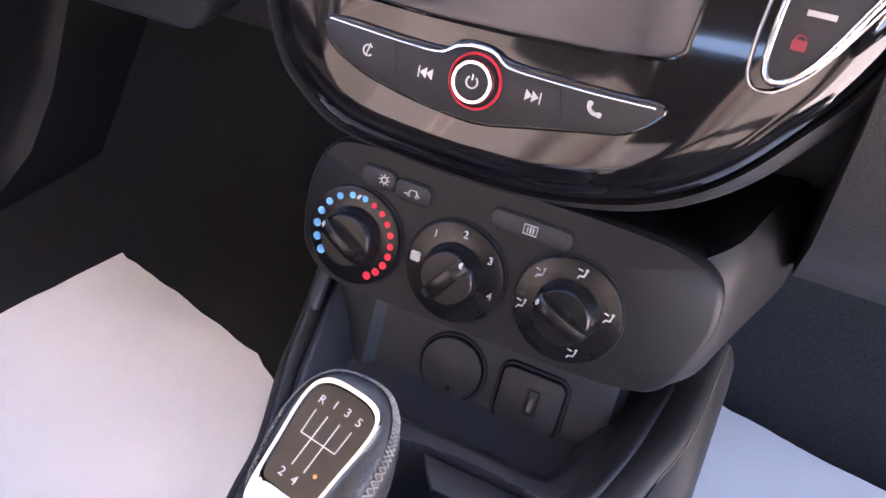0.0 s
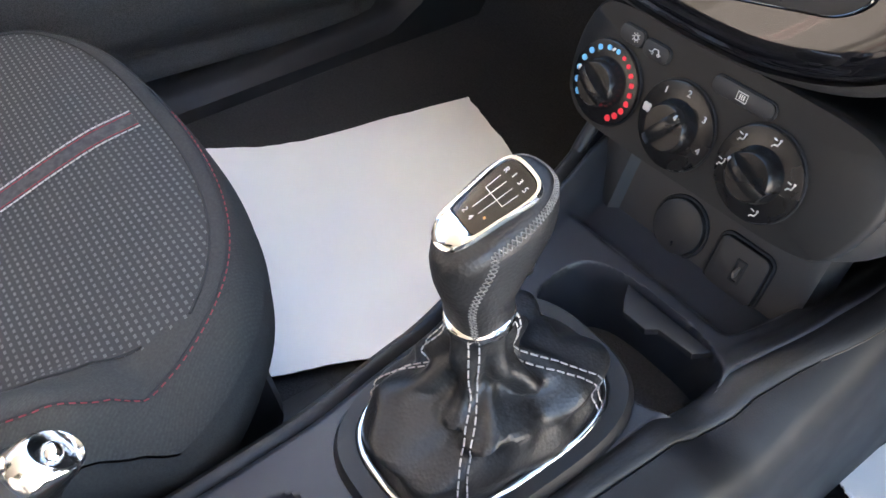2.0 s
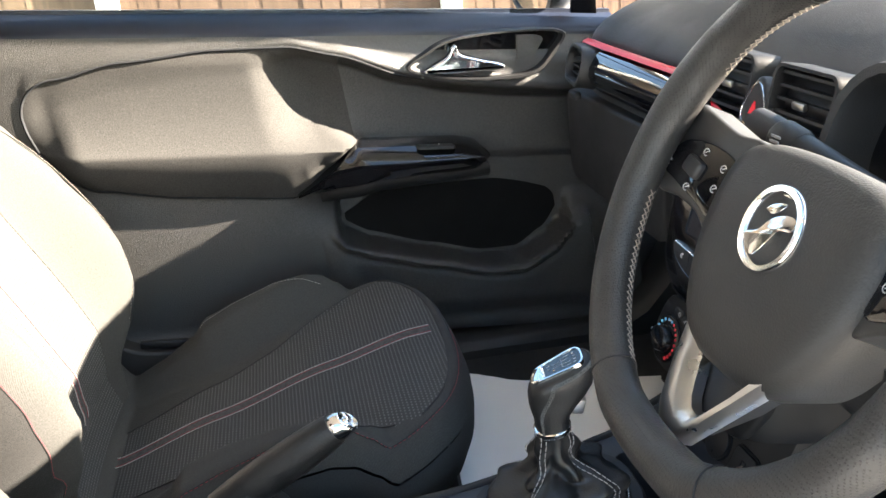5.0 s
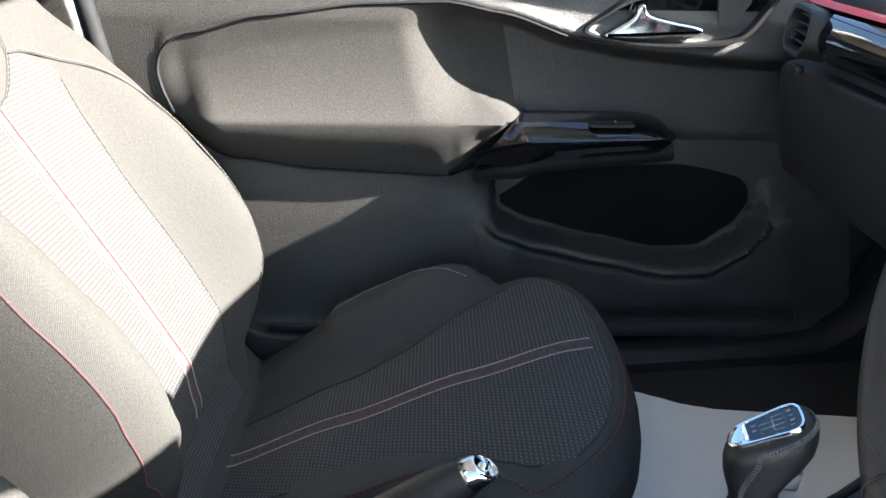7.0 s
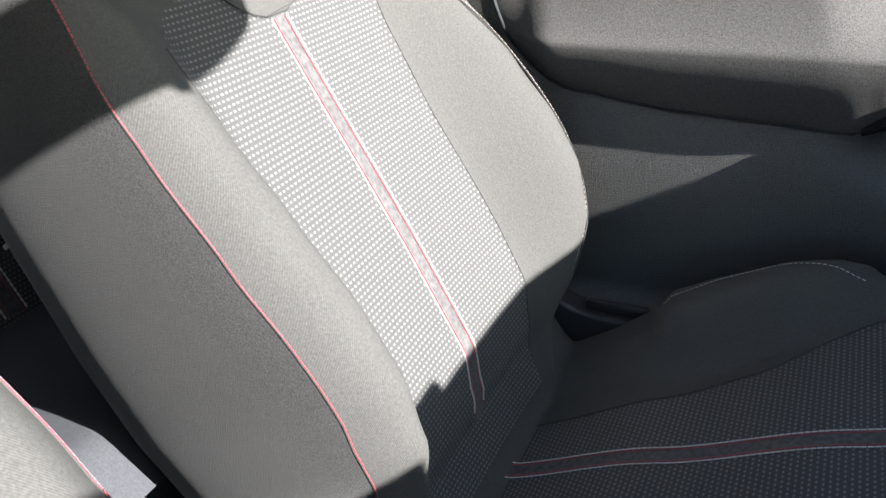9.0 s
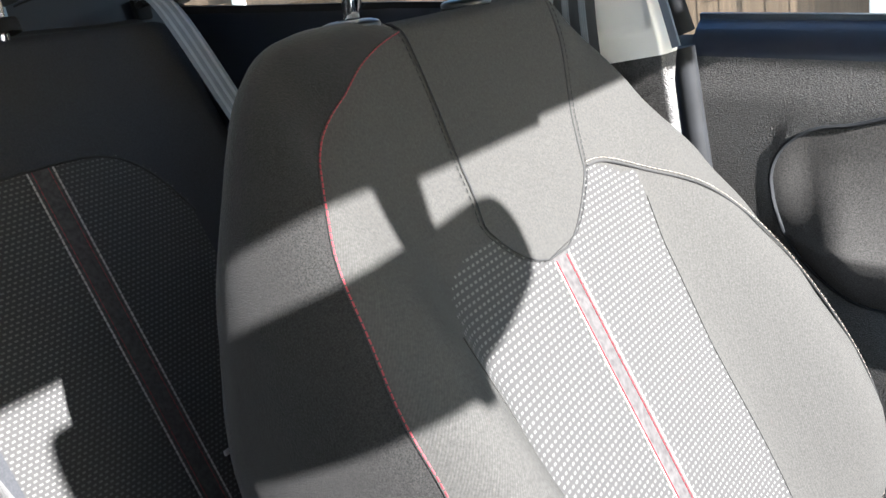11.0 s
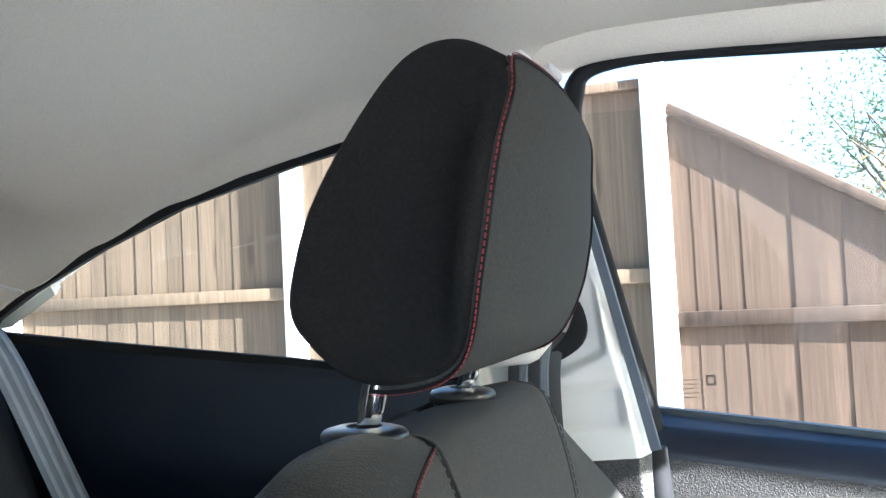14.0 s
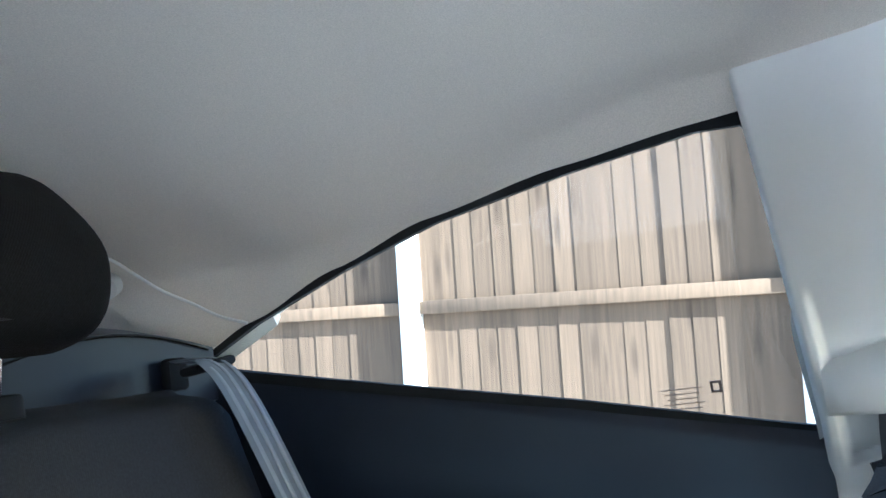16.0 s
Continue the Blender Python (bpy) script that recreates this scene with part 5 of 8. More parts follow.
    part("window_seal", tube(path, 0.007, 6), RUBBER, door, "black window sill seal", 60)
    # edge seal behind the door
    path = [Vector((-0.704, -0.908, z)) for z in span(0.40, 0.900, 10)]
    part("edge_seal", tube(path, 0.014, 10), RUBBER, door, "black door edge seal", 60)
    # marks on the glass
    m = frame_of((-0.722, -0.864, 0.948), (0, 1, -0.05), (0.08, 0, 1))
    bars = join(*[box((-0.010, 0.010 - 0.0042 * i, 0), (0.030 - 0.004 * (i % 3), 0.0007, 0.0006)) for i in range(5)])
    bars = join(bars, ring_plate([(0.012, 0.004), (0.021, 0.004), (0.021, 0.014), (0.012, 0.014)], [(0.014, 0.006), (0.019, 0.006), (0.019, 0.012), (0.014, 0.012)], 0.0008, Matrix.Identity(4)))
    bmesh.ops.transform(bars, matrix=m, verts=bars.verts)
    part("glass_mark", bars, GREYPRINT, door, "small grey printed marks", 0)


build_door()


def wing_mirror():
    mir = thing("wing_mirror", (-0.80, 0.14, 0.76), "dark blue wing mirror on the passenger door", "wing mirror")
    m = frame_of((-0.895, 0.112, 0.778), (1, 0.12, 0), (0, 0, 1))
    o = rounded(0.205, 0.145, 0.06, 6)
    rings = []
    for z, k in ((0.0, 1.0), (-0.02, 1.04), (-0.05, 0.95), (-0.08, 0.7), (-0.095, 0.3)):
        rings.append([m @ Vector((a * k, b * k, z)) for a, b in o])
    part("housing", loft(rings), BODY, mir, "dark blue painted mirror shell", 60)
    part("bezel", ring_plate(o, [(a * 0.88, b * 0.86) for a, b in o], 0.006, m, 0.002), PLASTIC, mir, "black mirror rim", 40)
    part("mirror_glass", prism([(a * 0.88, b * 0.86) for a, b in o], 0.002, m), MIRROR, mir, "silvered mirror glass", 0)
    part("foot", box((-0.79, 0.15, 0.775), (0.10, 0.05, 0.04), 0.015), BODY, mir, "painted mirror foot", 40)
    # inner corner cover
    m2 = frame_of((-0.705, 0.12, 0.74), (0, 1, -0.1), (0.15, 0, 1))
    part("corner_cover", prism([(0.005, -0.012), (0.055, -0.018), (0.050, 0.03), (0.018, 0.14), (0.005, 0.14)], 0.006, m2, 0.003), GLOSS, mir, "black inner corner cover", 40)


wing_mirror()

# ---- dashboard ----
STACK = frame_of((0, -0.014, 0.41), (1, 0, 0), (0, 0.40, 0.917))  # x across, y up the panel, z towards the cabin


def dash_profile(x):
    """Section of the dashboard at x as (y, z), from the lower edge over the top to the windscreen."""
    k = abs(x)
    end = smooth01((k - 0.45) / 0.25)
    y0 = 0.075 + 0.03 * end + 0.05 * max(0, k - 0.5)
    dz = -0.072 * end ** 2
    hood = 0.035 * math.exp(-((x - 0.36) / 0.17) ** 4)
    crown = 0.03 * (1 - min(1, (x / 0.7) ** 2))
    return [(y0 + 0.16, 0.40), (y0 + 0.06, 0.43), (y0 + 0.005, 0.50), (y0 - 0.005, 0.58), (y0 + 0.005, 0.625), (y0 + 0.022, 0.66 + dz * 0.5),
            (y0 + 0.016, 0.700 + dz), (y0 + 0.022, 0.722 + dz + hood), (y0 + 0.05, 0.738 + dz + hood + crown * 0.3), (y0 + 0.12, 0.752 + dz + hood + crown * 0.7), (y0 + 0.22, 0.755 + dz + crown), (0.45, 0.735 + dz * 0.5 + crown * 0.6), (0.60, 0.70)]


def build_dash():
    dash = thing("dashboard", (0, 0.25, 0.40), "black dashboard with red strip and gloss panel", "dashboard")
    xs = span(-0.70, 0.70, 70)
    rings = []
    for x in xs:
        pr = spline([(x, a, b) for a, b in dash_profile(x)], 4)
        rings.append(pr + [Vector((x, 0.60, 0.40))])
    part("dash_pad", loft(rings), SOFTPLASTIC, dash, "black grained dashboard pad", 60)
    # gloss panel across the passenger side and the red strip above it
    def face(x, f, lift):
        pr = dash_profile(x)
        a, b = pr[4], pr[6]
        y, z = a[0] + (b[0] - a[0]) * f, a[1] + (b[1] - a[1]) * f
        out = 0.026 * math.sin(math.pi * min(1, max(0, f))) * smooth01((x + 0.60) / 0.1)
        return Vector((x, y - 0.006 - out - lift, z + 0.013))
    xs2 = span(-0.43, -0.145, 28)
    xs3 = span(-0.56, -0.145, 36)
    rings = [[face(x, f, 0.004) for f in (0.02, 0.15, 0.3, 0.45, 0.6, 0.75, 0.88)] + [face(x, f, -0.03) for f in (0.88, 0.02)] for x in xs2]
    part("gloss_panel", loft(rings), GLOSS, dash, "piano black curved trim panel", 50)
    rings = [[face(x, f, d) for f, d in ((0.945, 0.008), (0.99, 0.009), (1.01, 0.004), (0.95, -0.01))] for x in xs3]
    part("red_strip", loft(rings), REDGLOSS, dash, "glossy red trim strip", 40)
    line = spline([(-0.12, 0.080, 0.690), (-0.076, 0.076, 0.683), (-0.03, 0.073, 0.666), (0.02, 0.073, 0.666), (0.067, 0.074, 0.671), (0.159, 0.077, 0.680), (0.22, 0.080, 0.690)], 6)
    part("red_strip", tube(line, 0.0040, 8, False, 0.5, (0, -1, 0.3)), REDGLOSS, dash, "glossy red trim strip", 60)
    # outer left vent
    m = frame_of((-0.480, 0.066, 0.676), (1, -0.12, 0), (0, 0.35, 1))
    vent = part("air_vent", ring_plate(rounded(0.10, 0.062, 0.026), rounded(0.082, 0.046, 0.020), 0.022, m, 0.004, -0.01), PLASTIC, dash, "black oval air vent", 40)
    part("vent_back", prism(rounded(0.084, 0.048, 0.02), -0.004, m, 0, 2, -0.01), RUBBER, vent, "", 0)
    for i in range(4):
        part("slat", prism([(-0.04, -0.016 + 0.011 * i), (0.04, -0.016 + 0.011 * i), (0.04, -0.0135 + 0.011 * i), (-0.04, -0.0135 + 0.011 * i)], 0.012, m), PLASTIC, vent, "", 0)
    part("vent_wheel", box(m @ Vector((0.012, -0.045, 0.012)), (0.03, 0.012, 0.012), 0.003), PLASTIC, vent, "black vent tab", 30)
    # centre vents, either side of the hazard switch
    for cx, w in ((-0.056, 0.095), (0.080, 0.105)):
        m = frame_of((cx, 0.090, 0.714), (1, 0, 0), (0, 0.30, 1))
        vent = part("air_vent", ring_plate(rounded(w, 0.074, 0.012), rounded(w - 0.012, 0.064, 0.009), 0.014, m, 0.003, -0.03), PLASTIC, dash, "black centre air vent", 40)
        part("vent_back", prism(rounded(w - 0.012, 0.064, 0.009), -0.02, m, 0, 2, -0.03), RUBBER, vent, "", 0)
        for i in range(5):
            y = -0.026 + 0.013 * i
            part("slat", prism([(-w / 2 + 0.006, y), (w / 2 - 0.006, y), (w / 2 - 0.006, y + 0.0032), (-w / 2 + 0.006, y + 0.0032)], 0.008, m, 0, 2, -0.014), PLASTIC, vent, "", 0)
        part("vent_tab", box(m @ Vector((0.0, 0.0, 0.012)), (0.020, 0.006, 0.008), 0.002), SATIN, vent, "silver slider", 30)
    m = frame_of((0.010, 0.082, 0.700), (1, 0, 0), (0, 0.30, 1))
    hz = part("hazard_switch", prism(outline([(-0.020, -0.022), (0.020, -0.022), (0.026, 0.0), (0.0, 0.034), (-0.026, 0.0)], 5), 0.012, m, 0.004, 3, -0.04), PLASTIC, dash, "black hazard light switch", 40)
    part("switch_rim", tube([m @ Vector((a, b, 0.012)) for a, b in outline([(-0.016, -0.016), (0.016, -0.016), (0.021, 0.0), (0.0, 0.028), (-0.021, 0.0)], 4)], 0.0012, 6, True), CHROME, hz, "chrome rim", 60)
    part("symbol", prism([(-0.007, -0.006), (0.007, -0.006), (0, 0.008)], 0.0135, m), REDPRINT, hz, "red triangle", 0)
    # instrument hood with a dark opening
    m = frame_of((0.36, 0.07, 0.715), (1, 0, 0), (0, 0.42, 0.9))
    ins = part("instrument_binnacle", ring_plate(rounded(0.34, 0.125, 0.05), rounded(0.31, 0.10, 0.042), 0.045, m, 0.006, -0.02), SOFTPLASTIC, dash, "black instrument hood", 40)
    part("instrument_face", prism(rounded(0.31, 0.10, 0.042), 0.0, m, 0, 2, -0.02), GLOSS, ins, "dark instrument glass", 0)
    # glovebox joint and lower pad on the passenger side
    m = frame_of((-0.40, 0.070, 0.545), (1, 0, 0), (0, 0.05, 1))
    part("glovebox_lid", prism(rounded(0.38, 0.16, 0.03), 0.012, m, 0.006, 3, -0.03), SOFTPLASTIC, dash, "black glovebox lid", 40)
    # knee bolster on the driver's side, beside the stack
    rings = []
    for x in span(0.165, 0.66, 16):
        rings.append([Vector((x, a, b)) for a, b in ((0.10, 0.60), (0.055, 0.585), (0.03, 0.54), (0.045, 0.46), (0.09, 0.40), (0.20, 0.36), (0.30, 0.42), (0.20, 0.60))])
    part("knee_panel", loft(rings), SOFTPLASTIC, dash, "brown-black lower dashboard panel", 50)
    return dash


FASCIA = [(-0.034, 0.062), (0.02, 0.0625), (0.05, 0.067), (0.078, 0.075), (0.101, 0.087), (0.121, 0.104), (0.139, 0.127), (0.155, 0.150), (0.170, 0.185), (0.176, 0.225), (0.165, 0.255), (0.10, 0.268), (0.0, 0.270), (-0.10, 0.268), (-0.152, 0.25), (-0.160, 0.21), (-0.150, 0.16), (-0.140, 0.125), (-0.128, 0.098), (-0.114, 0.083), (-0.085, 0.067)]


def build_stack():
    st = thing("centre_stack", (0, 0.06, 0.38), "gloss black centre stack with screen and media buttons", "centre stack")
    o = outline(FASCIA, 4)
    cx, cy = 0.008, 0.165
    rings = []
    for z, k in ((-0.06, 0.98), (-0.004, 1.012), (0.000, 1.016), (0.0045, 1.0), (0.0082, 0.965), (0.0104, 0.91), (0.0114, 0.82), (0.0117, 0.7), (0.0118, 0.45)):
        rings.append([STACK @ Vector((cx + (a - cx) * k, cy + (b - cy) * k, z)) for a, b in o])
    body = part("gloss_fascia", loft(rings), GLOSS, st, "piano black curved surround", 45)
    # surround in matt black behind it
    rings = []
    for z, k in ((-0.08, 1.10), (-0.012, 1.09), (-0.002, 1.065), (0.003, 1.03), (-0.01, 1.0)):
        rings.append([STACK @ Vector((cx + (a - cx) * k, cy + (b - cy) * k, z - 0.02 * smooth01((b - 0.16) / 0.1))) for a, b in o])
    part("surround", loft(rings), SOFTPLASTIC, st, "matt black surround", 50)
    # screen
    scr = [(-0.084, 0.137), (-0.04, 0.1365), (0.0, 0.1375), (0.05, 0.1405), (0.078, 0.1445), (0.084, 0.150), (0.0865, 0.18), (0.088, 0.235), (0.084, 0.242), (0.0, 0.244), (-0.086, 0.242), (-0.090, 0.235), (-0.088, 0.18), (-0.0865, 0.142)]
    part("screen", prism(scr, 0.0125, STACK, 0.0015), SCREEN, st, "dark touch screen, switched off", 30)
    part("screen_edge", tube([STACK @ Vector((a, b, 0.0125)) for a, b in scr], 0.0011, 6, True), GLOSS, st, "gloss screen edge", 60)
    # button bar
    bar = outline([(-0.099, 0.121), (-0.094, 0.110), (-0.075, 0.1005), (-0.05, 0.095), (-0.025, 0.092), (-0.005, 0.0915), (0.02, 0.0965), (0.045, 0.102), (0.068, 0.1075), (0.080, 0.1165), (0.0815, 0.124), (0.06, 0.1235), (0.03, 0.1235), (0.005, 0.1245), (-0.008, 0.129), (-0.022, 0.128), (-0.03, 0.1225), (-0.06, 0.1225), (-0.085, 0.1235)], 4)
    part("button_bar", prism(bar, 0.015, STACK, 0.0015), PLASTIC, st, "matt black media button bar", 35)
    part("bar_rim", tube([STACK @ Vector((a, b, 0.0135)) for a, b in bar], 0.0013, 6, True), GLOSS, st, "gloss rim", 60)
    line = spline([(-0.0955, 0.1225, 0), (-0.075, 0.1215, 0), (-0.05, 0.1205, 0), (-0.032, 0.121, 0), (-0.022, 0.1265, 0), (-0.0125, 0.1285, 0), (-0.003, 0.1275, 0), (0.005, 0.1225, 0), (0.02, 0.1215, 0), (0.05, 0.1215, 0), (0.079, 0.1225, 0)], 6)
    rr = [0.0009 + 0.0012 * math.exp(-((p.x + 0.0125) / 0.016) ** 2) for p in line]
    part("chrome_line", tube([STACK @ Vector((p.x, p.y, 0.0155)) for p in line], rr, 8, False, 0.6), CHROME, st, "chrome trim line", 60)
    for x in (-0.0545, 0.0355):
        part("joint", tube([STACK @ Vector((x - 0.002, 0.119, 0.0152)), STACK @ Vector((x + 0.002, 0.098 if x < 0 else 0.103, 0.0152))], 0.0005, 5), RUBBER, st, "", 0)
    k = STACK @ Matrix.Translation((-0.0100, 0.1115, 0.0))
    knob = part("volume_knob", disc(0.0112, 0.020, k, 0.0020, 40), PLASTIC, st, "black volume knob", 40)
    part("knob_ring", ring_plate([(0.0110 * math.cos(i * math.pi / 20), 0.0110 * math.sin(i * math.pi / 20)) for i in range(40)], [(0.0085 * math.cos(i * math.pi / 20), 0.0085 * math.sin(i * math.pi / 20)) for i in range(40)], 0.0210, k, 0.0012, 0.017), CHROME, knob, "chrome ring", 50)
    part("red_ring", tube([k @ Vector((0.0136 * math.cos(i * math.pi / 20), 0.0136 * math.sin(i * math.pi / 20), 0.016)) for i in range(40)], 0.0008, 6, True), REDGLOSS, knob, "red ring", 60)
    def mark(bm_list, mat=PRINT, name="symbol", par=st):
        part(name, join(*bm_list), mat, par, "white printed symbol", 0)
    def arc(cx, cy, r, a0, a1, z, wd=0.0005, n=10, m=STACK):
        return tube([m @ Vector((cx + r * math.cos(radians(a0 + (a1 - a0) * i / n)), cy + r * math.sin(radians(a0 + (a1 - a0) * i / n)), z)) for i in range(n + 1)], wd, 4)
    mark([arc(-0.0100, 0.1115, 0.0030, 125, 415, 0.0203), tube([STACK @ Vector((-0.0100, 0.1125, 0.0203)), STACK @ Vector((-0.0100, 0.1155, 0.0203))], 0.0005, 4)], PRINT, "symbol", knob)
    tri = lambda x, y, s: prism([(x, y), (x + s * 0.0035, y + 0.0028), (x + s * 0.0035, y - 0.0028)], 0.0153, STACK)
    mark([tri(-0.0405, 0.1085, 1), tri(-0.0370, 0.1085, 1), prism([(-0.0415, 0.1057), (-0.0409, 0.1057), (-0.0409, 0.1113), (-0.0415, 0.1113)], 0.0153, STACK)])
    mark([tri(0.0235, 0.112, -1), tri(0.020, 0.112, -1), prism([(0.0240, 0.1092), (0.0246, 0.1092), (0.0246, 0.1148), (0.0240, 0.1148)], 0.0153, STACK)])
    mark([arc(0.0525, 0.1165, 0.0042, 190, 290, 0.0153, 0.0011, 8), prism(rounded(0.0026, 0.0026, 0.0008, 2, 0.0487, 0.1165), 0.0155, STACK), prism(rounded(0.0026, 0.0026, 0.0008, 2, 0.0540, 0.1122), 0.0155, STACK)])
    mark([arc(-0.0715, 0.1115, 0.0028, 40, 320, 0.0153), tube([STACK @ Vector((-0.0725, 0.1085, 0.0153)), STACK @ Vector((-0.0705, 0.115, 0.0153))], 0.0005, 4)])
    # door lock switch
    lock = outline([(0.126, 0.147), (0.118, 0.153), (0.1185, 0.185), (0.124, 0.215), (0.150, 0.222), (0.160, 0.205), (0.151, 0.183), (0.138, 0.158)], 6)
    lk = part("lock_switch", prism(lock, 0.0155, STACK, 0.001), PLASTIC, st, "matt black lock switch", 40)
    part("switch_rim", tube([STACK @ Vector((a, b, 0.0155)) for a, b in lock], 0.0018, 8, True), CHROME, lk, "chrome rim", 60)
    lx, ly = 0.1395, 0.184
    part("switch_rim", tube([STACK @ Vector((lx + (a - lx) * 1.28, ly + (b - ly) * 1.14, 0.0137)) for a, b in lock], 0.0009, 6, True), SATIN, lk, "outer rim", 60)
    part("indicator", prism([(0.1275, 0.1765), (0.1395, 0.1765), (0.1395, 0.1790), (0.1275, 0.1790)], 0.0165, STACK), SATIN, lk, "silver bar", 0)
    part("symbol", join(prism(rounded(0.0062, 0.0046, 0.0006, 2, 0.1285, 0.1640), 0.0158, STACK), arc(0.1285, 0.1663, 0.0021, 0, 180, 0.0157)), REDTHREAD, lk, "red padlock symbol", 0)

    # heater control panel
    hp = outline([(-0.104, -0.002), (-0.104, 0.026), (-0.096, 0.049), (-0.080, 0.058), (-0.03, 0.060), (0.03, 0.060), (0.105, 0.058), (0.130, 0.048), (0.136, 0.030), (0.134, 0.010), (0.122, -0.018), (0.098, -0.028), (0.03, -0.030), (-0.035, -0.031), (-0.080, -0.029), (-0.098, -0.018)], 5)
    heat = thing("heater_controls", (0, 0.02, 0.385), "black heater panel with three dials", "heater controls")
    rings = []
    for z, k in ((-0.10, 0.90), (-0.03, 0.97), (-0.008, 1.0), (-0.003, 0.995), (0.0, 0.97), (-0.0005, 0.6)):
        rings.append([STACK @ Vector((0.003 + (a - 0.003) * k, 0.014 + (b - 0.014) * k, z)) for a, b in hp])
    part("panel", loft(rings), HEATPLASTIC, heat, "matt black rounded panel", 50)
    # flank towards the driver
    fl = []
    for f in span(0, 1, 12):
        top = 0.052 + 0.045 * f
        low = -0.022 + 0.03 * f
        x, z = 0.121 + 0.014 * math.sin(min(1, f * 3) * math.pi / 2) + 0.030 * f ** 1.5, -0.004 - 0.004 * f - 0.115 * f ** 1.4
        fl.append([STACK @ Vector((x - 0.004 * abs(2 * g - 1) ** 4, low + (top - low) * g, z - 0.004 * abs(2 * g - 1) ** 4)) for g in span(0, 1, 10)] + [STACK @ Vector((0.085, top - 0.01, -0.13)), STACK @ Vector((0.085, low + 0.01, -0.13))])
    part("flank", loft(fl), HEATPLASTIC, heat, "brown-black side of the console head", 50)
    for i, (x, y, r, turn) in enumerate(((-0.067, 0.0045, 0.0295, 60), (-0.003, 0.0045, 0.0295, -35), (0.0625, 0.0065, 0.0300, 65))):
        k = STACK @ Matrix.Translation((x, y, 0.0))
        d = part("dial", disc(r, 0.0035, k, 0.0012, 48, -0.01), KNOB, heat, "black dial surround", 40)
        part("groove", tube([k @ Vector((r * math.cos(a * math.pi / 24), r * math.sin(a * math.pi / 24), 0.0006)) for a in range(48)], 0.0011, 6, True), RUBBER, d, "", 60)
        q = k @ Matrix.Rotation(radians(turn), 4, "Z")
        rings = []
        for z, rr in ((0.003, 0.0180), (0.006, 0.0176), (0.009, 0.0165), (0.0135, 0.0155), (0.0145, 0.0145)):
            rings.append([q @ Vector((rr * math.cos(j * math.pi / 20), rr * math.sin(j * math.pi / 20), z)) for j in range(40)])
        kn = part("knob", loft(rings), KNOB, d, "glossy black knob", 40)
        grip = []
        for j in range(9):
            f = -1 + 2 * j / 8
            grip.append([q @ Vector((gx, 0.0155 * f, gz)) for gx, gz in ((-0.0052, 0.010), (-0.0036, 0.0205 - 0.004 * abs(f) ** 3), (0, 0.0215 - 0.004 * abs(f) ** 3), (0.0036, 0.0205 - 0.004 * abs(f) ** 3), (0.0052, 0.010))])
        part("grip", loft(grip), KNOB, kn, "raised finger grip", 40)
        part("pointer", box(q @ Vector((0, 0.0140, 0.0175)), (0.0016, 0.0030, 0.0030), 0.0003), PRINT, kn, "white pointer", 0)
        if i == 0:
            for j in range(8):
                a = radians(218 - j * 19.5)
                part("blue_dot", disc(0.0026 - 0.00012 * j, 0.0042, k @ Matrix.Translation((0.0242 * math.cos(a), 0.0242 * math.sin(a), 0)), 0, 12), BLUEPRINT, d, "blue dot", 0)
            for j in range(9):
                a = radians(-58 + j * 15.5)
                part("red_dot", disc(0.0024 - 0.00010 * j, 0.0042, k @ Matrix.Translation((0.0242 * math.cos(a), 0.0242 * math.sin(a), 0)), 0, 12), REDPRINT, d, "red dot", 0)
            part("mark", box(k @ Vector((0.0, 0.0245, 0.004)), (0.0016, 0.0042, 0.001)), PRINT, d, "white mark", 0)
        elif i == 1:
            for tx, a in (("1", 128), ("2", 84), ("3", 36), ("4", -14)):
                a = radians(a)
                part("numeral", lettering(tx, 0.0062, k @ Matrix.Translation((0.0238 * math.cos(a), 0.0238 * math.sin(a), 0.0038))), PRINT, d, "white numeral", 0)
            fan = [disc(0.0018, 0.0042, k @ Matrix.Translation((-0.0238 + 0.0019 * math.cos(b), 0.002 + 0.0019 * math.sin(b), 0)), 0, 8) for b in (0.8, 2.4, 3.9, 5.5)]
            part("fan_symbol", join(*fan), PRINT, d, "white fan symbol", 0)
        else:
            for a in (190, 137, 80, 12, -65):
                a = radians(a)
                c = k @ Matrix.Translation((0.0238 * math.cos(a), 0.0238 * math.sin(a), 0))
                bits = [disc(0.0008, 0.0042, c @ Matrix.Translation((0.0010, 0.0020, 0)), 0, 8), box((0, 0, 0), (0.001, 0.001, 0.001))]
                bits = [bits[0], tube([c @ Vector((0.001, 0.001, 0.0040)), c @ Vector((0.0002, -0.0016, 0.0040)), c @ Vector((-0.0022, -0.0018, 0.0040)), c @ Vector((-0.003, -0.0034, 0.004))], 0.00055, 4), tube([c @ Vector((-0.0036, 0.0018, 0.004)), c @ Vector((-0.001, 0.0012, 0.004))], 0.0005, 4)]
                part("air_symbol", join(*bits), PRINT, d, "white airflow symbol", 0)
    for nm, pts, sym in (("heater_button", rounded(0.021, 0.011, 0.0045, 4, -0.0585, 0.0425), "sun"), ("heater_button", rounded(0.022, 0.011, 0.0045, 4, -0.0365, 0.0405), "car"), ("heater_button", rounded(0.046, 0.011, 0.005, 4, 0.033, 0.0425), "rear")):
        b = part(nm, prism(pts, 0.0028, STACK, 0.0010, 2, -0.004), PLASTIC, heat, "small black push button", 40)
        part("groove", tube([STACK @ Vector((p[0], p[1], 0.0004)) for p in pts], 0.0009, 5, True), RUBBER, b, "", 60)
        cxp = sum(p[0] for p in pts) / len(pts)
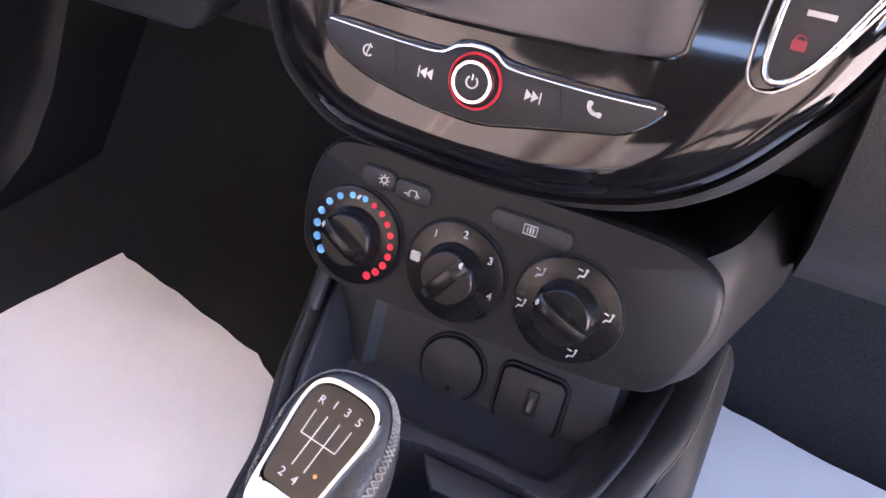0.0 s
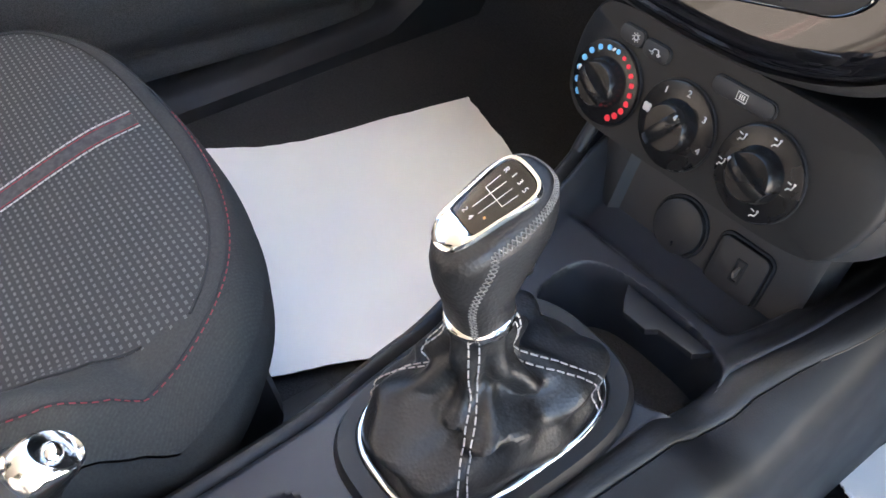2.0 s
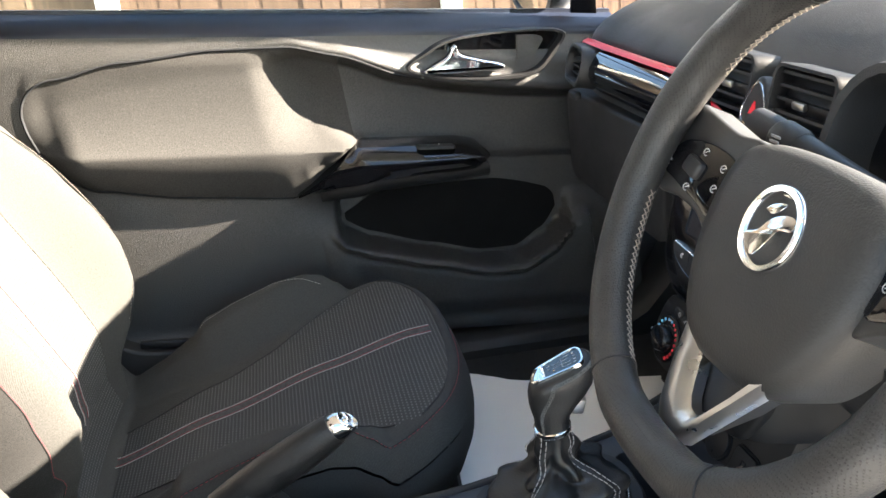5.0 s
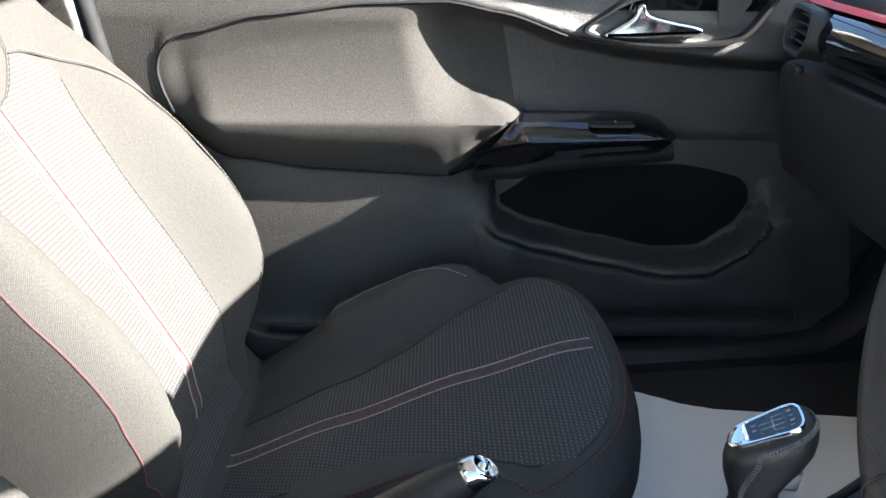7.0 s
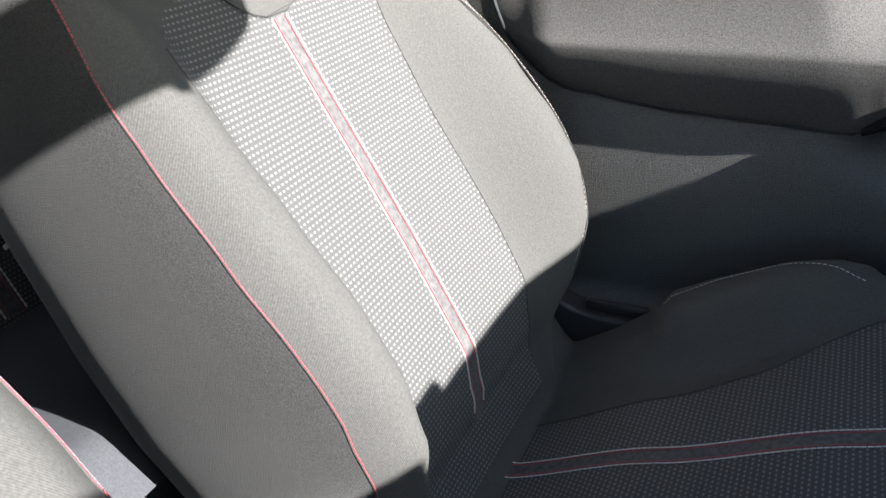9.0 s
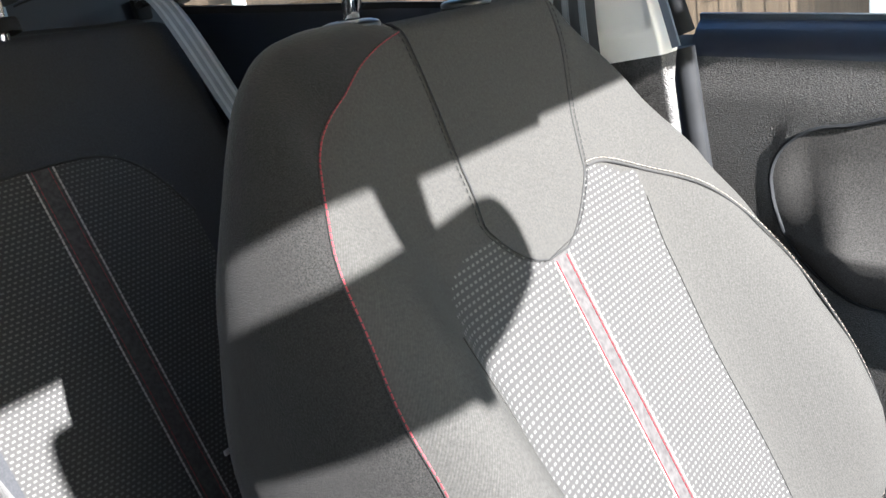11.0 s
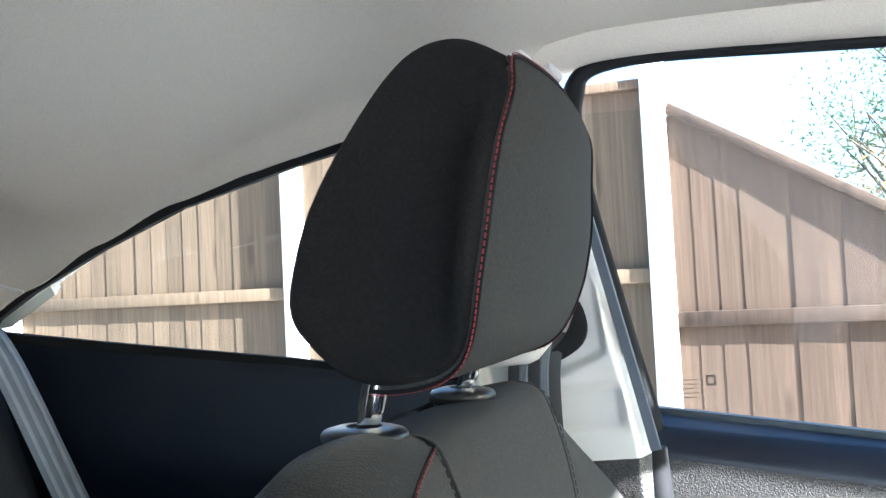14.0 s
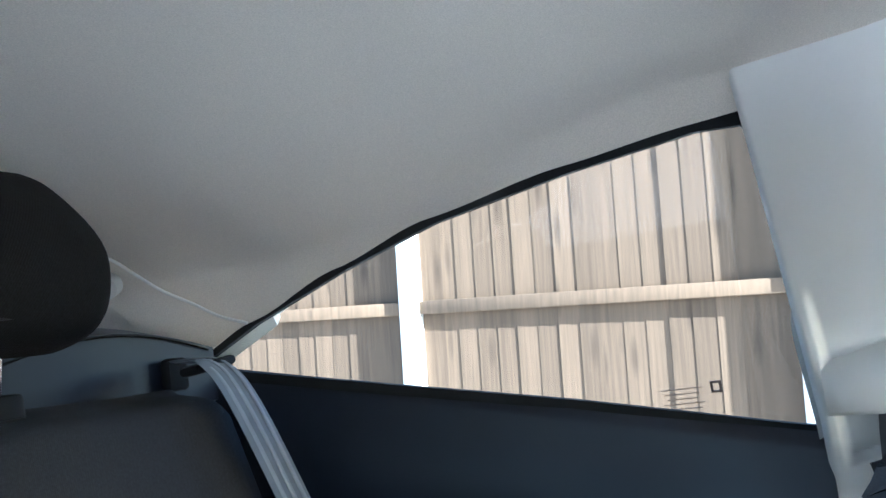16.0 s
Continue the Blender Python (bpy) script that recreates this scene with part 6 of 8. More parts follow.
        cyp = sum(p[1] for p in pts) / len(pts)
        if sym == "rear":
            ry = [tube([STACK @ Vector((cxp + dx, cyp + dy, 0.0030)) for dx, dy in ((-0.0036, -0.0026), (0.0036, -0.0026), (0.0036, 0.0026), (-0.0036, 0.0026))], 0.0004, 4, True)] + [tube([STACK @ Vector((cxp + dx, cyp - 0.0016, 0.0030)), STACK @ Vector((cxp + dx, cyp + 0.0016, 0.0030))], 0.0004, 4) for dx in (-0.0015, 0, 0.0015)]
        elif sym == "sun":
            ry = [arc(cxp + 0.004, cyp, 0.0018, 0, 360, 0.0030, 0.0004)] + [tube([STACK @ Vector((cxp + 0.004 + 0.0026 * math.cos(a), cyp + 0.0026 * math.sin(a), 0.003)), STACK @ Vector((cxp + 0.004 + 0.0034 * math.cos(a), cyp + 0.0034 * math.sin(a), 0.003))], 0.0003, 4) for a in (0, 0.8, 1.6, 2.4, 3.1, 3.9, 4.7, 5.5)]
        else:
            ry = [tube([STACK @ Vector((cxp + dx, cyp + dy, 0.0030)) for dx, dy in ((-0.005, -0.001), (-0.0025, -0.001), (-0.0012, 0.0016), (0.0022, 0.0016), (0.0036, -0.001), (0.005, -0.001))], 0.0004, 4), arc(cxp - 0.0022, cyp - 0.0014, 0.0009, 0, 360, 0.003, 0.0003), arc(cxp + 0.003, cyp - 0.0014, 0.0009, 0, 360, 0.003, 0.0003)]
        part("symbol", join(*ry), PRINT, b, "white printed symbol", 0)


build_dash()
build_stack()


def steering_wheel():
    c = Vector((0.353, -0.081, 0.714))
    tilt = radians(32)
    up = Vector((0, math.sin(tilt), math.cos(tilt)))
    W = frame_of(c, (1, 0, 0), up)  # z towards the driver
    wh = thing("steering_wheel", c, "black leather steering wheel with silver lower spoke", "steering wheel")
    R = 0.169

    def dish(bm, base=0.020, rise=0.020):
        """Bends flat parts so that they rise from the hub to the rim, then sets them in place."""
        for v in bm.verts:
            r = math.hypot(v.co.x, v.co.y)
            v.co.z += base + rise * smooth01((r - 0.07) / 0.085)
        bmesh.ops.transform(bm, matrix=W, verts=bm.verts)
        return bm
    I4 = Matrix.Identity(4)

    def rim(a):
        x, y = R * math.cos(a), R * math.sin(a)
        flat = -0.160
        if y < flat:
            y = flat + (y - flat) * 0.5
        return Vector((x, y, 0.046))
    n = 120
    rings = []
    for i in range(n):
        a = 2 * math.pi * i / n
        d = (rim(a + 0.03) - rim(a - 0.03)).normalized()
        p0 = rim(a)
        out = Vector((d.y, -d.x, 0))
        thumb = 0.003 * (math.exp(-((math.degrees(a) - 160) / 14) ** 2) + math.exp(-((math.degrees(a) - 20) / 14) ** 2))
        rings.append([W @ (p0 + out * (0.0176 + thumb) * math.cos(b) + Vector((0, 0, 0.0162 * math.sin(b)))) for b in [2 * math.pi * j / 18 for j in range(18)]])
    rimp = part("rim", loft(rings, False, True), RIMLEATHER, wh, "worn black leather rim", 60)

    def rim_point(a, b, k=1.0):
        p0, d = rim(a), (rim(a + 0.02) - rim(a)).normalized()
        out = Vector((d.y, -d.x, 0))
        return W @ (p0 + out * 0.0179 * k * math.cos(b) + Vector((0, 0, 0.0165 * k * math.sin(b))))
    for a in (242, 298, 112, 68):
        part("leather_joint", tube([rim_point(radians(a), 2 * math.pi * j / 20) for j in range(20)], 0.0008, 5, True), SEAM, rimp, "black joint in the leather", 60)
    for a0, a1 in ((188, 242), (-62, -8), (114, 160), (20, 66)):
        bits = []
        k = max(6, round(radians(a1 - a0) * R / 0.0060))
        for i in range(k):
            a = radians(a0 + (a1 - a0) * (i + 0.5) / k)
            da = radians((a1 - a0) / k) * 0.55
            for s in (1, -1):
                bits.append(tube([rim_point(a + s * f * da, math.pi + 0.40 + f * 0.20, 1.015) for f in (-1, 0, 1)], 0.00055, 5))
        part("stitching", join(*bits), TANTHREAD, rimp, "worn grey cross stitching", 0)
    # airbag cover
    cov = outline([(-0.074, 0.044), (-0.035, 0.052), (0.035, 0.052), (0.074, 0.044), (0.090, 0.020), (0.087, -0.030), (0.066, -0.076), (0.040, -0.097), (0.0, -0.101), (-0.040, -0.097), (-0.066, -0.076), (-0.087, -0.030), (-0.090, 0.020)], 6)
    rings = []
    for z, k in ((-0.03, 0.90), (0.004, 0.99), (0.018, 1.0), (0.027, 0.965), (0.033, 0.88), (0.036, 0.7), (0.0372, 0.4)):
        rings.append([W @ Vector((a * k, -0.02 + (b + 0.02) * k, z)) for a, b in cov])
    cover = part("airbag_cover", loft(rings), PADPLASTIC, wh, "matt dark grey airbag cover", 60)
    # upper spokes with switch pads
    for s in (-1, 1):
        ou = [(s * a, b) for a, b in ((0.066, 0.044), (0.10, 0.046), (0.140, 0.054), (0.158, 0.054), (0.172, 0.030), (0.172, 0.000), (0.162, -0.018), (0.140, -0.016), (0.108, -0.020), (0.080, -0.032), (0.068, 0.0))]
        if s > 0:
            ou = ou[::-1]
        sp = part("spoke", dish(prism(outline(ou, 5), 0.006, I4, 0.004, 3, -0.022), 0.016, 0.010), RIMPLASTIC, wh, "satin black upper spoke", 50)
        pd = [(s * a, b) for a, b in ((0.083, 0.024), (0.112, 0.031), (0.143, 0.028), (0.160, 0.016), (0.171, 0.001), (0.140, -0.006), (0.110, -0.013), (0.089, -0.018), (0.083, 0.0))]
        if s > 0:
            pd = pd[::-1]
        pad = part("switch_pad", dish(prism(outline(pd, 5), 0.0085, I4, 0.002, 2), 0.016, 0.010), GLOSS, sp, "gloss black switch pad", 40)
        rk = box((0, 0, 0), (0.019, 0.0145, 0.010), 0.003, Matrix.Rotation(radians(s * 14), 3, "Z"))
        bmesh.ops.translate(rk, verts=rk.verts, vec=(s * 0.124, 0.010, 0.008))
        part("rocker", dish(rk, 0.016, 0.010), PLASTIC, pad, "black rocker switch", 40)
        for x, y in ((0.157, 0.006), (0.118, 0.024), (0.123, -0.006), (0.094, 0.018), (0.095, 0.002)):
            t = Matrix.Translation((s * x, y, 0.0088))
            bits = []
            bits.append(tube([t @ Vector((0.0030 * math.cos(q), 0.0027 * math.sin(q), 0)) for q in span(0.3, 5.2, 9)], 0.0005, 4))
            bits.append(tube([t @ Vector((-0.001, -0.0005, 0)), t @ Vector((0.002, 0.0014, 0))], 0.0005, 4))
            part("symbol", dish(join(*bits), 0.016, 0.010), PRINT, pad, "white printed symbol", 0)
    # silver lower spoke: a V with an opening
    o = [(-0.054, -0.080), (-0.046, -0.118), (-0.038, -0.145), (-0.028, -0.158), (-0.008, -0.163), (0.004, -0.156), (0.034, -0.112), (0.059, -0.076)]
    h = [(-0.026, -0.086), (-0.017, -0.110), (-0.010, -0.126), (-0.004, -0.132), (0.004, -0.134), (0.010, -0.130), (0.028, -0.104), (0.047, -0.070)]
    prof = [[(p, -0.006) for p in o], [(p, 0.004) for p in o], [((0.75 * p[0] + 0.25 * q[0], 0.75 * p[1] + 0.25 * q[1]), 0.008) for p, q in zip(o, h)], [((0.3 * p[0] + 0.7 * q[0], 0.3 * p[1] + 0.7 * q[1]), 0.008) for p, q in zip(o, h)], [(q, 0.003) for q in h], [(q, -0.006) for q in h]]
    cols = [[Vector((r[i][0][0], r[i][0][1], r[i][1])) for r in prof] for i in range(len(o))]
    part("lower_spoke", dish(loft(cols), 0.021, 0.003), SATIN, wh, "satin silver lower spoke", 50)
    part("spoke_back", dish(prism([(0.055, -0.07), (-0.042, -0.08), (-0.032, -0.122), (-0.018, -0.148), (-0.004, -0.148), (0.028, -0.112)], -0.004, I4, 0, 2, -0.02), 0.018, 0.002), PLASTIC, wh, "black spoke backing", 30)
    # round badge: chrome ring and a plain curved wing shape
    b = W @ Matrix.Translation((0, 0.0, 0.036))
    n = 40
    badge = part("badge", ring_plate([(0.0295 * math.cos(2 * math.pi * i / n), 0.0295 * math.sin(2 * math.pi * i / n)) for i in range(n)], [(0.0235 * math.cos(2 * math.pi * i / n), 0.0235 * math.sin(2 * math.pi * i / n)) for i in range(n)], 0.004, b, 0.0015, -0.006), CHROME, cover, "round chrome badge", 50)
    part("badge_back", disc(0.0240, 0.0005, b, 0, 32, -0.006), GLOSS, badge, "dark badge ground", 0)
    part("badge_shape", prism(outline([(-0.021, -0.010), (-0.010, -0.004), (-0.002, 0.006), (0.010, 0.012), (0.020, 0.012), (0.021, 0.004), (0.010, 0.001), (0.004, -0.008), (-0.004, -0.020), (-0.014, -0.018)], 4), 0.0038, b, 0.0012, 2), CHROME, badge, "plain curved chrome shape", 40)
    part("badge_shape", prism(outline([(-0.012, 0.010), (-0.004, 0.016), (0.006, 0.018), (-0.002, 0.009)], 4), 0.0034, b, 0.001, 2), CHROME, badge, "plain chrome shape", 40)
    # column shroud behind the wheel
    rings = []
    for f in span(0, 1, 8):
        y = -0.085 + 0.17 * f
        w, hh = 0.078 + 0.02 * f, 0.062 + 0.01 * f
        cz = 0.655 - 0.05 * f
        rings.append([Vector((0.353 + w * math.cos(2 * math.pi * j / 20), y - 0.02 * math.sin(2 * math.pi * j / 20), cz + hh * math.sin(2 * math.pi * j / 20))) for j in range(20)])
    part("column_shroud", loft(rings), SOFTPLASTIC, wh, "black steering column shroud", 50)


def stalk():
    s = thing("indicator_stalk", (0.30, -0.04, 0.73), "black control stalk behind the steering wheel", "stalk")
    a, b = Vector((0.335, -0.015, 0.722)), Vector((0.186, -0.025, 0.748))
    pts = [a.lerp(b, f) for f in span(0, 1, 10)]
    part("arm", tube(pts, [0.010, 0.010, 0.010, 0.0105, 0.011, 0.0115, 0.012, 0.0125, 0.013, 0.0133, 0.0125], 16), PLASTIC, s, "black plastic lever", 50)
    part("twist_ring", tube([a.lerp(b, f) for f in (0.62, 0.64, 0.78, 0.80)], [0.0125, 0.0142, 0.0146, 0.013], 20), PLASTIC, s, "ribbed twist ring", 40)
    d = (b - a).normalized()
    m = frame_of(a.lerp(b, 0.71) + Vector((0, -0.0142, 0.004)), d * -1, (0, 0.3, 1))
    part("marks", join(*[box(m @ Vector((0.0, 0.004 - 0.004 * i, 0)), (0.012, 0.001, 0.002)) for i in range(3)]), PRINT, s, "white marks", 0)


steering_wheel()
stalk()

# ---- centre console, levers, mats ----
def con_left(y):
    return interp(y, [(-0.62, -0.085), (-0.46, -0.062), (-0.30, -0.060), (-0.20, -0.070), (-0.10, -0.092), (-0.02, -0.115), (0.06, -0.133)])


def con_right(y):
    return interp(y, [(-0.62, 0.105), (-0.46, 0.100), (-0.30, 0.096), (-0.18, 0.093), (-0.12, 0.094), (-0.07, 0.100), (0.016, 0.121), (0.06, 0.127), (0.13, 0.131)])


def well(x, y, cx, cy, hx, hy, p, soft):
    """1 inside a rounded opening, 0 outside, with a short flank."""
    r = (abs((x - cx) / hx) ** p + abs((y - cy) / hy) ** p) ** (1 / p)
    return smooth01((1 - r) * min(hx, hy) / soft + 0.5)


def con_top(x, y):
    z = 0.288 - 0.02 * (y + 0.27)
    l, r = con_left(y), con_right(y)
    rim = 0.024 * smooth01((y + 0.10) / 0.13)
    z += rim * (smooth01((x - r + 0.026) / 0.024) + smooth01((l + 0.03 - x) / 0.02))
    z -= 0.006 * max(0.0, (x - r + 0.006) / 0.006) ** 2 + 0.018 * max(0.0, (l + 0.014 - x) / 0.014) ** 2
    z -= 0.095 * well(x, y, 0.028, -0.080, 0.068, 0.036, 3.0, 0.006)
    z -= 0.016 * smooth01((y + 0.034) / 0.016) * smooth01((x - l - 0.020) / 0.012) * smooth01((r - 0.030 - x) / 0.014)
    z -= 0.085 * well(x, y, 0.030, -0.415, 0.052, 0.085, 5.0, 0.008)
    return z


def build_console():
    con = thing("centre_console", (0.02, -0.25, 0.15), "black plastic centre console with cup holders and tray", "console")
    ys = sorted(set(span(-0.62, -0.13, 140) + span(-0.13, -0.03, 76) + span(-0.03, 0.14, 60)))
    fs = span(0, 1, 140)
    g = sheet(lambda f, y: (con_left(y) + f * (con_right(y) - con_left(y)), y, con_top(con_left(y) + f * (con_right(y) - con_left(y)), y)), fs, ys)
    body = part("console_top", thicken(g["all"], 0.004, (0, 0, 1)), CONSOLE, con, "satin black console top with wells", 50)
    # dark disc above the well's floor: the depth's shade put into colour
    part("cup_shade", disc(1.0, 0.1965, Matrix.Translation((0.028, -0.080, 0)) @ Matrix.Diagonal((0.060, 0.030, 1, 1)), 0, 32, 0.1935), RUBBER, body, "dark disc standing in for the shade in the cup holder", 50)
    for s, nm in ((1, con_right), (-1, con_left)):
        rings, seam = [], []
        for y in span(-0.62, 0.112 if s > 0 else 0.075, 48):
            x = nm(y if s > 0 else min(y, 0.06))
            zt = con_top(x - s * 0.008, min(y, 0.12)) + 0.06 * max(0, y - 0.03)
            zt = max(zt, 0.276)
            wd = min(0.052 * smooth01((y + 0.42) / 0.25) + 0.010, 0.157 - x) if s > 0 else 0.014
            k = interp(y, [(-0.2, 0.22), (-0.114, 0.28), (-0.02, 0.40), (0.032, 0.64), (0.12, 0.66)])
            sec = [(-0.006, -0.004), (-0.002, 0.001), (0.2 * k * wd, 0.003), (0.6 * k * wd, 0.003), ((k - 0.02) * wd, 0.0), (k * wd, -0.0025), ((k + 0.02) * wd, -0.001), (0.80 * wd, -0.007), (0.93 * wd, -0.020), (wd, -0.045), (wd + 0.002, 0.10 - zt), (-0.012, 0.10 - zt), (-0.012, -0.02)]
            rings.append([Vector((x + s * a, y, zt + b)) for a, b in sec])
            seam.append(Vector((x + s * (k + 0.005) * wd, y, zt - 0.001)))
        part("console_side", loft(rings), PLASTIC, body, "grained black console side with a joint", 60)
        # highlight along the joint, put in as a thin pale cord
        if s > 0:
            part("edge_line", tube([p for p in seam if p.y > -0.02], 0.00045, 5), GREYPRINT, body, "fine pale line painted as a highlight along the joint", 60)
    # tab between the cup holders
    tab = [(-0.004, -0.046), (0.078, -0.046), (0.070, -0.058), (0.040, -0.060), (0.034, -0.067), (0.012, -0.067), (0.004, -0.058)]
    part("cup_holder_tab", prism(tab[::-1], 0.281, Matrix.Identity(4), 0.0015, 2, 0.275), PLASTIC, body, "black divider tab", 30)
    # wall with the two sockets
    SOCK = frame_of((0.012, 0.022, 0.280), (1, 0, 0), (0, 0.50, 0.866))
    rings = [[SOCK @ Vector((x, y, z)) for x, z in ((-0.125, 0.0), (-0.095, 0.006), (-0.088, 0.0), (0.074, 0.0), (0.081, -0.003), (0.085, -0.014), (0.085, -0.03), (-0.125, -0.03))] for y in span(-0.045, 0.09, 6)]
    wall = part("socket_wall", loft(rings), PLASTIC, con, "black wall below the heater panel", 40)
    c = SOCK @ Matrix.Translation((-0.030, 0.003, 0.0))
    cap = part("socket_cap", disc(0.0225, 0.0055, c, 0.0022, 36, -0.002), PLASTIC, wall, "round black socket cap", 40)
    part("groove", tube([c @ Vector((0.0242 * math.cos(i * math.pi / 18), 0.0242 * math.sin(i * math.pi / 18), 0.0008)) for i in range(36)], 0.0014, 6, True), RUBBER, cap, "", 60)
    part("mark", box(c @ Vector((0.002, -0.0135, 0.0042)), (0.0016, 0.006, 0.004), 0.0004), RUBBER, cap, "small slot", 0)
    c = SOCK @ Matrix.Translation((0.028, 0.002, 0.0))
    usb = part("usb_socket", prism(rounded(0.044, 0.040, 0.007), 0.005, c, 0.0015, 2, -0.002), PLASTIC, wall, "square black socket cover", 40)
    part("groove", tube([c @ Vector((a, b, 0.001)) for a, b in rounded(0.048, 0.044, 0.009)], 0.0015, 6, True), RUBBER, usb, "", 60)
    part("port", ring_plate(rounded(0.009, 0.019, 0.001, 3), rounded(0.0055, 0.0155, 0.0008, 3), 0.0062, c @ Matrix.Translation((0.002, 0, 0)), 0.0004, 0.003), RUBBER, usb, "", 40)
    part("port_tongue", box(c @ Vector((0.002, 0, 0.0055)), (0.002, 0.010, 0.006)), GREYPRINT, usb, "grey contact", 0)
    # edge line on the left of the head
    part("edge_bar", tube(spline([(-0.122, 0.045, 0.335), (-0.124, 0.012, 0.300), (-0.112, -0.022, 0.268), (-0.104, -0.05, 0.25)], 6), 0.006, 8), PLASTIC, con, "black console edge", 60)
    return con


RING_C = Vector((0.014, -0.198, 0.2895))


def ring_outline(k=1.0):
    out = []
    for i in range(88):
        c, d = math.cos(2 * math.pi * i / 88), math.sin(2 * math.pi * i / 88)
        x, y = 0.0565 * math.copysign(abs(c) ** 0.66, c), 0.0785 * math.copysign(abs(d) ** 0.66, d)
        out.append((k * (0.003 + x * (1 + 0.05 * y / 0.078)), k * (y - 0.002)))
    return out


def build_gear_lever():
    gl = thing("gear_lever", RING_C, "leather gear lever with chrome ring and stitched gaiter", "gear lever")
    m = Matrix.Translation(RING_C)
    o = ring_outline()
    bez = part("bezel", ring_plate(ring_outline(1.27), ring_outline(1.02), 0.007, m, 0.006, -0.008), PLASTIC, gl, "matt black gaiter bezel", 50)
    part("chrome_ring", tube([m @ Vector((a, b, 0.0065)) for a, b in ring_outline(1.03)], 0.0027, 8, True), CHROME, gl, "chrome ring", 60)
    # gaiter
    n = len(o)
    top_c = Vector((0.021, -0.194, 0.394))
    levels = 26
    rings = []
    for i in range(levels + 1):
        f = i / levels
        rise = f ** 1.25
        r = []
        for j, (a, b) in enumerate(o):
            ang = math.atan2(b, a)
            k = interp(f, [(0, 1.0), (0.12, 0.99), (0.28, 0.93), (0.42, 0.80), (0.56, 0.58), (0.70, 0.43), (1.0, 0.34)])
            fold = math.sin(math.pi * f) * (0.0065 * math.sin(5 * ang + 9 * f) + 0.0035 * math.sin(9 * ang - 13 * f + 1.0) + 0.005 * math.sin(3 * ang + 19 * f))
            rim = RING_C + Vector((a, b, 0)) * 1.0
            rad = Vector((math.cos(ang), math.sin(ang), 0))
            base = Vector((a, b, 0))
            rt = 0.0195
            shape = base * (k - 0.34) / 0.66 + rad * rt * (1 - (k - 0.34) / 0.66)
            c = RING_C.lerp(top_c, f)
            z = RING_C.z + (top_c.z - RING_C.z) * (0.62 * f + 0.38 * f ** 2.2) + 0.012 * math.sin(math.pi * min(1, f * 1.6)) * (1 if f < 0.625 else 0) + 0.004 * math.sin(4 * ang + 3) * math.sin(math.pi * f)
            r.append(Vector((c.x, c.y, 0)) + shape + rad * fold + Vector((0, 0, z)))
        rings.append(r)
    gaiter = part("gaiter", loft(rings, False), LEATHER, gl, "folded black leather gaiter", 70)
    for ang in (-47, 47, 133, -133):
        js = min(range(n), key=lambda j: abs((math.degrees(math.atan2(o[j][1], o[j][0])) - ang + 180) % 360 - 180))
        for d in (-1, 1):
            path = []
            for i in range(levels + 1):
                p, q = rings[i][js], rings[i][(js + d) % n]
                dirn = (q - p)
                cc = RING_C.lerp(top_c, i / levels)
                outw = (p - Vector((cc.x, cc.y, p.z))).normalized()
                path.append(p + dirn.normalized() * 0.0032 + outw * 0.0012 + Vector((0, 0, 0.0008)))
            part("stitching", stitches(path, 0.0005, 0.0050, 0.0018), WHITETHREAD, gaiter, "pale double stitching", 0)
    # collar
    rr = [(0.0195, 0.391), (0.0212, 0.393), (0.0214, 0.3985), (0.0195, 0.400)]
    part("collar", loft([[Vector((0.021 + a * math.cos(2 * math.pi * j / 32), -0.1935 + a * math.sin(2 * math.pi * j / 32), z + 0.10 * 0.2 * a * math.sin(2 * math.pi * j / 32))) for j in range(32)] for a, z in rr]), CHROME, gl, "chrome collar", 40)
    # knob
    prof = [(0.397, -0.1870, 0.0192, 0.0190, 0.0), (0.404, -0.1865, 0.0190, 0.0190, 0.02), (0.412, -0.1855, 0.0193, 0.0200, 0.05), (0.420, -0.1815, 0.0208, 0.0250, 0.10), (0.428, -0.1755, 0.0218, 0.0318, 0.16), (0.437, -0.1710, 0.0236, 0.0368, 0.22), (0.446, -0.1690, 0.0248, 0.0385, 0.28), (0.454, -0.1685, 0.0250, 0.0385, 0.32), (0.4605, -0.1685, 0.0238, 0.0368, 0.34), (0.4645, -0.1685, 0.0208, 0.0335, 0.35), (0.4660, -0.1685, 0.0172, 0.0290, 0.35)]
    rings = []
    N = 48
    BACK = 0.0065
    for z, cy, rx, ry, t in prof:
        cx = 0.021 - 0.005 * smooth01((z - 0.40) / 0.05)
        r = []
        for j in range(N):
            a = 2 * math.pi * j / N
            ca, sa = math.cos(a), math.sin(a)
            e = 2 / 2.5
            x = rx * math.copysign(abs(ca) ** e, ca)
            y = ry * math.copysign(abs(sa) ** e, sa)
            x *= 1 + 0.10 * (y / 0.038) * smooth01((z - 0.42) / 0.03)
            r.append(Vector((cx + x, cy + y - BACK, z + t * y)))
        rings.append(r)
    knob = part("knob", loft(rings), LEATHER, gl, "smooth black leather knob", 60)
    P = frame_of((0.0145, -0.1665 - BACK, 0.4664), (1, 0, 0), (0, 1, 0.36)) @ Matrix.Rotation(radians(-8), 4, "Z") @ Matrix.Diagonal((1.04, 1.08, 1, 1))
    out = outline([(-0.0125, -0.026), (-0.005, -0.0335), (0.005, -0.0335), (0.0125, -0.026), (0.0152, -0.005), (0.0168, 0.016), (0.0120, 0.0245), (0.0, 0.0262), (-0.0120, 0.0245), (-0.0168, 0.016), (-0.0152, -0.005)], 6)
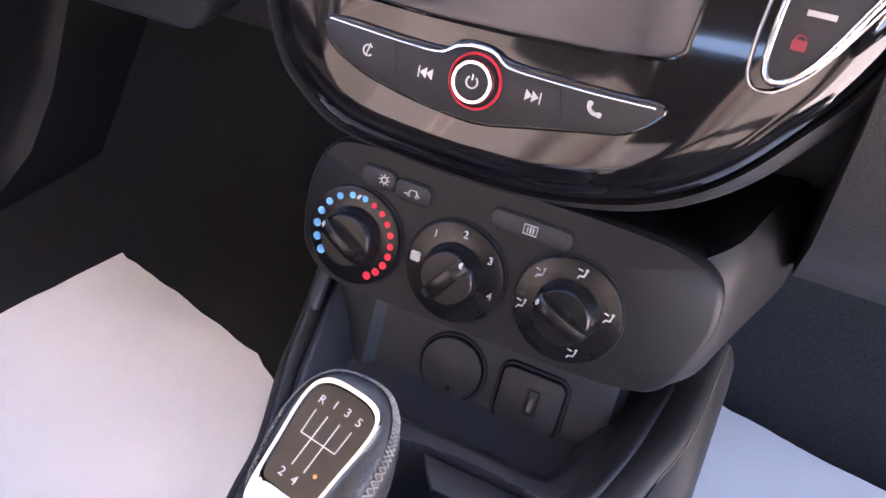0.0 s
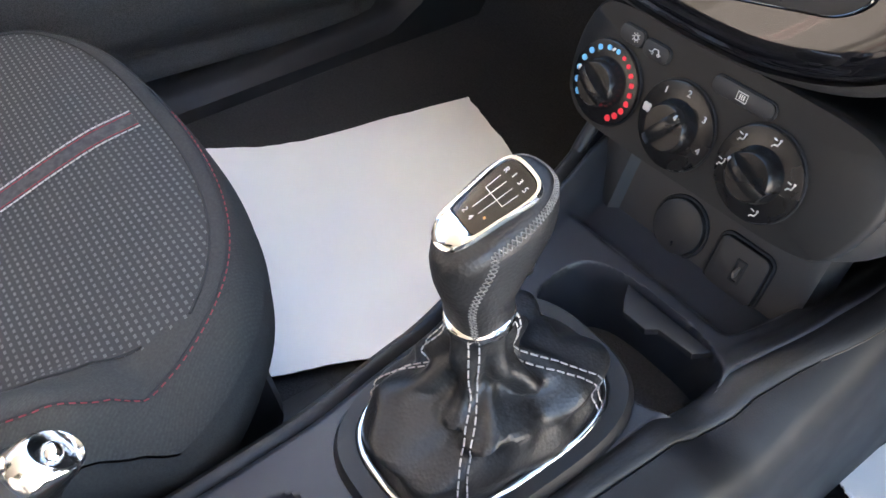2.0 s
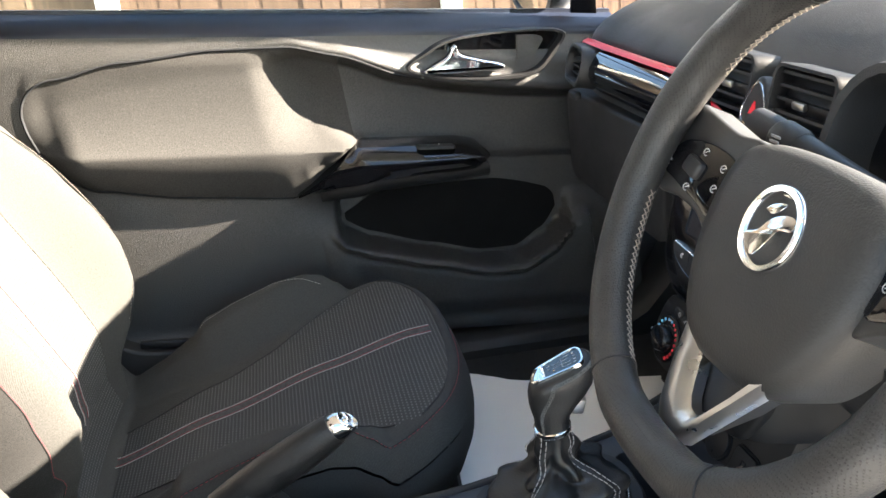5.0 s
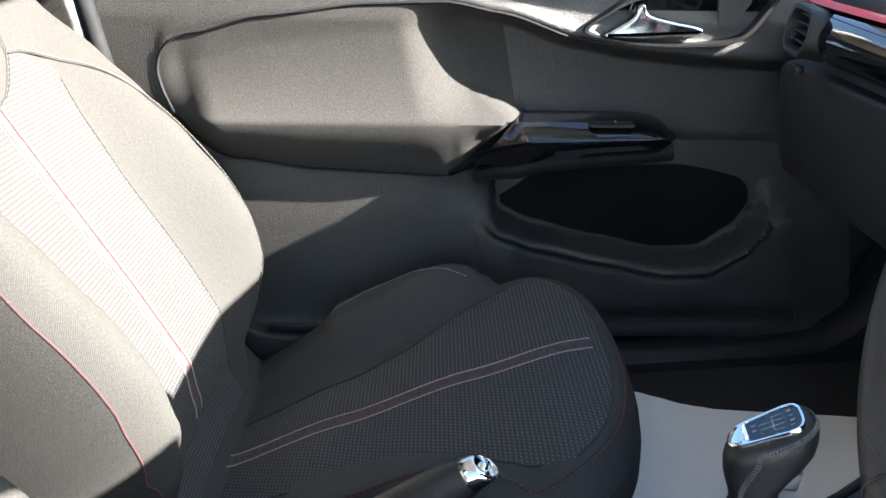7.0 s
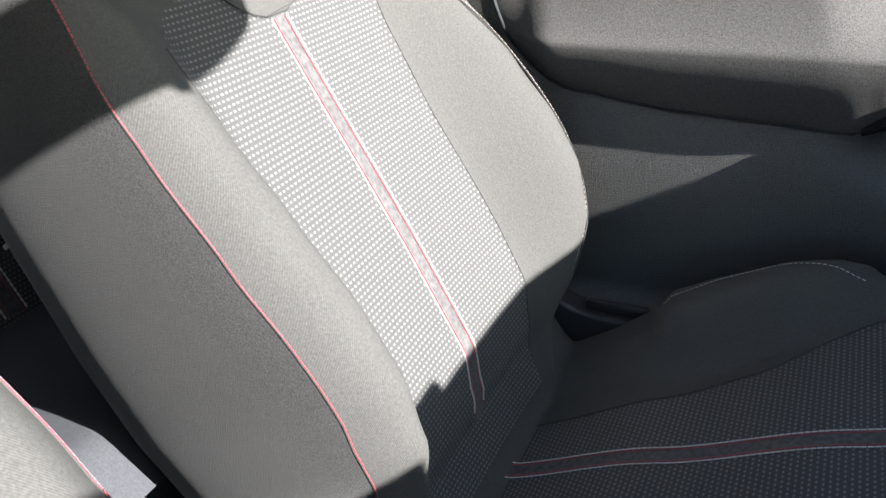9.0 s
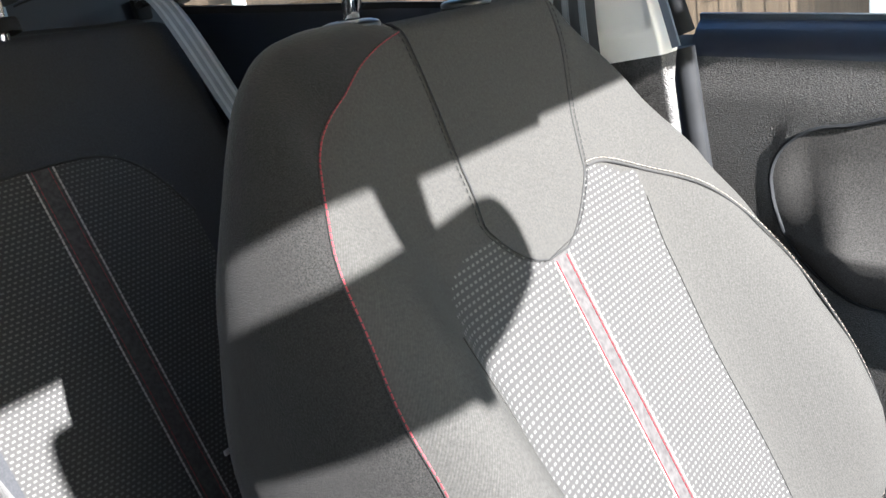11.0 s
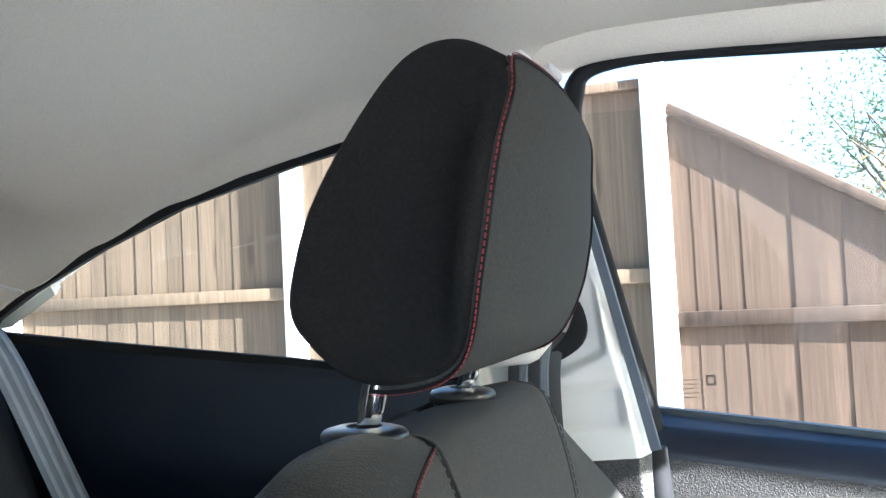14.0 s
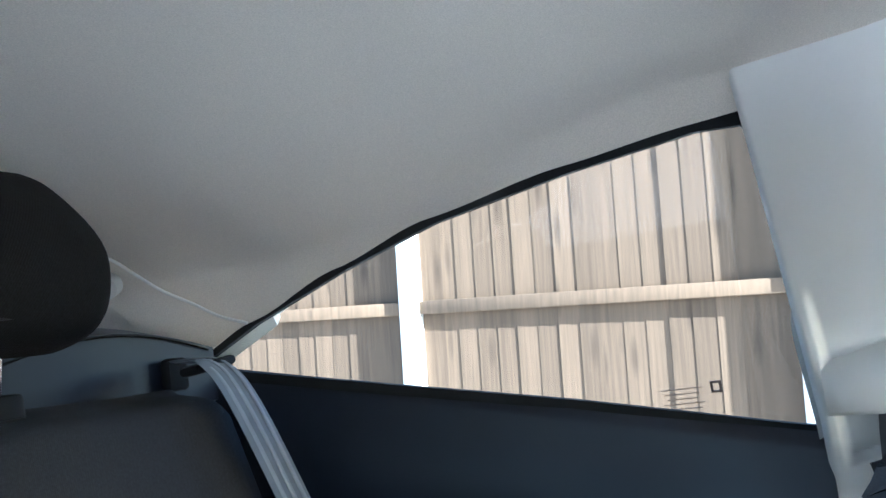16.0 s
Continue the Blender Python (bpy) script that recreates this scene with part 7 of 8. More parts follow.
    inn = outline([(-0.0108, -0.0160), (-0.004, -0.0172), (0.004, -0.0172), (0.0108, -0.0160), (0.0130, -0.003), (0.0145, 0.0150), (0.0105, 0.0216), (0.0, 0.0232), (-0.0105, 0.0216), (-0.0145, 0.0150), (-0.0130, -0.003)], 6)
    plate = part("shift_plate", ring_plate(out, inn, 0.0034, P, 0.0022, -0.006), CHROME, knob, "chrome frame of the shift plate", 50)
    part("shift_face", prism(inn, 0.0022, P, 0.0, 2, -0.003), GLOSS, plate, "gloss black shift pattern", 20)
    for tx, x, y in (("R", -0.0088, 0.0160), ("1", -0.0030, 0.0168), ("3", 0.0028, 0.0168), ("5", 0.0086, 0.0160), ("2", -0.0052, -0.0122), ("4", 0.0008, -0.0125)):
        part("numeral", lettering(tx, 0.0046, P @ Matrix.Translation((x, y, 0.0024))), PRINT, plate, "white numeral", 0)
    part("numeral", disc(0.0008, 0.0026, P @ Matrix.Translation((0.0066, -0.0075, 0))), AUTUMN, plate, "orange dot", 0)
    lines = [tube([P @ Vector((x, 0.0120, 0.0024)), P @ Vector((x + s, -0.0085, 0.0024))], 0.0003, 4) for x, s in ((-0.0030, -0.0006), (0.0028, -0.0006))]
    lines += [tube([P @ Vector((0.0084, 0.0120, 0.0024)), P @ Vector((0.0078, 0.0025, 0.0024))], 0.0003, 4), tube([P @ Vector((-0.0086, 0.0120, 0.0024)), P @ Vector((-0.0082, 0.0025, 0.0024))], 0.0003, 4), tube([P @ Vector((-0.0082, 0.0025, 0.0024)), P @ Vector((0.0078, 0.0025, 0.0024))], 0.0003, 4)]
    part("shift_lines", join(*lines), PRINT, plate, "white shift lines", 0)
    # reverse trigger under the overhang
    trig = frame_of((0.018, -0.1535 - BACK, 0.4165), (1, 0, 0), (0, 0.35, 1))
    part("reverse_trigger", prism(rounded(0.018, 0.022, 0.005, 4), 0.006, trig @ pose(0, 0, 0, 0, 180, 0), 0.002, 2, -0.006), SATIN, gl, "small silver reverse trigger", 40)
    # cross stitching along both shoulders and down the stem
    for s in (1, -1):
        path = []
        for j in range(13):
            a = radians(96 - s * 0 - j * 9.5) if s > 0 else radians(84 + j * 9.5)
            r = rings[8]
            idx = (a / (2 * math.pi) * N) % N
            p = r[int(idx) % N].lerp(r[(int(idx) + 1) % N], idx - int(idx))
            path.append(p)
        j1 = (96 - 12 * 9.5) / 360 * N if s > 0 else (84 + 12 * 9.5) / 360 * N
        k0 = N - 6 if s > 0 else N / 2 + 6
        for i in range(7, -1, -1):
            idx = j1 + (((k0 - j1 + N / 2) % N) - N / 2) * smooth01((8 - i) / 5)
            idx %= N
            path.append(rings[i][int(idx) % N].lerp(rings[i][(int(idx) + 1) % N], idx - int(idx)))
        path = spline(path, 3)
        bits = []
        cen = Vector((0.018, -0.182, 0.44))
        for i in range(1, len(path) - 1):
            p = path[i]
            d = (path[i + 1] - path[i - 1]).normalized()
            ow = p - cen
            ow = (ow - d * ow.dot(d)).normalized()
            side = d.cross(ow).normalized()
            for q in (1, -1):
                bits.append(tube([p + side * 0.0022 * q - d * 0.0014 + ow * 0.0003, p + ow * 0.0008, p - side * 0.0022 * q + d * 0.0014 + ow * 0.0003], 0.00042, 4))
        part("stitching", join(*bits), GREYTHREAD, knob, "grey cross stitching", 0)


def build_handbrake():
    hb = thing("handbrake", (-0.012, -0.50, 0.30), "leather handbrake lever with chrome button, released", "handbrake")
    a, b = Vector((-0.003, -0.428, 0.452)), Vector((-0.020, -0.575, 0.378))
    pts = [a.lerp(b, f) for f in span(0, 1, 16)]
    rr = [0.0148, 0.0160, 0.0170, 0.0176, 0.0180, 0.0184, 0.0186, 0.0188, 0.019, 0.019, 0.019, 0.0188, 0.0185, 0.018, 0.0175, 0.017, 0.0165]
    rr = [k * 1.10 for k in rr]
    grip = part("grip", tube(pts, rr, 24, False, 1.12), LEATHER, hb, "black leather grip", 60)
    part("seam", stitches([p + Vector((0.004, 0.004, 0.0205)) for p in pts[1:13]], 0.0006, 0.004, 0.002), SEAM, grip, "black seam", 0)
    d = (a - b).normalized()
    up = Vector((0, -d.z, d.y)).normalized()
    sd = d.cross(up)
    rings = []
    for w0, r, sl in ((-0.004, 0.0148, 0.0), (-0.003, 0.0156, 0.0), (0.004, 0.0156, 0.15), (0.012, 0.0146, 0.5), (0.017, 0.0128, 0.7), (0.018, 0.0112, 0.75), (0.014, 0.0100, 0.7), (0.004, 0.0098, 0.5)):
        rings.append([a + d * (w0 - sl * 0.55 * r * math.sin(t)) + (sd * math.cos(t) + up * 1.05 * math.sin(t)) * r for t in [2 * math.pi * j / 28 for j in range(28)]])
    tip = part("tip", loft(rings, False), CHROME, hb, "chrome end cap with a slanted mouth", 60)
    part("mouth", tube([a - d * 0.006, a + d * 0.005], 0.0099, 20), RUBBER, tip, "dark gap round the button", 40)
    part("button", tube([a, a + d * 0.010, a + d * 0.016, a + d * 0.019, a + d * 0.020], [0.0066, 0.0066, 0.0062, 0.0046, 0.002], 18, False, 0.8), CHROME, hb, "chrome release button", 60)
    rings = []
    for i in range(17):
        f = i / 16
        c = Vector((-0.017, -0.548, 0.396)).lerp(Vector((-0.006, -0.530, 0.287)), f)
        wx, wy = 0.023 + 0.018 * f, 0.029 + 0.042 * f ** 1.2
        r = []
        for j in range(40):
            t = 2 * math.pi * j / 40
            w = 0.0055 * math.sin(15 * f + 2 * t) * math.sin(math.pi * f) + 0.0050 * math.sin(5 * t + 9 * f) * f + 0.003 * math.sin(8 * t - 17 * f) * math.sin(math.pi * f)
            r.append(c + Vector(((wx + w) * math.cos(t), (wy + w) * math.sin(t), 0.018 * math.sin(t) * (1 - f) + 0.004 * math.sin(6 * t + 5 * f) * math.sin(math.pi * f))))
        rings.append(r)
    part("gaiter", loft(rings), LEATHER, hb, "crumpled black leather gaiter", 70)


def build_buckle(x, s):
    bk = thing("seat_belt_buckle", (x, -0.665, 0.25), "black seat belt buckle with red release button", "belt buckle", "belt buckles")
    m = frame_of((x, -0.662, 0.350), (0.25 * s, 1, -0.1), (0, 0.1, 1))
    part("body", prism(rounded(0.056, 0.085, 0.008, 4, 0, -0.035), 0.024, m, 0.004, 2), PLASTIC, bk, "black buckle body", 40)
    part("button", box(m @ Vector((0, 0.010, 0.014)), (0.022, 0.050, 0.020), 0.003, m.to_3x3() @ Matrix.Rotation(radians(90), 3, "Z")), REDBUTTON, bk, "red release button", 40)
    part("slot", box(m @ Vector((0, 0.0045, 0.026)), (0.026, 0.004, 0.004), 0.001, m.to_3x3()), RUBBER, bk, "dark tongue slot", 0)
    part("button_frame", ring_plate(rounded(0.058, 0.026, 0.005, 4, 0, 0.010), rounded(0.050, 0.019, 0.004, 4, 0, 0.010), 0.0255, m, 0.0008, 0.020), PALERED, bk, "pale worn edge of the button", 40)
    part("letters", join(*[box(m @ Vector((-0.006 + 0.012 * i, 0.012, 0.0248)), (0.006, 0.003, 0.001), 0, m.to_3x3()) for i in (0, 1)]), PRINT, bk, "pale worn marks", 0)
    part("stalk", box((x, -0.665, 0.27), (0.014, 0.03, 0.06), 0.004), PLASTIC, bk, "black buckle stalk", 30)


def paper_mat(pts, seed, name, label):
    """A sheet of paper lying on the carpet, gently cockled."""
    rnd = random.Random(seed)
    edge = []
    for (a, b), (c, d) in zip(pts, pts[1:] + pts[:1]):
        for i in range(8):
            f = i / 8
            edge.append((a + (c - a) * f + rnd.uniform(-1, 1) * 0.0012, b + (d - b) * f + rnd.uniform(-1, 1) * 0.0012))
    cx, cy = sum(p[0] for p in edge) / len(edge), sum(p[1] for p in edge) / len(edge)
    bm = bmesh.new()
    rows = []
    def lift(x, y):
        return floor_place(x, y)[2] + 0.011 + 0.005 * noise.noise(Vector((x * 7, y * 7, seed)))
    for k in span(1, 0, 10)[:-1]:
        rows.append([bm.verts.new((cx + (x - cx) * k, cy + (y - cy) * k, lift(cx + (x - cx) * k, cy + (y - cy) * k))) for x, y in edge])
    n = len(edge)
    for r, q in zip(rows, rows[1:]):
        for j in range(n):
            bm.faces.new((r[j], r[(j + 1) % n], q[(j + 1) % n], q[j]))
    c = bm.verts.new((cx, cy, lift(cx, cy)))
    for j in range(n):
        bm.faces.new((rows[-1][j], rows[-1][(j + 1) % n], c))
    part(name, thicken(bm, 0.0015, (0, 0, 1)), PAPER, None, label, 60, "paper mat", "", "paper mats")


build_console()
build_gear_lever()
build_handbrake()
build_buckle(-0.082, 1)
paper_mat([(-0.480, 0.140), (-0.37, 0.115), (-0.257, 0.086), (-0.150, 0.02), (-0.172, -0.17), (-0.205, -0.245), (-0.235, -0.31), (-0.42, -0.36), (-0.62, -0.33), (-0.592, -0.195), (-0.545, -0.125), (-0.525, -0.07)], 2, "paper_mat", "white paper floor mat lying on black carpet")
paper_mat([(0.164, 0.255), (0.24, 0.24), (0.45, 0.21), (0.58, 0.18), (0.60, -0.20), (0.22, -0.24), (0.17, -0.05), (0.165, 0.027), (0.172, 0.040), (0.154, 0.046), (0.159, 0.13)], 6, "paper_mat", "crumpled white paper mat in the driver's footwell")

# ---- rear of the cabin, belts, mirror ----
R0, RV, RN = Vector((0, -1.375, 0.60)), Vector((0, -0.32, 0.947)), Vector((0, 0.947, 0.32))


def build_rear_seat():
    rs = thing("rear_bench", (0, -1.3, floor_z(-1.3)), "black and grey cloth rear bench with stitched stripes", "rear bench")

    def face(x, v):
        k = abs(x)
        n = 0.015 * math.cos(min(1, abs(k - 0.262) / 0.20) * math.pi / 2)
        n -= 0.045 * smooth01((v - 0.475) / 0.045) ** 2
        n -= 0.05 * max(0.0, (k - 0.52) / 0.05) ** 2
        return R0 + Vector((x, 0, 0)) + RV * v + RN * n

    def panel(x, v):
        k = abs(abs(x) - 0.262)
        top = 0.340 - 0.10 * (k / 0.17) ** 4
        return "weave" if k < 0.165 and v < top else "plain"
    g = sheet(face, span(-0.57, 0.57, 228), span(-0.28, 0.52, 120), panel)
    back = part("backrest", thicken(g["plain"], 0.03, RN), DARKCLOTH, rs, "charcoal cloth rear backrest", 50)
    part("woven_cloth", thicken(g["weave"], 0.01, RN), WEAVE, back, "dotted woven cloth panels", 50)
    part("back_core", box((0, -1.47, 0.80), (1.10, 0.05, 0.55), 0.02, Euler((radians(18.7), 0, 0)).to_matrix()), DARKCLOTH, rs, "charcoal backrest rear", 30)
    for s in (-1, 1):
        for d, m, wd in ((-0.0155, WHITETHREAD, 0.0011), (0.0155, WHITETHREAD, 0.0011), (-0.010, REDTHREAD, 0.0004), (0.010, REDTHREAD, 0.0004)):
            part("stitching", stitches([face(s * 0.262 + d, v) + RN * 0.0015 for v in span(-0.1, 0.339, 60)], wd, 0.006, 0.0012), m, back, "stitched stripe", 0)
        part("stripe", loft([[face(s * 0.262 + d, v) + RN * h for d, h in ((-0.0145, 0.0008), (0.0145, 0.0008), (0.0145, -0.003), (-0.0145, -0.003))] for v in span(-0.1, 0.339, 30)]), REDCLOTH, back, "dark red band", 60)
        path = [face(s * 0.262 + 0.165 * a, 0.340 - 0.10 * abs(a) ** 4) + RN * 0.001 for a in span(-1, 1, 30)]
        part("seam", tube(path, 0.0018, 5), SEAM, back, "sewn seam", 60)
    # bench
    def seat(x, y):
        z = floor_z(y) + 0.25 + 0.03 * smooth01((y + 1.35) / 0.3) - 0.07 * max(0, (y + 1.02) / 0.06) ** 2 - 0.05 * max(0, (abs(x) - 0.52) / 0.05) ** 2
        return (x, y, z)
    g = sheet(seat, span(-0.57, 0.57, 50), span(-1.48, -0.97, 40))["all"]
    cush = part("cushion", thicken(g, 0.10, (0, 0, 1)), DARKCLOTH, rs, "charcoal cloth rear cushion", 50)
    part("bench_base", box((0, -1.22, floor_z(-1.2) + 0.10), (1.10, 0.44, 0.20), 0.03), CARPET, rs, "black carpeted bench base", 30)
    # anchor labels
    for x, y in ((-0.285, -1.305), (-0.112, -1.343)):
        t = thing("anchor_label", (x, y, 0.555), "small dark label sewn into the rear seat joint", "label", "anchor labels")
        m = frame_of((x, y, 0.574), (1, 0.3, 0), (0, -0.8, 1))
        part("tag", prism(rounded(0.016, 0.036, 0.002), 0.002, m), RUBBER, t, "dark fabric tag", 0)
        part("lettering", lettering("ISOFIX", 0.0085, m @ Matrix.Translation((0.0, 0, 0.0024)) @ Matrix.Rotation(radians(90), 4, "Z")), PRINT, t, "white lettering", 0)
        part("loop", box(m @ Vector((0, 0.021, 0.001)), (0.012, 0.004, 0.006), 0.001), PRINT, t, "white stitched end", 0)


def build_rear_headrest(x):
    h = thing("rear_headrest", (x, -1.54, 1.09), "black cloth rear headrest on chrome posts", "headrest", "rear headrests")
    prof = spline([(0, y, z) for y, z in ((-1.468, 1.128), (-1.455, 1.160), (-1.464, 1.200), (-1.490, 1.230), (-1.525, 1.235), (-1.552, 1.214), (-1.562, 1.175), (-1.555, 1.132), (-1.512, 1.116))], 5, True)
    rings = []
    for a, k in [(-1, 0.0), (-0.985, 0.5), (-0.94, 0.8)] + [(q, 1.0) for q in span(-0.86, 0.86, 18)] + [(0.94, 0.8), (0.985, 0.5), (1, 0.0)]:
        rings.append([Vector((x + a * (0.118 - 0.024 * smooth01((p.z - 1.17) / 0.07)), -1.507 + (p.y + 1.507) * (0.75 + 0.25 * k), 1.19 + (p.z - 1.19) * (0.82 + 0.18 * k))) for p in prof])
    bm = loft(rings)
    lay = bm.loops.layers.uv.new("UVMap")
    for f in bm.faces:
        for lp in f.loops:
            lp[lay].uv = (lp.vert.co.x, lp.vert.co.z)
    pad = part("pad", bm, HEADREST, h, "black twill pad", 70)
    part("seam", tube([Vector((x + 0.1185 * math.sin(t) * 0.98, -1.458 - 0.012 * abs(math.sin(t)), 1.142 - 0.006 * math.cos(t))) for t in span(-1.4, 1.4, 14)], 0.001, 5), SEAM, pad, "sewn seam", 60)
    for d in (-0.07, 0.07):
        part("post", tube([(x + d, -1.528, 1.07), (x + d, -1.518, 1.14)], 0.0065, 14), CHROME, h, "chrome post", 60)
        part("guide_cap", disc(0.020, 0.006, frame_of((x + d, -1.527, 1.086), (1, 0, 0), (0, 1, 0.1)), 0.003, 24, -0.01), RUBBER, h, "black post guide", 40)


def build_belts():
    rb = thing("rear_seat_belt", (-0.56, -1.5, 0.75), "grey webbing rear seat belt hanging beside the backrest", "seat belt", "seat belts")
    path = spline([(-0.522, -1.56, 1.100), (-0.526, -1.53, 1.095), (-0.530, -1.500, 1.05), (-0.552, -1.450, 0.90), (-0.568, -1.39, 0.74), (-0.575, -1.34, 0.60)], 6)
    web = part("webbing", ribbon(path, 0.044, (1, 0, 0.1)), BELT, rb, "ribbed grey webbing", 50)
    for d in (-0.0125, 0.0, 0.0125):
        part("stripe", ribbon([p + Vector((d, 0.0013, 0.0006)) for p in path], 0.0052, (1, 0, 0.1), 0.001), PALEBELT, web, "pale woven stripe", 50)
    part("guide", box((-0.530, -1.540, 1.094), (0.056, 0.02, 0.009), 0.004, Euler((0.1, 0.1, 0)).to_matrix()), RUBBER, rb, "black belt guide", 40)
    fb = thing("front_seat_belt", (-0.63, -0.995, 0.70), "dark grey front seat belt running into the pillar slot", "seat belt", "seat belts")
    path = spline([(-0.668, -0.985, 1.03), (-0.655, -0.995, 1.005), (-0.648, -1.000, 0.97), (-0.645, -1.003, 0.90), (-0.642, -1.005, 0.80), (-0.64, -1.005, 0.62)], 6)
    web = part("webbing", ribbon(path, 0.050, (0, 1, 0)), DARKBELT, fb, "dark grey webbing", 50)
    for d in (-0.010, 0.010):
        part("stripe", ribbon([p + Vector((0.0014, d, 0)) for p in path], 0.0085, (0, 1, 0), 0.001), BELT, web, "pale woven stripe", 50)
    m = Matrix(((0, 0, 1, -0.656), (1, 0, 0, 0), (0, 1, 0, 0), (0, 0, 0, 1)))
    part("slot", prism(outline([(-0.950, 1.046), (-0.945, 1.022), (-0.954, 1.004), (-0.978, 0.992), (-0.984, 1.000), (-0.968, 1.014), (-0.958, 1.030)], 5)[::-1], 0.003, m, 0.001, 2, -0.012), RUBBER, fb, "black belt slot", 30)
    rings = []
    for f in span(0, 1, 14):
        top = Vector((0, -0.952 - 0.105 * f, 1.052 - 0.010 * f - 0.012 * f * f))
        low = Vector((0, -0.957 - 0.100 * f, 1.040 - 0.046 * min(1.0, f * 2.6) ** 0.8))
        out = 0.016 * math.sin(math.pi * min(1.0, 0.12 + f * 0.75))
        rings.append([Vector((-0.668, top.y, top.z + 0.004)), Vector((-0.650 + 0.3 * out, top.y, top.z)), Vector((-0.648 + out, top.y, 0.6 * top.z + 0.4 * low.z)), Vector((-0.650 + out, low.y, low.z + 0.004)), Vector((-0.656 + out, low.y, low.z)), Vector((-0.668, low.y, low.z))])
    part("hood", loft(rings), PILLAR, fb, "pale grey moulded belt hood", 60)


def build_parcel_side():
    p = thing("shelf_support", (-0.50, -1.70, 0.95), "blue-black moulded parcel shelf support", "shelf trim")
    rings = []
    for f in span(0, 1, 10):
        x = -0.36 - 0.25 * f
        h = 0.030 * math.sin(math.pi * (0.15 + 0.75 * f)) + 0.004
        rings.append([Vector((x, -1.60, 1.06)), Vector((x, -1.60, 1.098 + h)), Vector((x, -1.64, 1.108 + h)), Vector((x, -1.80, 1.10 + h * 0.5)), Vector((x, -1.90, 1.06)), Vector((x, -1.90, 1.0))])
    part("moulding", loft(rings), NAVY, p, "soft blue-black moulding", 50)
    part("end_clip", box((-0.545, -1.592, 1.090), (0.026, 0.012, 0.030), 0.004), RUBBER, p, "small black end clip", 40)
    part("joint", tube([(x, -1.598, 1.096 + 0.034 * math.sin(math.pi * (0.15 + 0.75 * (-0.36 - x) / 0.25))) for x in span(-0.37, -0.60, 12)], 0.0012, 5), RUBBER, p, "fine joint along the front edge", 40)
    sh = thing("parcel_shelf", (0, -1.85, 1.02), "black carpeted parcel shelf", "parcel shelf")
    part("board", box((0.0, -1.86, 1.035), (1.10, 0.55, 0.02), 0.006), CARPET, sh, "black carpet board", 30)
    cap = thing("trim_cap", (-0.60, -1.66, 1.19), "round pale grey screw cap on the rear pillar", "trim cap")
    part("disc", disc(0.012, 0.003, frame_of((-0.574, -1.689, 1.187), (0.25, -1, 0.1), (0.45, 0, 1)), 0.001, 24, -0.01), PILLAR, cap, "", 40)
    sm = thing("pillar_joint", (-0.60, -1.62, 1.16), "thin joint between headliner and rear pillar trim", "trim joint")
    part("line", tube(spline([(-0.498, -1.690, 1.231), (-0.540, -1.657, 1.208), (-0.569, -1.652, 1.192), (-0.587, -1.636, 1.173), (-0.600, -1.610, 1.156), (-0.609, -1.588, 1.141), (-0.619, -1.562, 1.130)], 5), 0.0016, 6), PILLAR, sm, "", 60)


def build_mirror():
    mi = thing("rear_view_mirror", (0.0, -0.13, 1.078), "black interior mirror hanging from the windscreen", "interior mirror")
    shape = outline([(0.105, 1.038), (0.05, 1.031), (-0.02, 1.030), (-0.07, 1.036), (-0.12, 1.050), (-0.152, 1.066), (-0.159, 1.095), (-0.152, 1.124), (-0.125, 1.134), (-0.06, 1.130), (0.05, 1.127), (0.10, 1.131), (0.116, 1.115), (0.118, 1.06)], 4)
    rings = []
    for d, k in ((-0.014, 0.93), (-0.014, 0.97), (-0.010, 1.0), (0.006, 1.0), (0.016, 0.94), (0.024, 0.80), (0.028, 0.5)):
        rings.append([Vector((-0.02 + (x + 0.02) * k, -0.13 + d, 1.081 + (z - 1.081) * k)) for x, z in shape])
    part("housing", loft(rings), PLASTIC, mi, "black mirror housing", 60)
    part("mirror_glass", prism([(-0.02 + (x + 0.02) * 0.92, 1.081 + (z - 1.081) * 0.92) for x, z in shape], 0.1465, Matrix(((1, 0, 0, 0), (0, 0, -1, 0), (0, 1, 0, 0), (0, 0, 0, 1))), 0, 2, 0.143), MIRROR, mi, "silvered mirror glass", 0)
    part("dip_lever", prism([(-0.014, 1.034), (0.020, 1.034), (0.012, 1.022), (-0.002, 1.020)], 0.138, Matrix(((1, 0, 0, 0), (0, 0, -1, 0), (0, 1, 0, 0), (0, 0, 0, 1))), 0.002, 2, 0.122), PLASTIC, mi, "black dip lever", 40)
    part("stem", tube([(-0.034, -0.118, 1.10), (-0.036, -0.115, 1.15), (-0.045, -0.12, 1.215)], [0.023, 0.025, 0.031], 14), PLASTIC, mi, "black mirror stem", 50)
    # unseen film, added only for the half shadow it throws on the seat
    tint = thing("tint_band", (-0.165, -0.12, 1.18), "unseen smoky strip added by the windscreen for its half shadow", "tint band")
    part("film", box((-0.165, -0.134, 1.184), (0.185, 0.002, 0.066), 0, Euler((radians(-46), 0, 0)).to_matrix()), TINT, tint, "smoky see-through film", 0)


build_rear_seat()
for x in (-0.236, 0.29):
    build_rear_headrest(x)
build_belts()
build_parcel_side()
build_mirror()
hinge = Matrix.Translation((0, -0.74, 0.33))
recline = hinge @ Matrix.Rotation(radians(2), 4, "X") @ hinge.inverted()
driver = copy_thing(front_seat, recline @ Matrix.Translation(front_seat.location + Vector((0.705, 0.038, -0.02))) @ Matrix.Diagonal((-1, 1, 1, 1)))
driver.name = "driver_seat"
tagged(driver, "grey cloth driver's seat with red stitching, unoccupied", "car seat", "front seats")

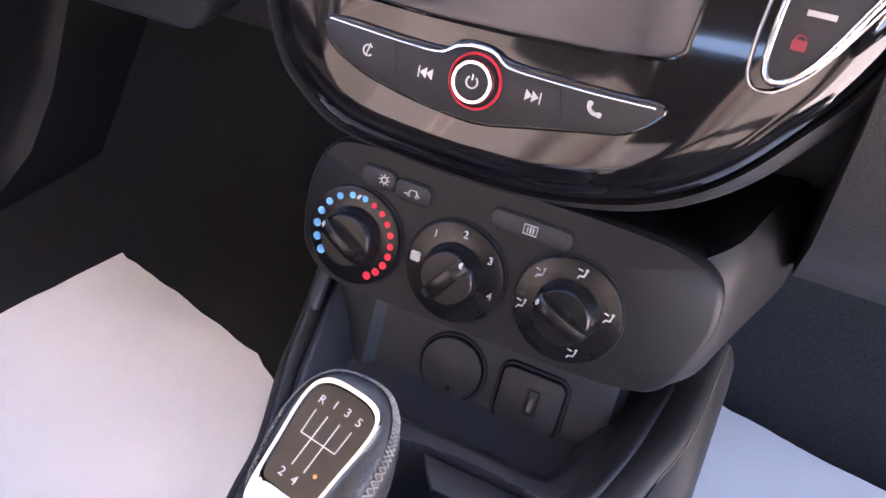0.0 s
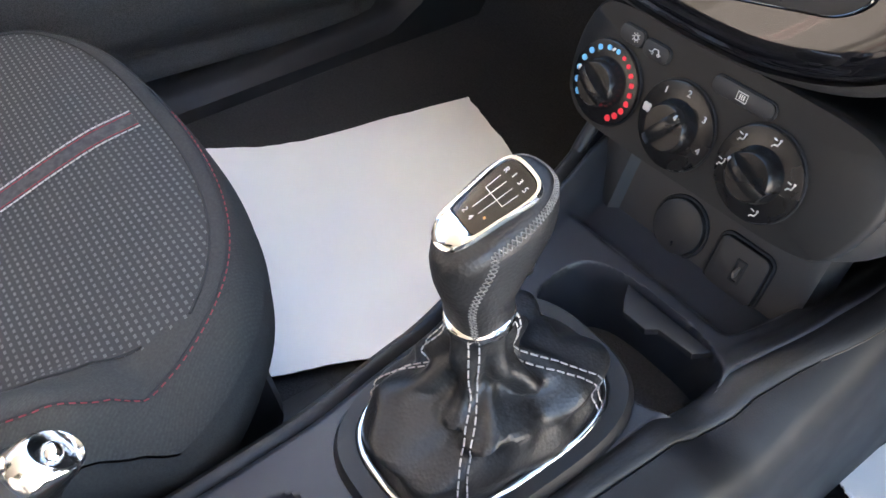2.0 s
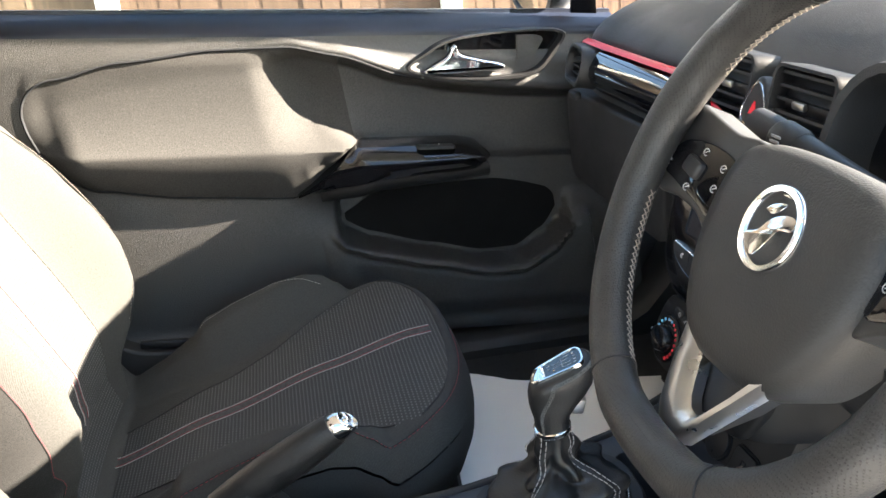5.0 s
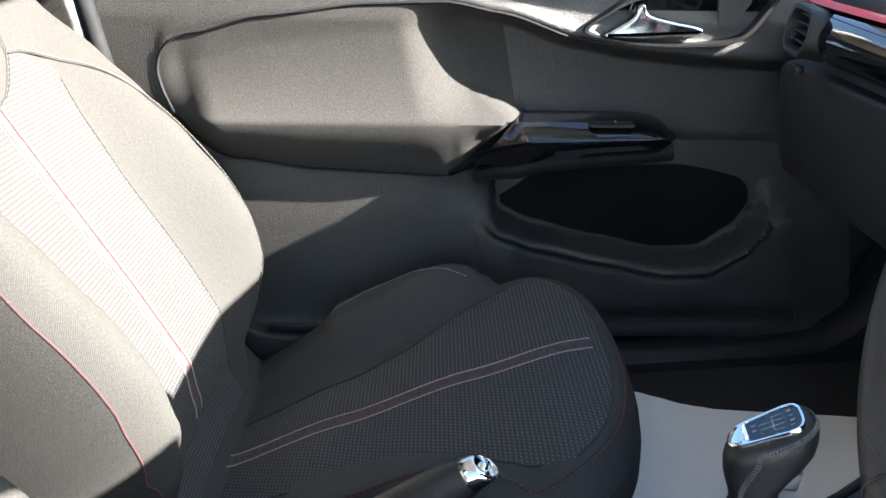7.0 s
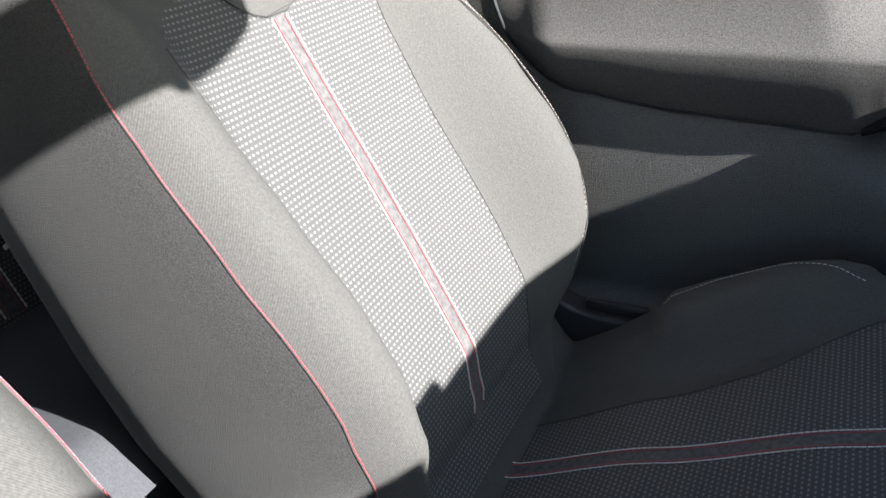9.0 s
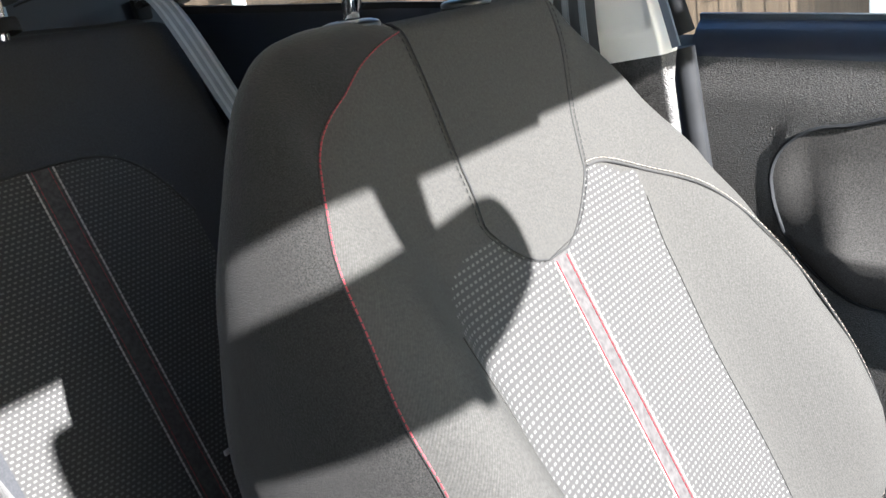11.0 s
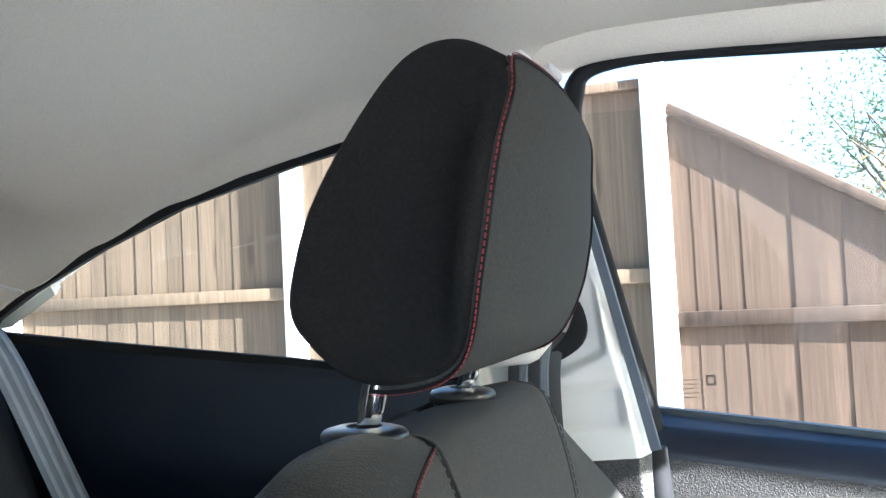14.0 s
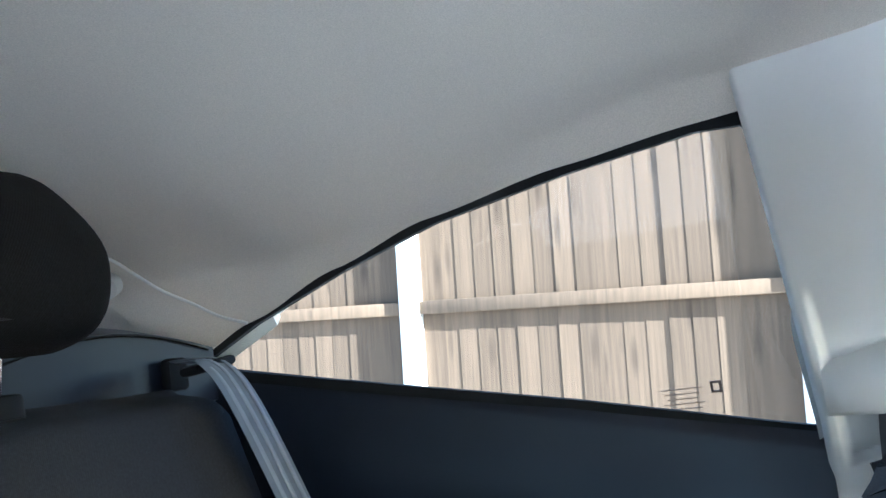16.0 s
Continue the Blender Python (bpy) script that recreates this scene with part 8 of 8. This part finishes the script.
# ---- outside ----
LEAN = Matrix.Rotation(radians(-4.4), 4, "X")  # the drive slopes against the car's own axes
part("ground", box((0, 0, -0.32), (400, 400, 0.04), 0, LEAN), GROUND, None, "grey tarmac drive", 0, "ground", "structure")
FX = -3.80
POSTS = [-6.80, -4.95, -3.07, -1.235, 0.47, 2.3, 4.15, 6.0]


def build_fence():
    rnd = random.Random(4)
    for i, y in enumerate(POSTS):
        top = 1.98
        p = thing("fence_post", (FX, y, -0.3), "pale concrete slotted fence post", "fence post", "fence posts")
        part("shaft", box((FX + 0.0, y, -0.3 + (top + 0.3) / 2), (0.12, 0.105, top + 0.3), 0.008), CONCRETE, p)
        part("cap", box((FX, y, top + 0.012), (0.11, 0.095, 0.028), 0.010), CONCRETE, p)
    for i in range(len(POSTS) - 1):
        mesh, timber = None, STAINED if POSTS[i] > -1.3 else TIMBER
        y0, y1 = POSTS[i] + 0.055, POSTS[i + 1] - 0.055
        slope = -1.3 < POSTS[i] < 0
        h0 = 1.86 if POSTS[i] < -1.3 else 1.74
        h1 = h0 if not slope else 1.74 - 0.60 * (y1 - y0)
        if POSTS[i] > 0:
            h0 = h1 = 1.15
        pan = thing("fence", (FX, (y0 + y1) / 2, -0.3), "weathered brown featheredge fence panel" + (" with a sloping top" if slope else ""), "fence panel", "fence panels")
        n = round((y1 - y0) / 0.102)
        wd = (y1 - y0) / n
        for j in range(n):
            y = y0 + (j + 0.5) * wd
            h = h0 + (h1 - h0) * (j + 0.5) / n - 0.005
            if mesh is None:
                bm = bmesh.new()
                w2 = wd / 2 + 0.014
                pts = [(-0.013, -w2), (0.0035, -w2), (0.0, w2), (-0.013, w2)]
                lo = [bm.verts.new((a, b, 0)) for a, b in pts]
                hi = [bm.verts.new((a, b, 1)) for a, b in pts]
                bm.faces.new(lo[::-1]); bm.faces.new(hi)
                for q in range(4):
                    bm.faces.new((lo[q], lo[(q + 1) % 4], hi[(q + 1) % 4], hi[q]))
                mesh = bpy.data.meshes.new("board")
                bm.to_mesh(mesh)
                bm.free()
                mesh.materials.append(timber)
            b = new("board", mesh)
            b.parent = pan
            b.matrix_local = Matrix.LocRotScale((0.003 * rnd.random() - 0.006, y - (y0 + y1) / 2, 0.02), Euler((radians(rnd.uniform(-0.06, 0.06)), 0, radians(rnd.uniform(-0.7, 0.7)))), (1, 1, h + 0.28))
        for zr in (0.05, 1.0 if POSTS[i] < -1.3 else 0.80):
            part("rail", box((FX + 0.022, (y0 + y1) / 2, zr), (0.035, y1 - y0, 0.065), 0.004), timber, pan)
        ang = math.atan2(h1 - h0, y1 - y0)
        part("capping", box((FX + 0.004, (y0 + y1) / 2, (h0 + h1) / 2), (0.07, (y1 - y0) / math.cos(ang), 0.045), 0.006, Euler((ang, 0, 0)).to_matrix()), timber, pan)


def build_tree(at, h, spread, name, label, leafmat, seed):
    rnd = random.Random(seed)
    t = thing(name, at, label, "tree")
    at = Vector(at)
    tips = []
    trunk = [at + Vector((0.03 * math.sin(i), 0.03 * math.cos(2 * i), h * 0.6 * i / 6)) for i in range(7)]
    bm = tube(trunk, [0.07 - 0.008 * i for i in range(7)], 8)
    for k in range(16):
        s = trunk[2 + k % 5]
        d = Vector((rnd.uniform(-1, 1) * spread, rnd.uniform(-1, 1) * spread, rnd.uniform(0.3, 0.9) * h * 0.5))
        pts = [s + d * f + Vector((0, 0, 0.08 * math.sin(3 * f))) for f in (0, 0.35, 0.7, 1.0)]
        bm = join(bm, tube(pts, [0.022, 0.016, 0.010, 0.004], 5))
        tips += pts[1:]
        for q in range(3):
            e = pts[2] + Vector((rnd.uniform(-1, 1), rnd.uniform(-1, 1), rnd.uniform(-0.2, 1))) * 0.35
            bm = join(bm, tube([pts[2], e], [0.008, 0.003], 4))
            tips.append(e)
    part("trunk", bm, BARK, t, "thin brown branches")
    verts, faces = [], []
    for c in tips:
        for q in range(46):
            p = c + Vector((rnd.gauss(0, 0.14), rnd.gauss(0, 0.14), rnd.gauss(0, 0.13)))
            x = Vector((rnd.gauss(0, 1), rnd.gauss(0, 1), rnd.gauss(0, 1))).normalized()
            y = x.orthogonal().normalized()
            L = rnd.uniform(0.010, 0.022)
            k = len(verts)
            verts += [p - x * L, p + y * L * 0.45, p + x * L, p - y * L * 0.45]
            faces.append((k, k + 1, k + 2, k + 3))
    me = bpy.data.meshes.new("crown")
    me.from_pydata([v - at for v in verts], [], faces)
    me.materials.append(leafmat)
    cr = new("crown", me)
    cr.parent = t
    tagged(cr, "sparse small leaves")


before = set(bpy.data.objects)
build_fence()
build_tree((-6.2, 0.35, -0.3), 3.0, 0.7, "tree", "thin garden tree with sparse green leaves", LEAF, 3)
build_tree((-5.6, 0.25, -0.3), 1.9, 0.45, "shrub", "garden shrub with orange autumn leaves", AUTUMN, 8)
build_tree((-7.0, 1.4, -0.3), 2.4, 0.9, "tree", "bushy green garden tree behind the fence", LEAF, 5)
for ob in set(bpy.data.objects) - before:
    if ob.parent is None:
        ob.matrix_world = LEAN @ Matrix.LocRotScale(ob.location, ob.rotation_euler, None)
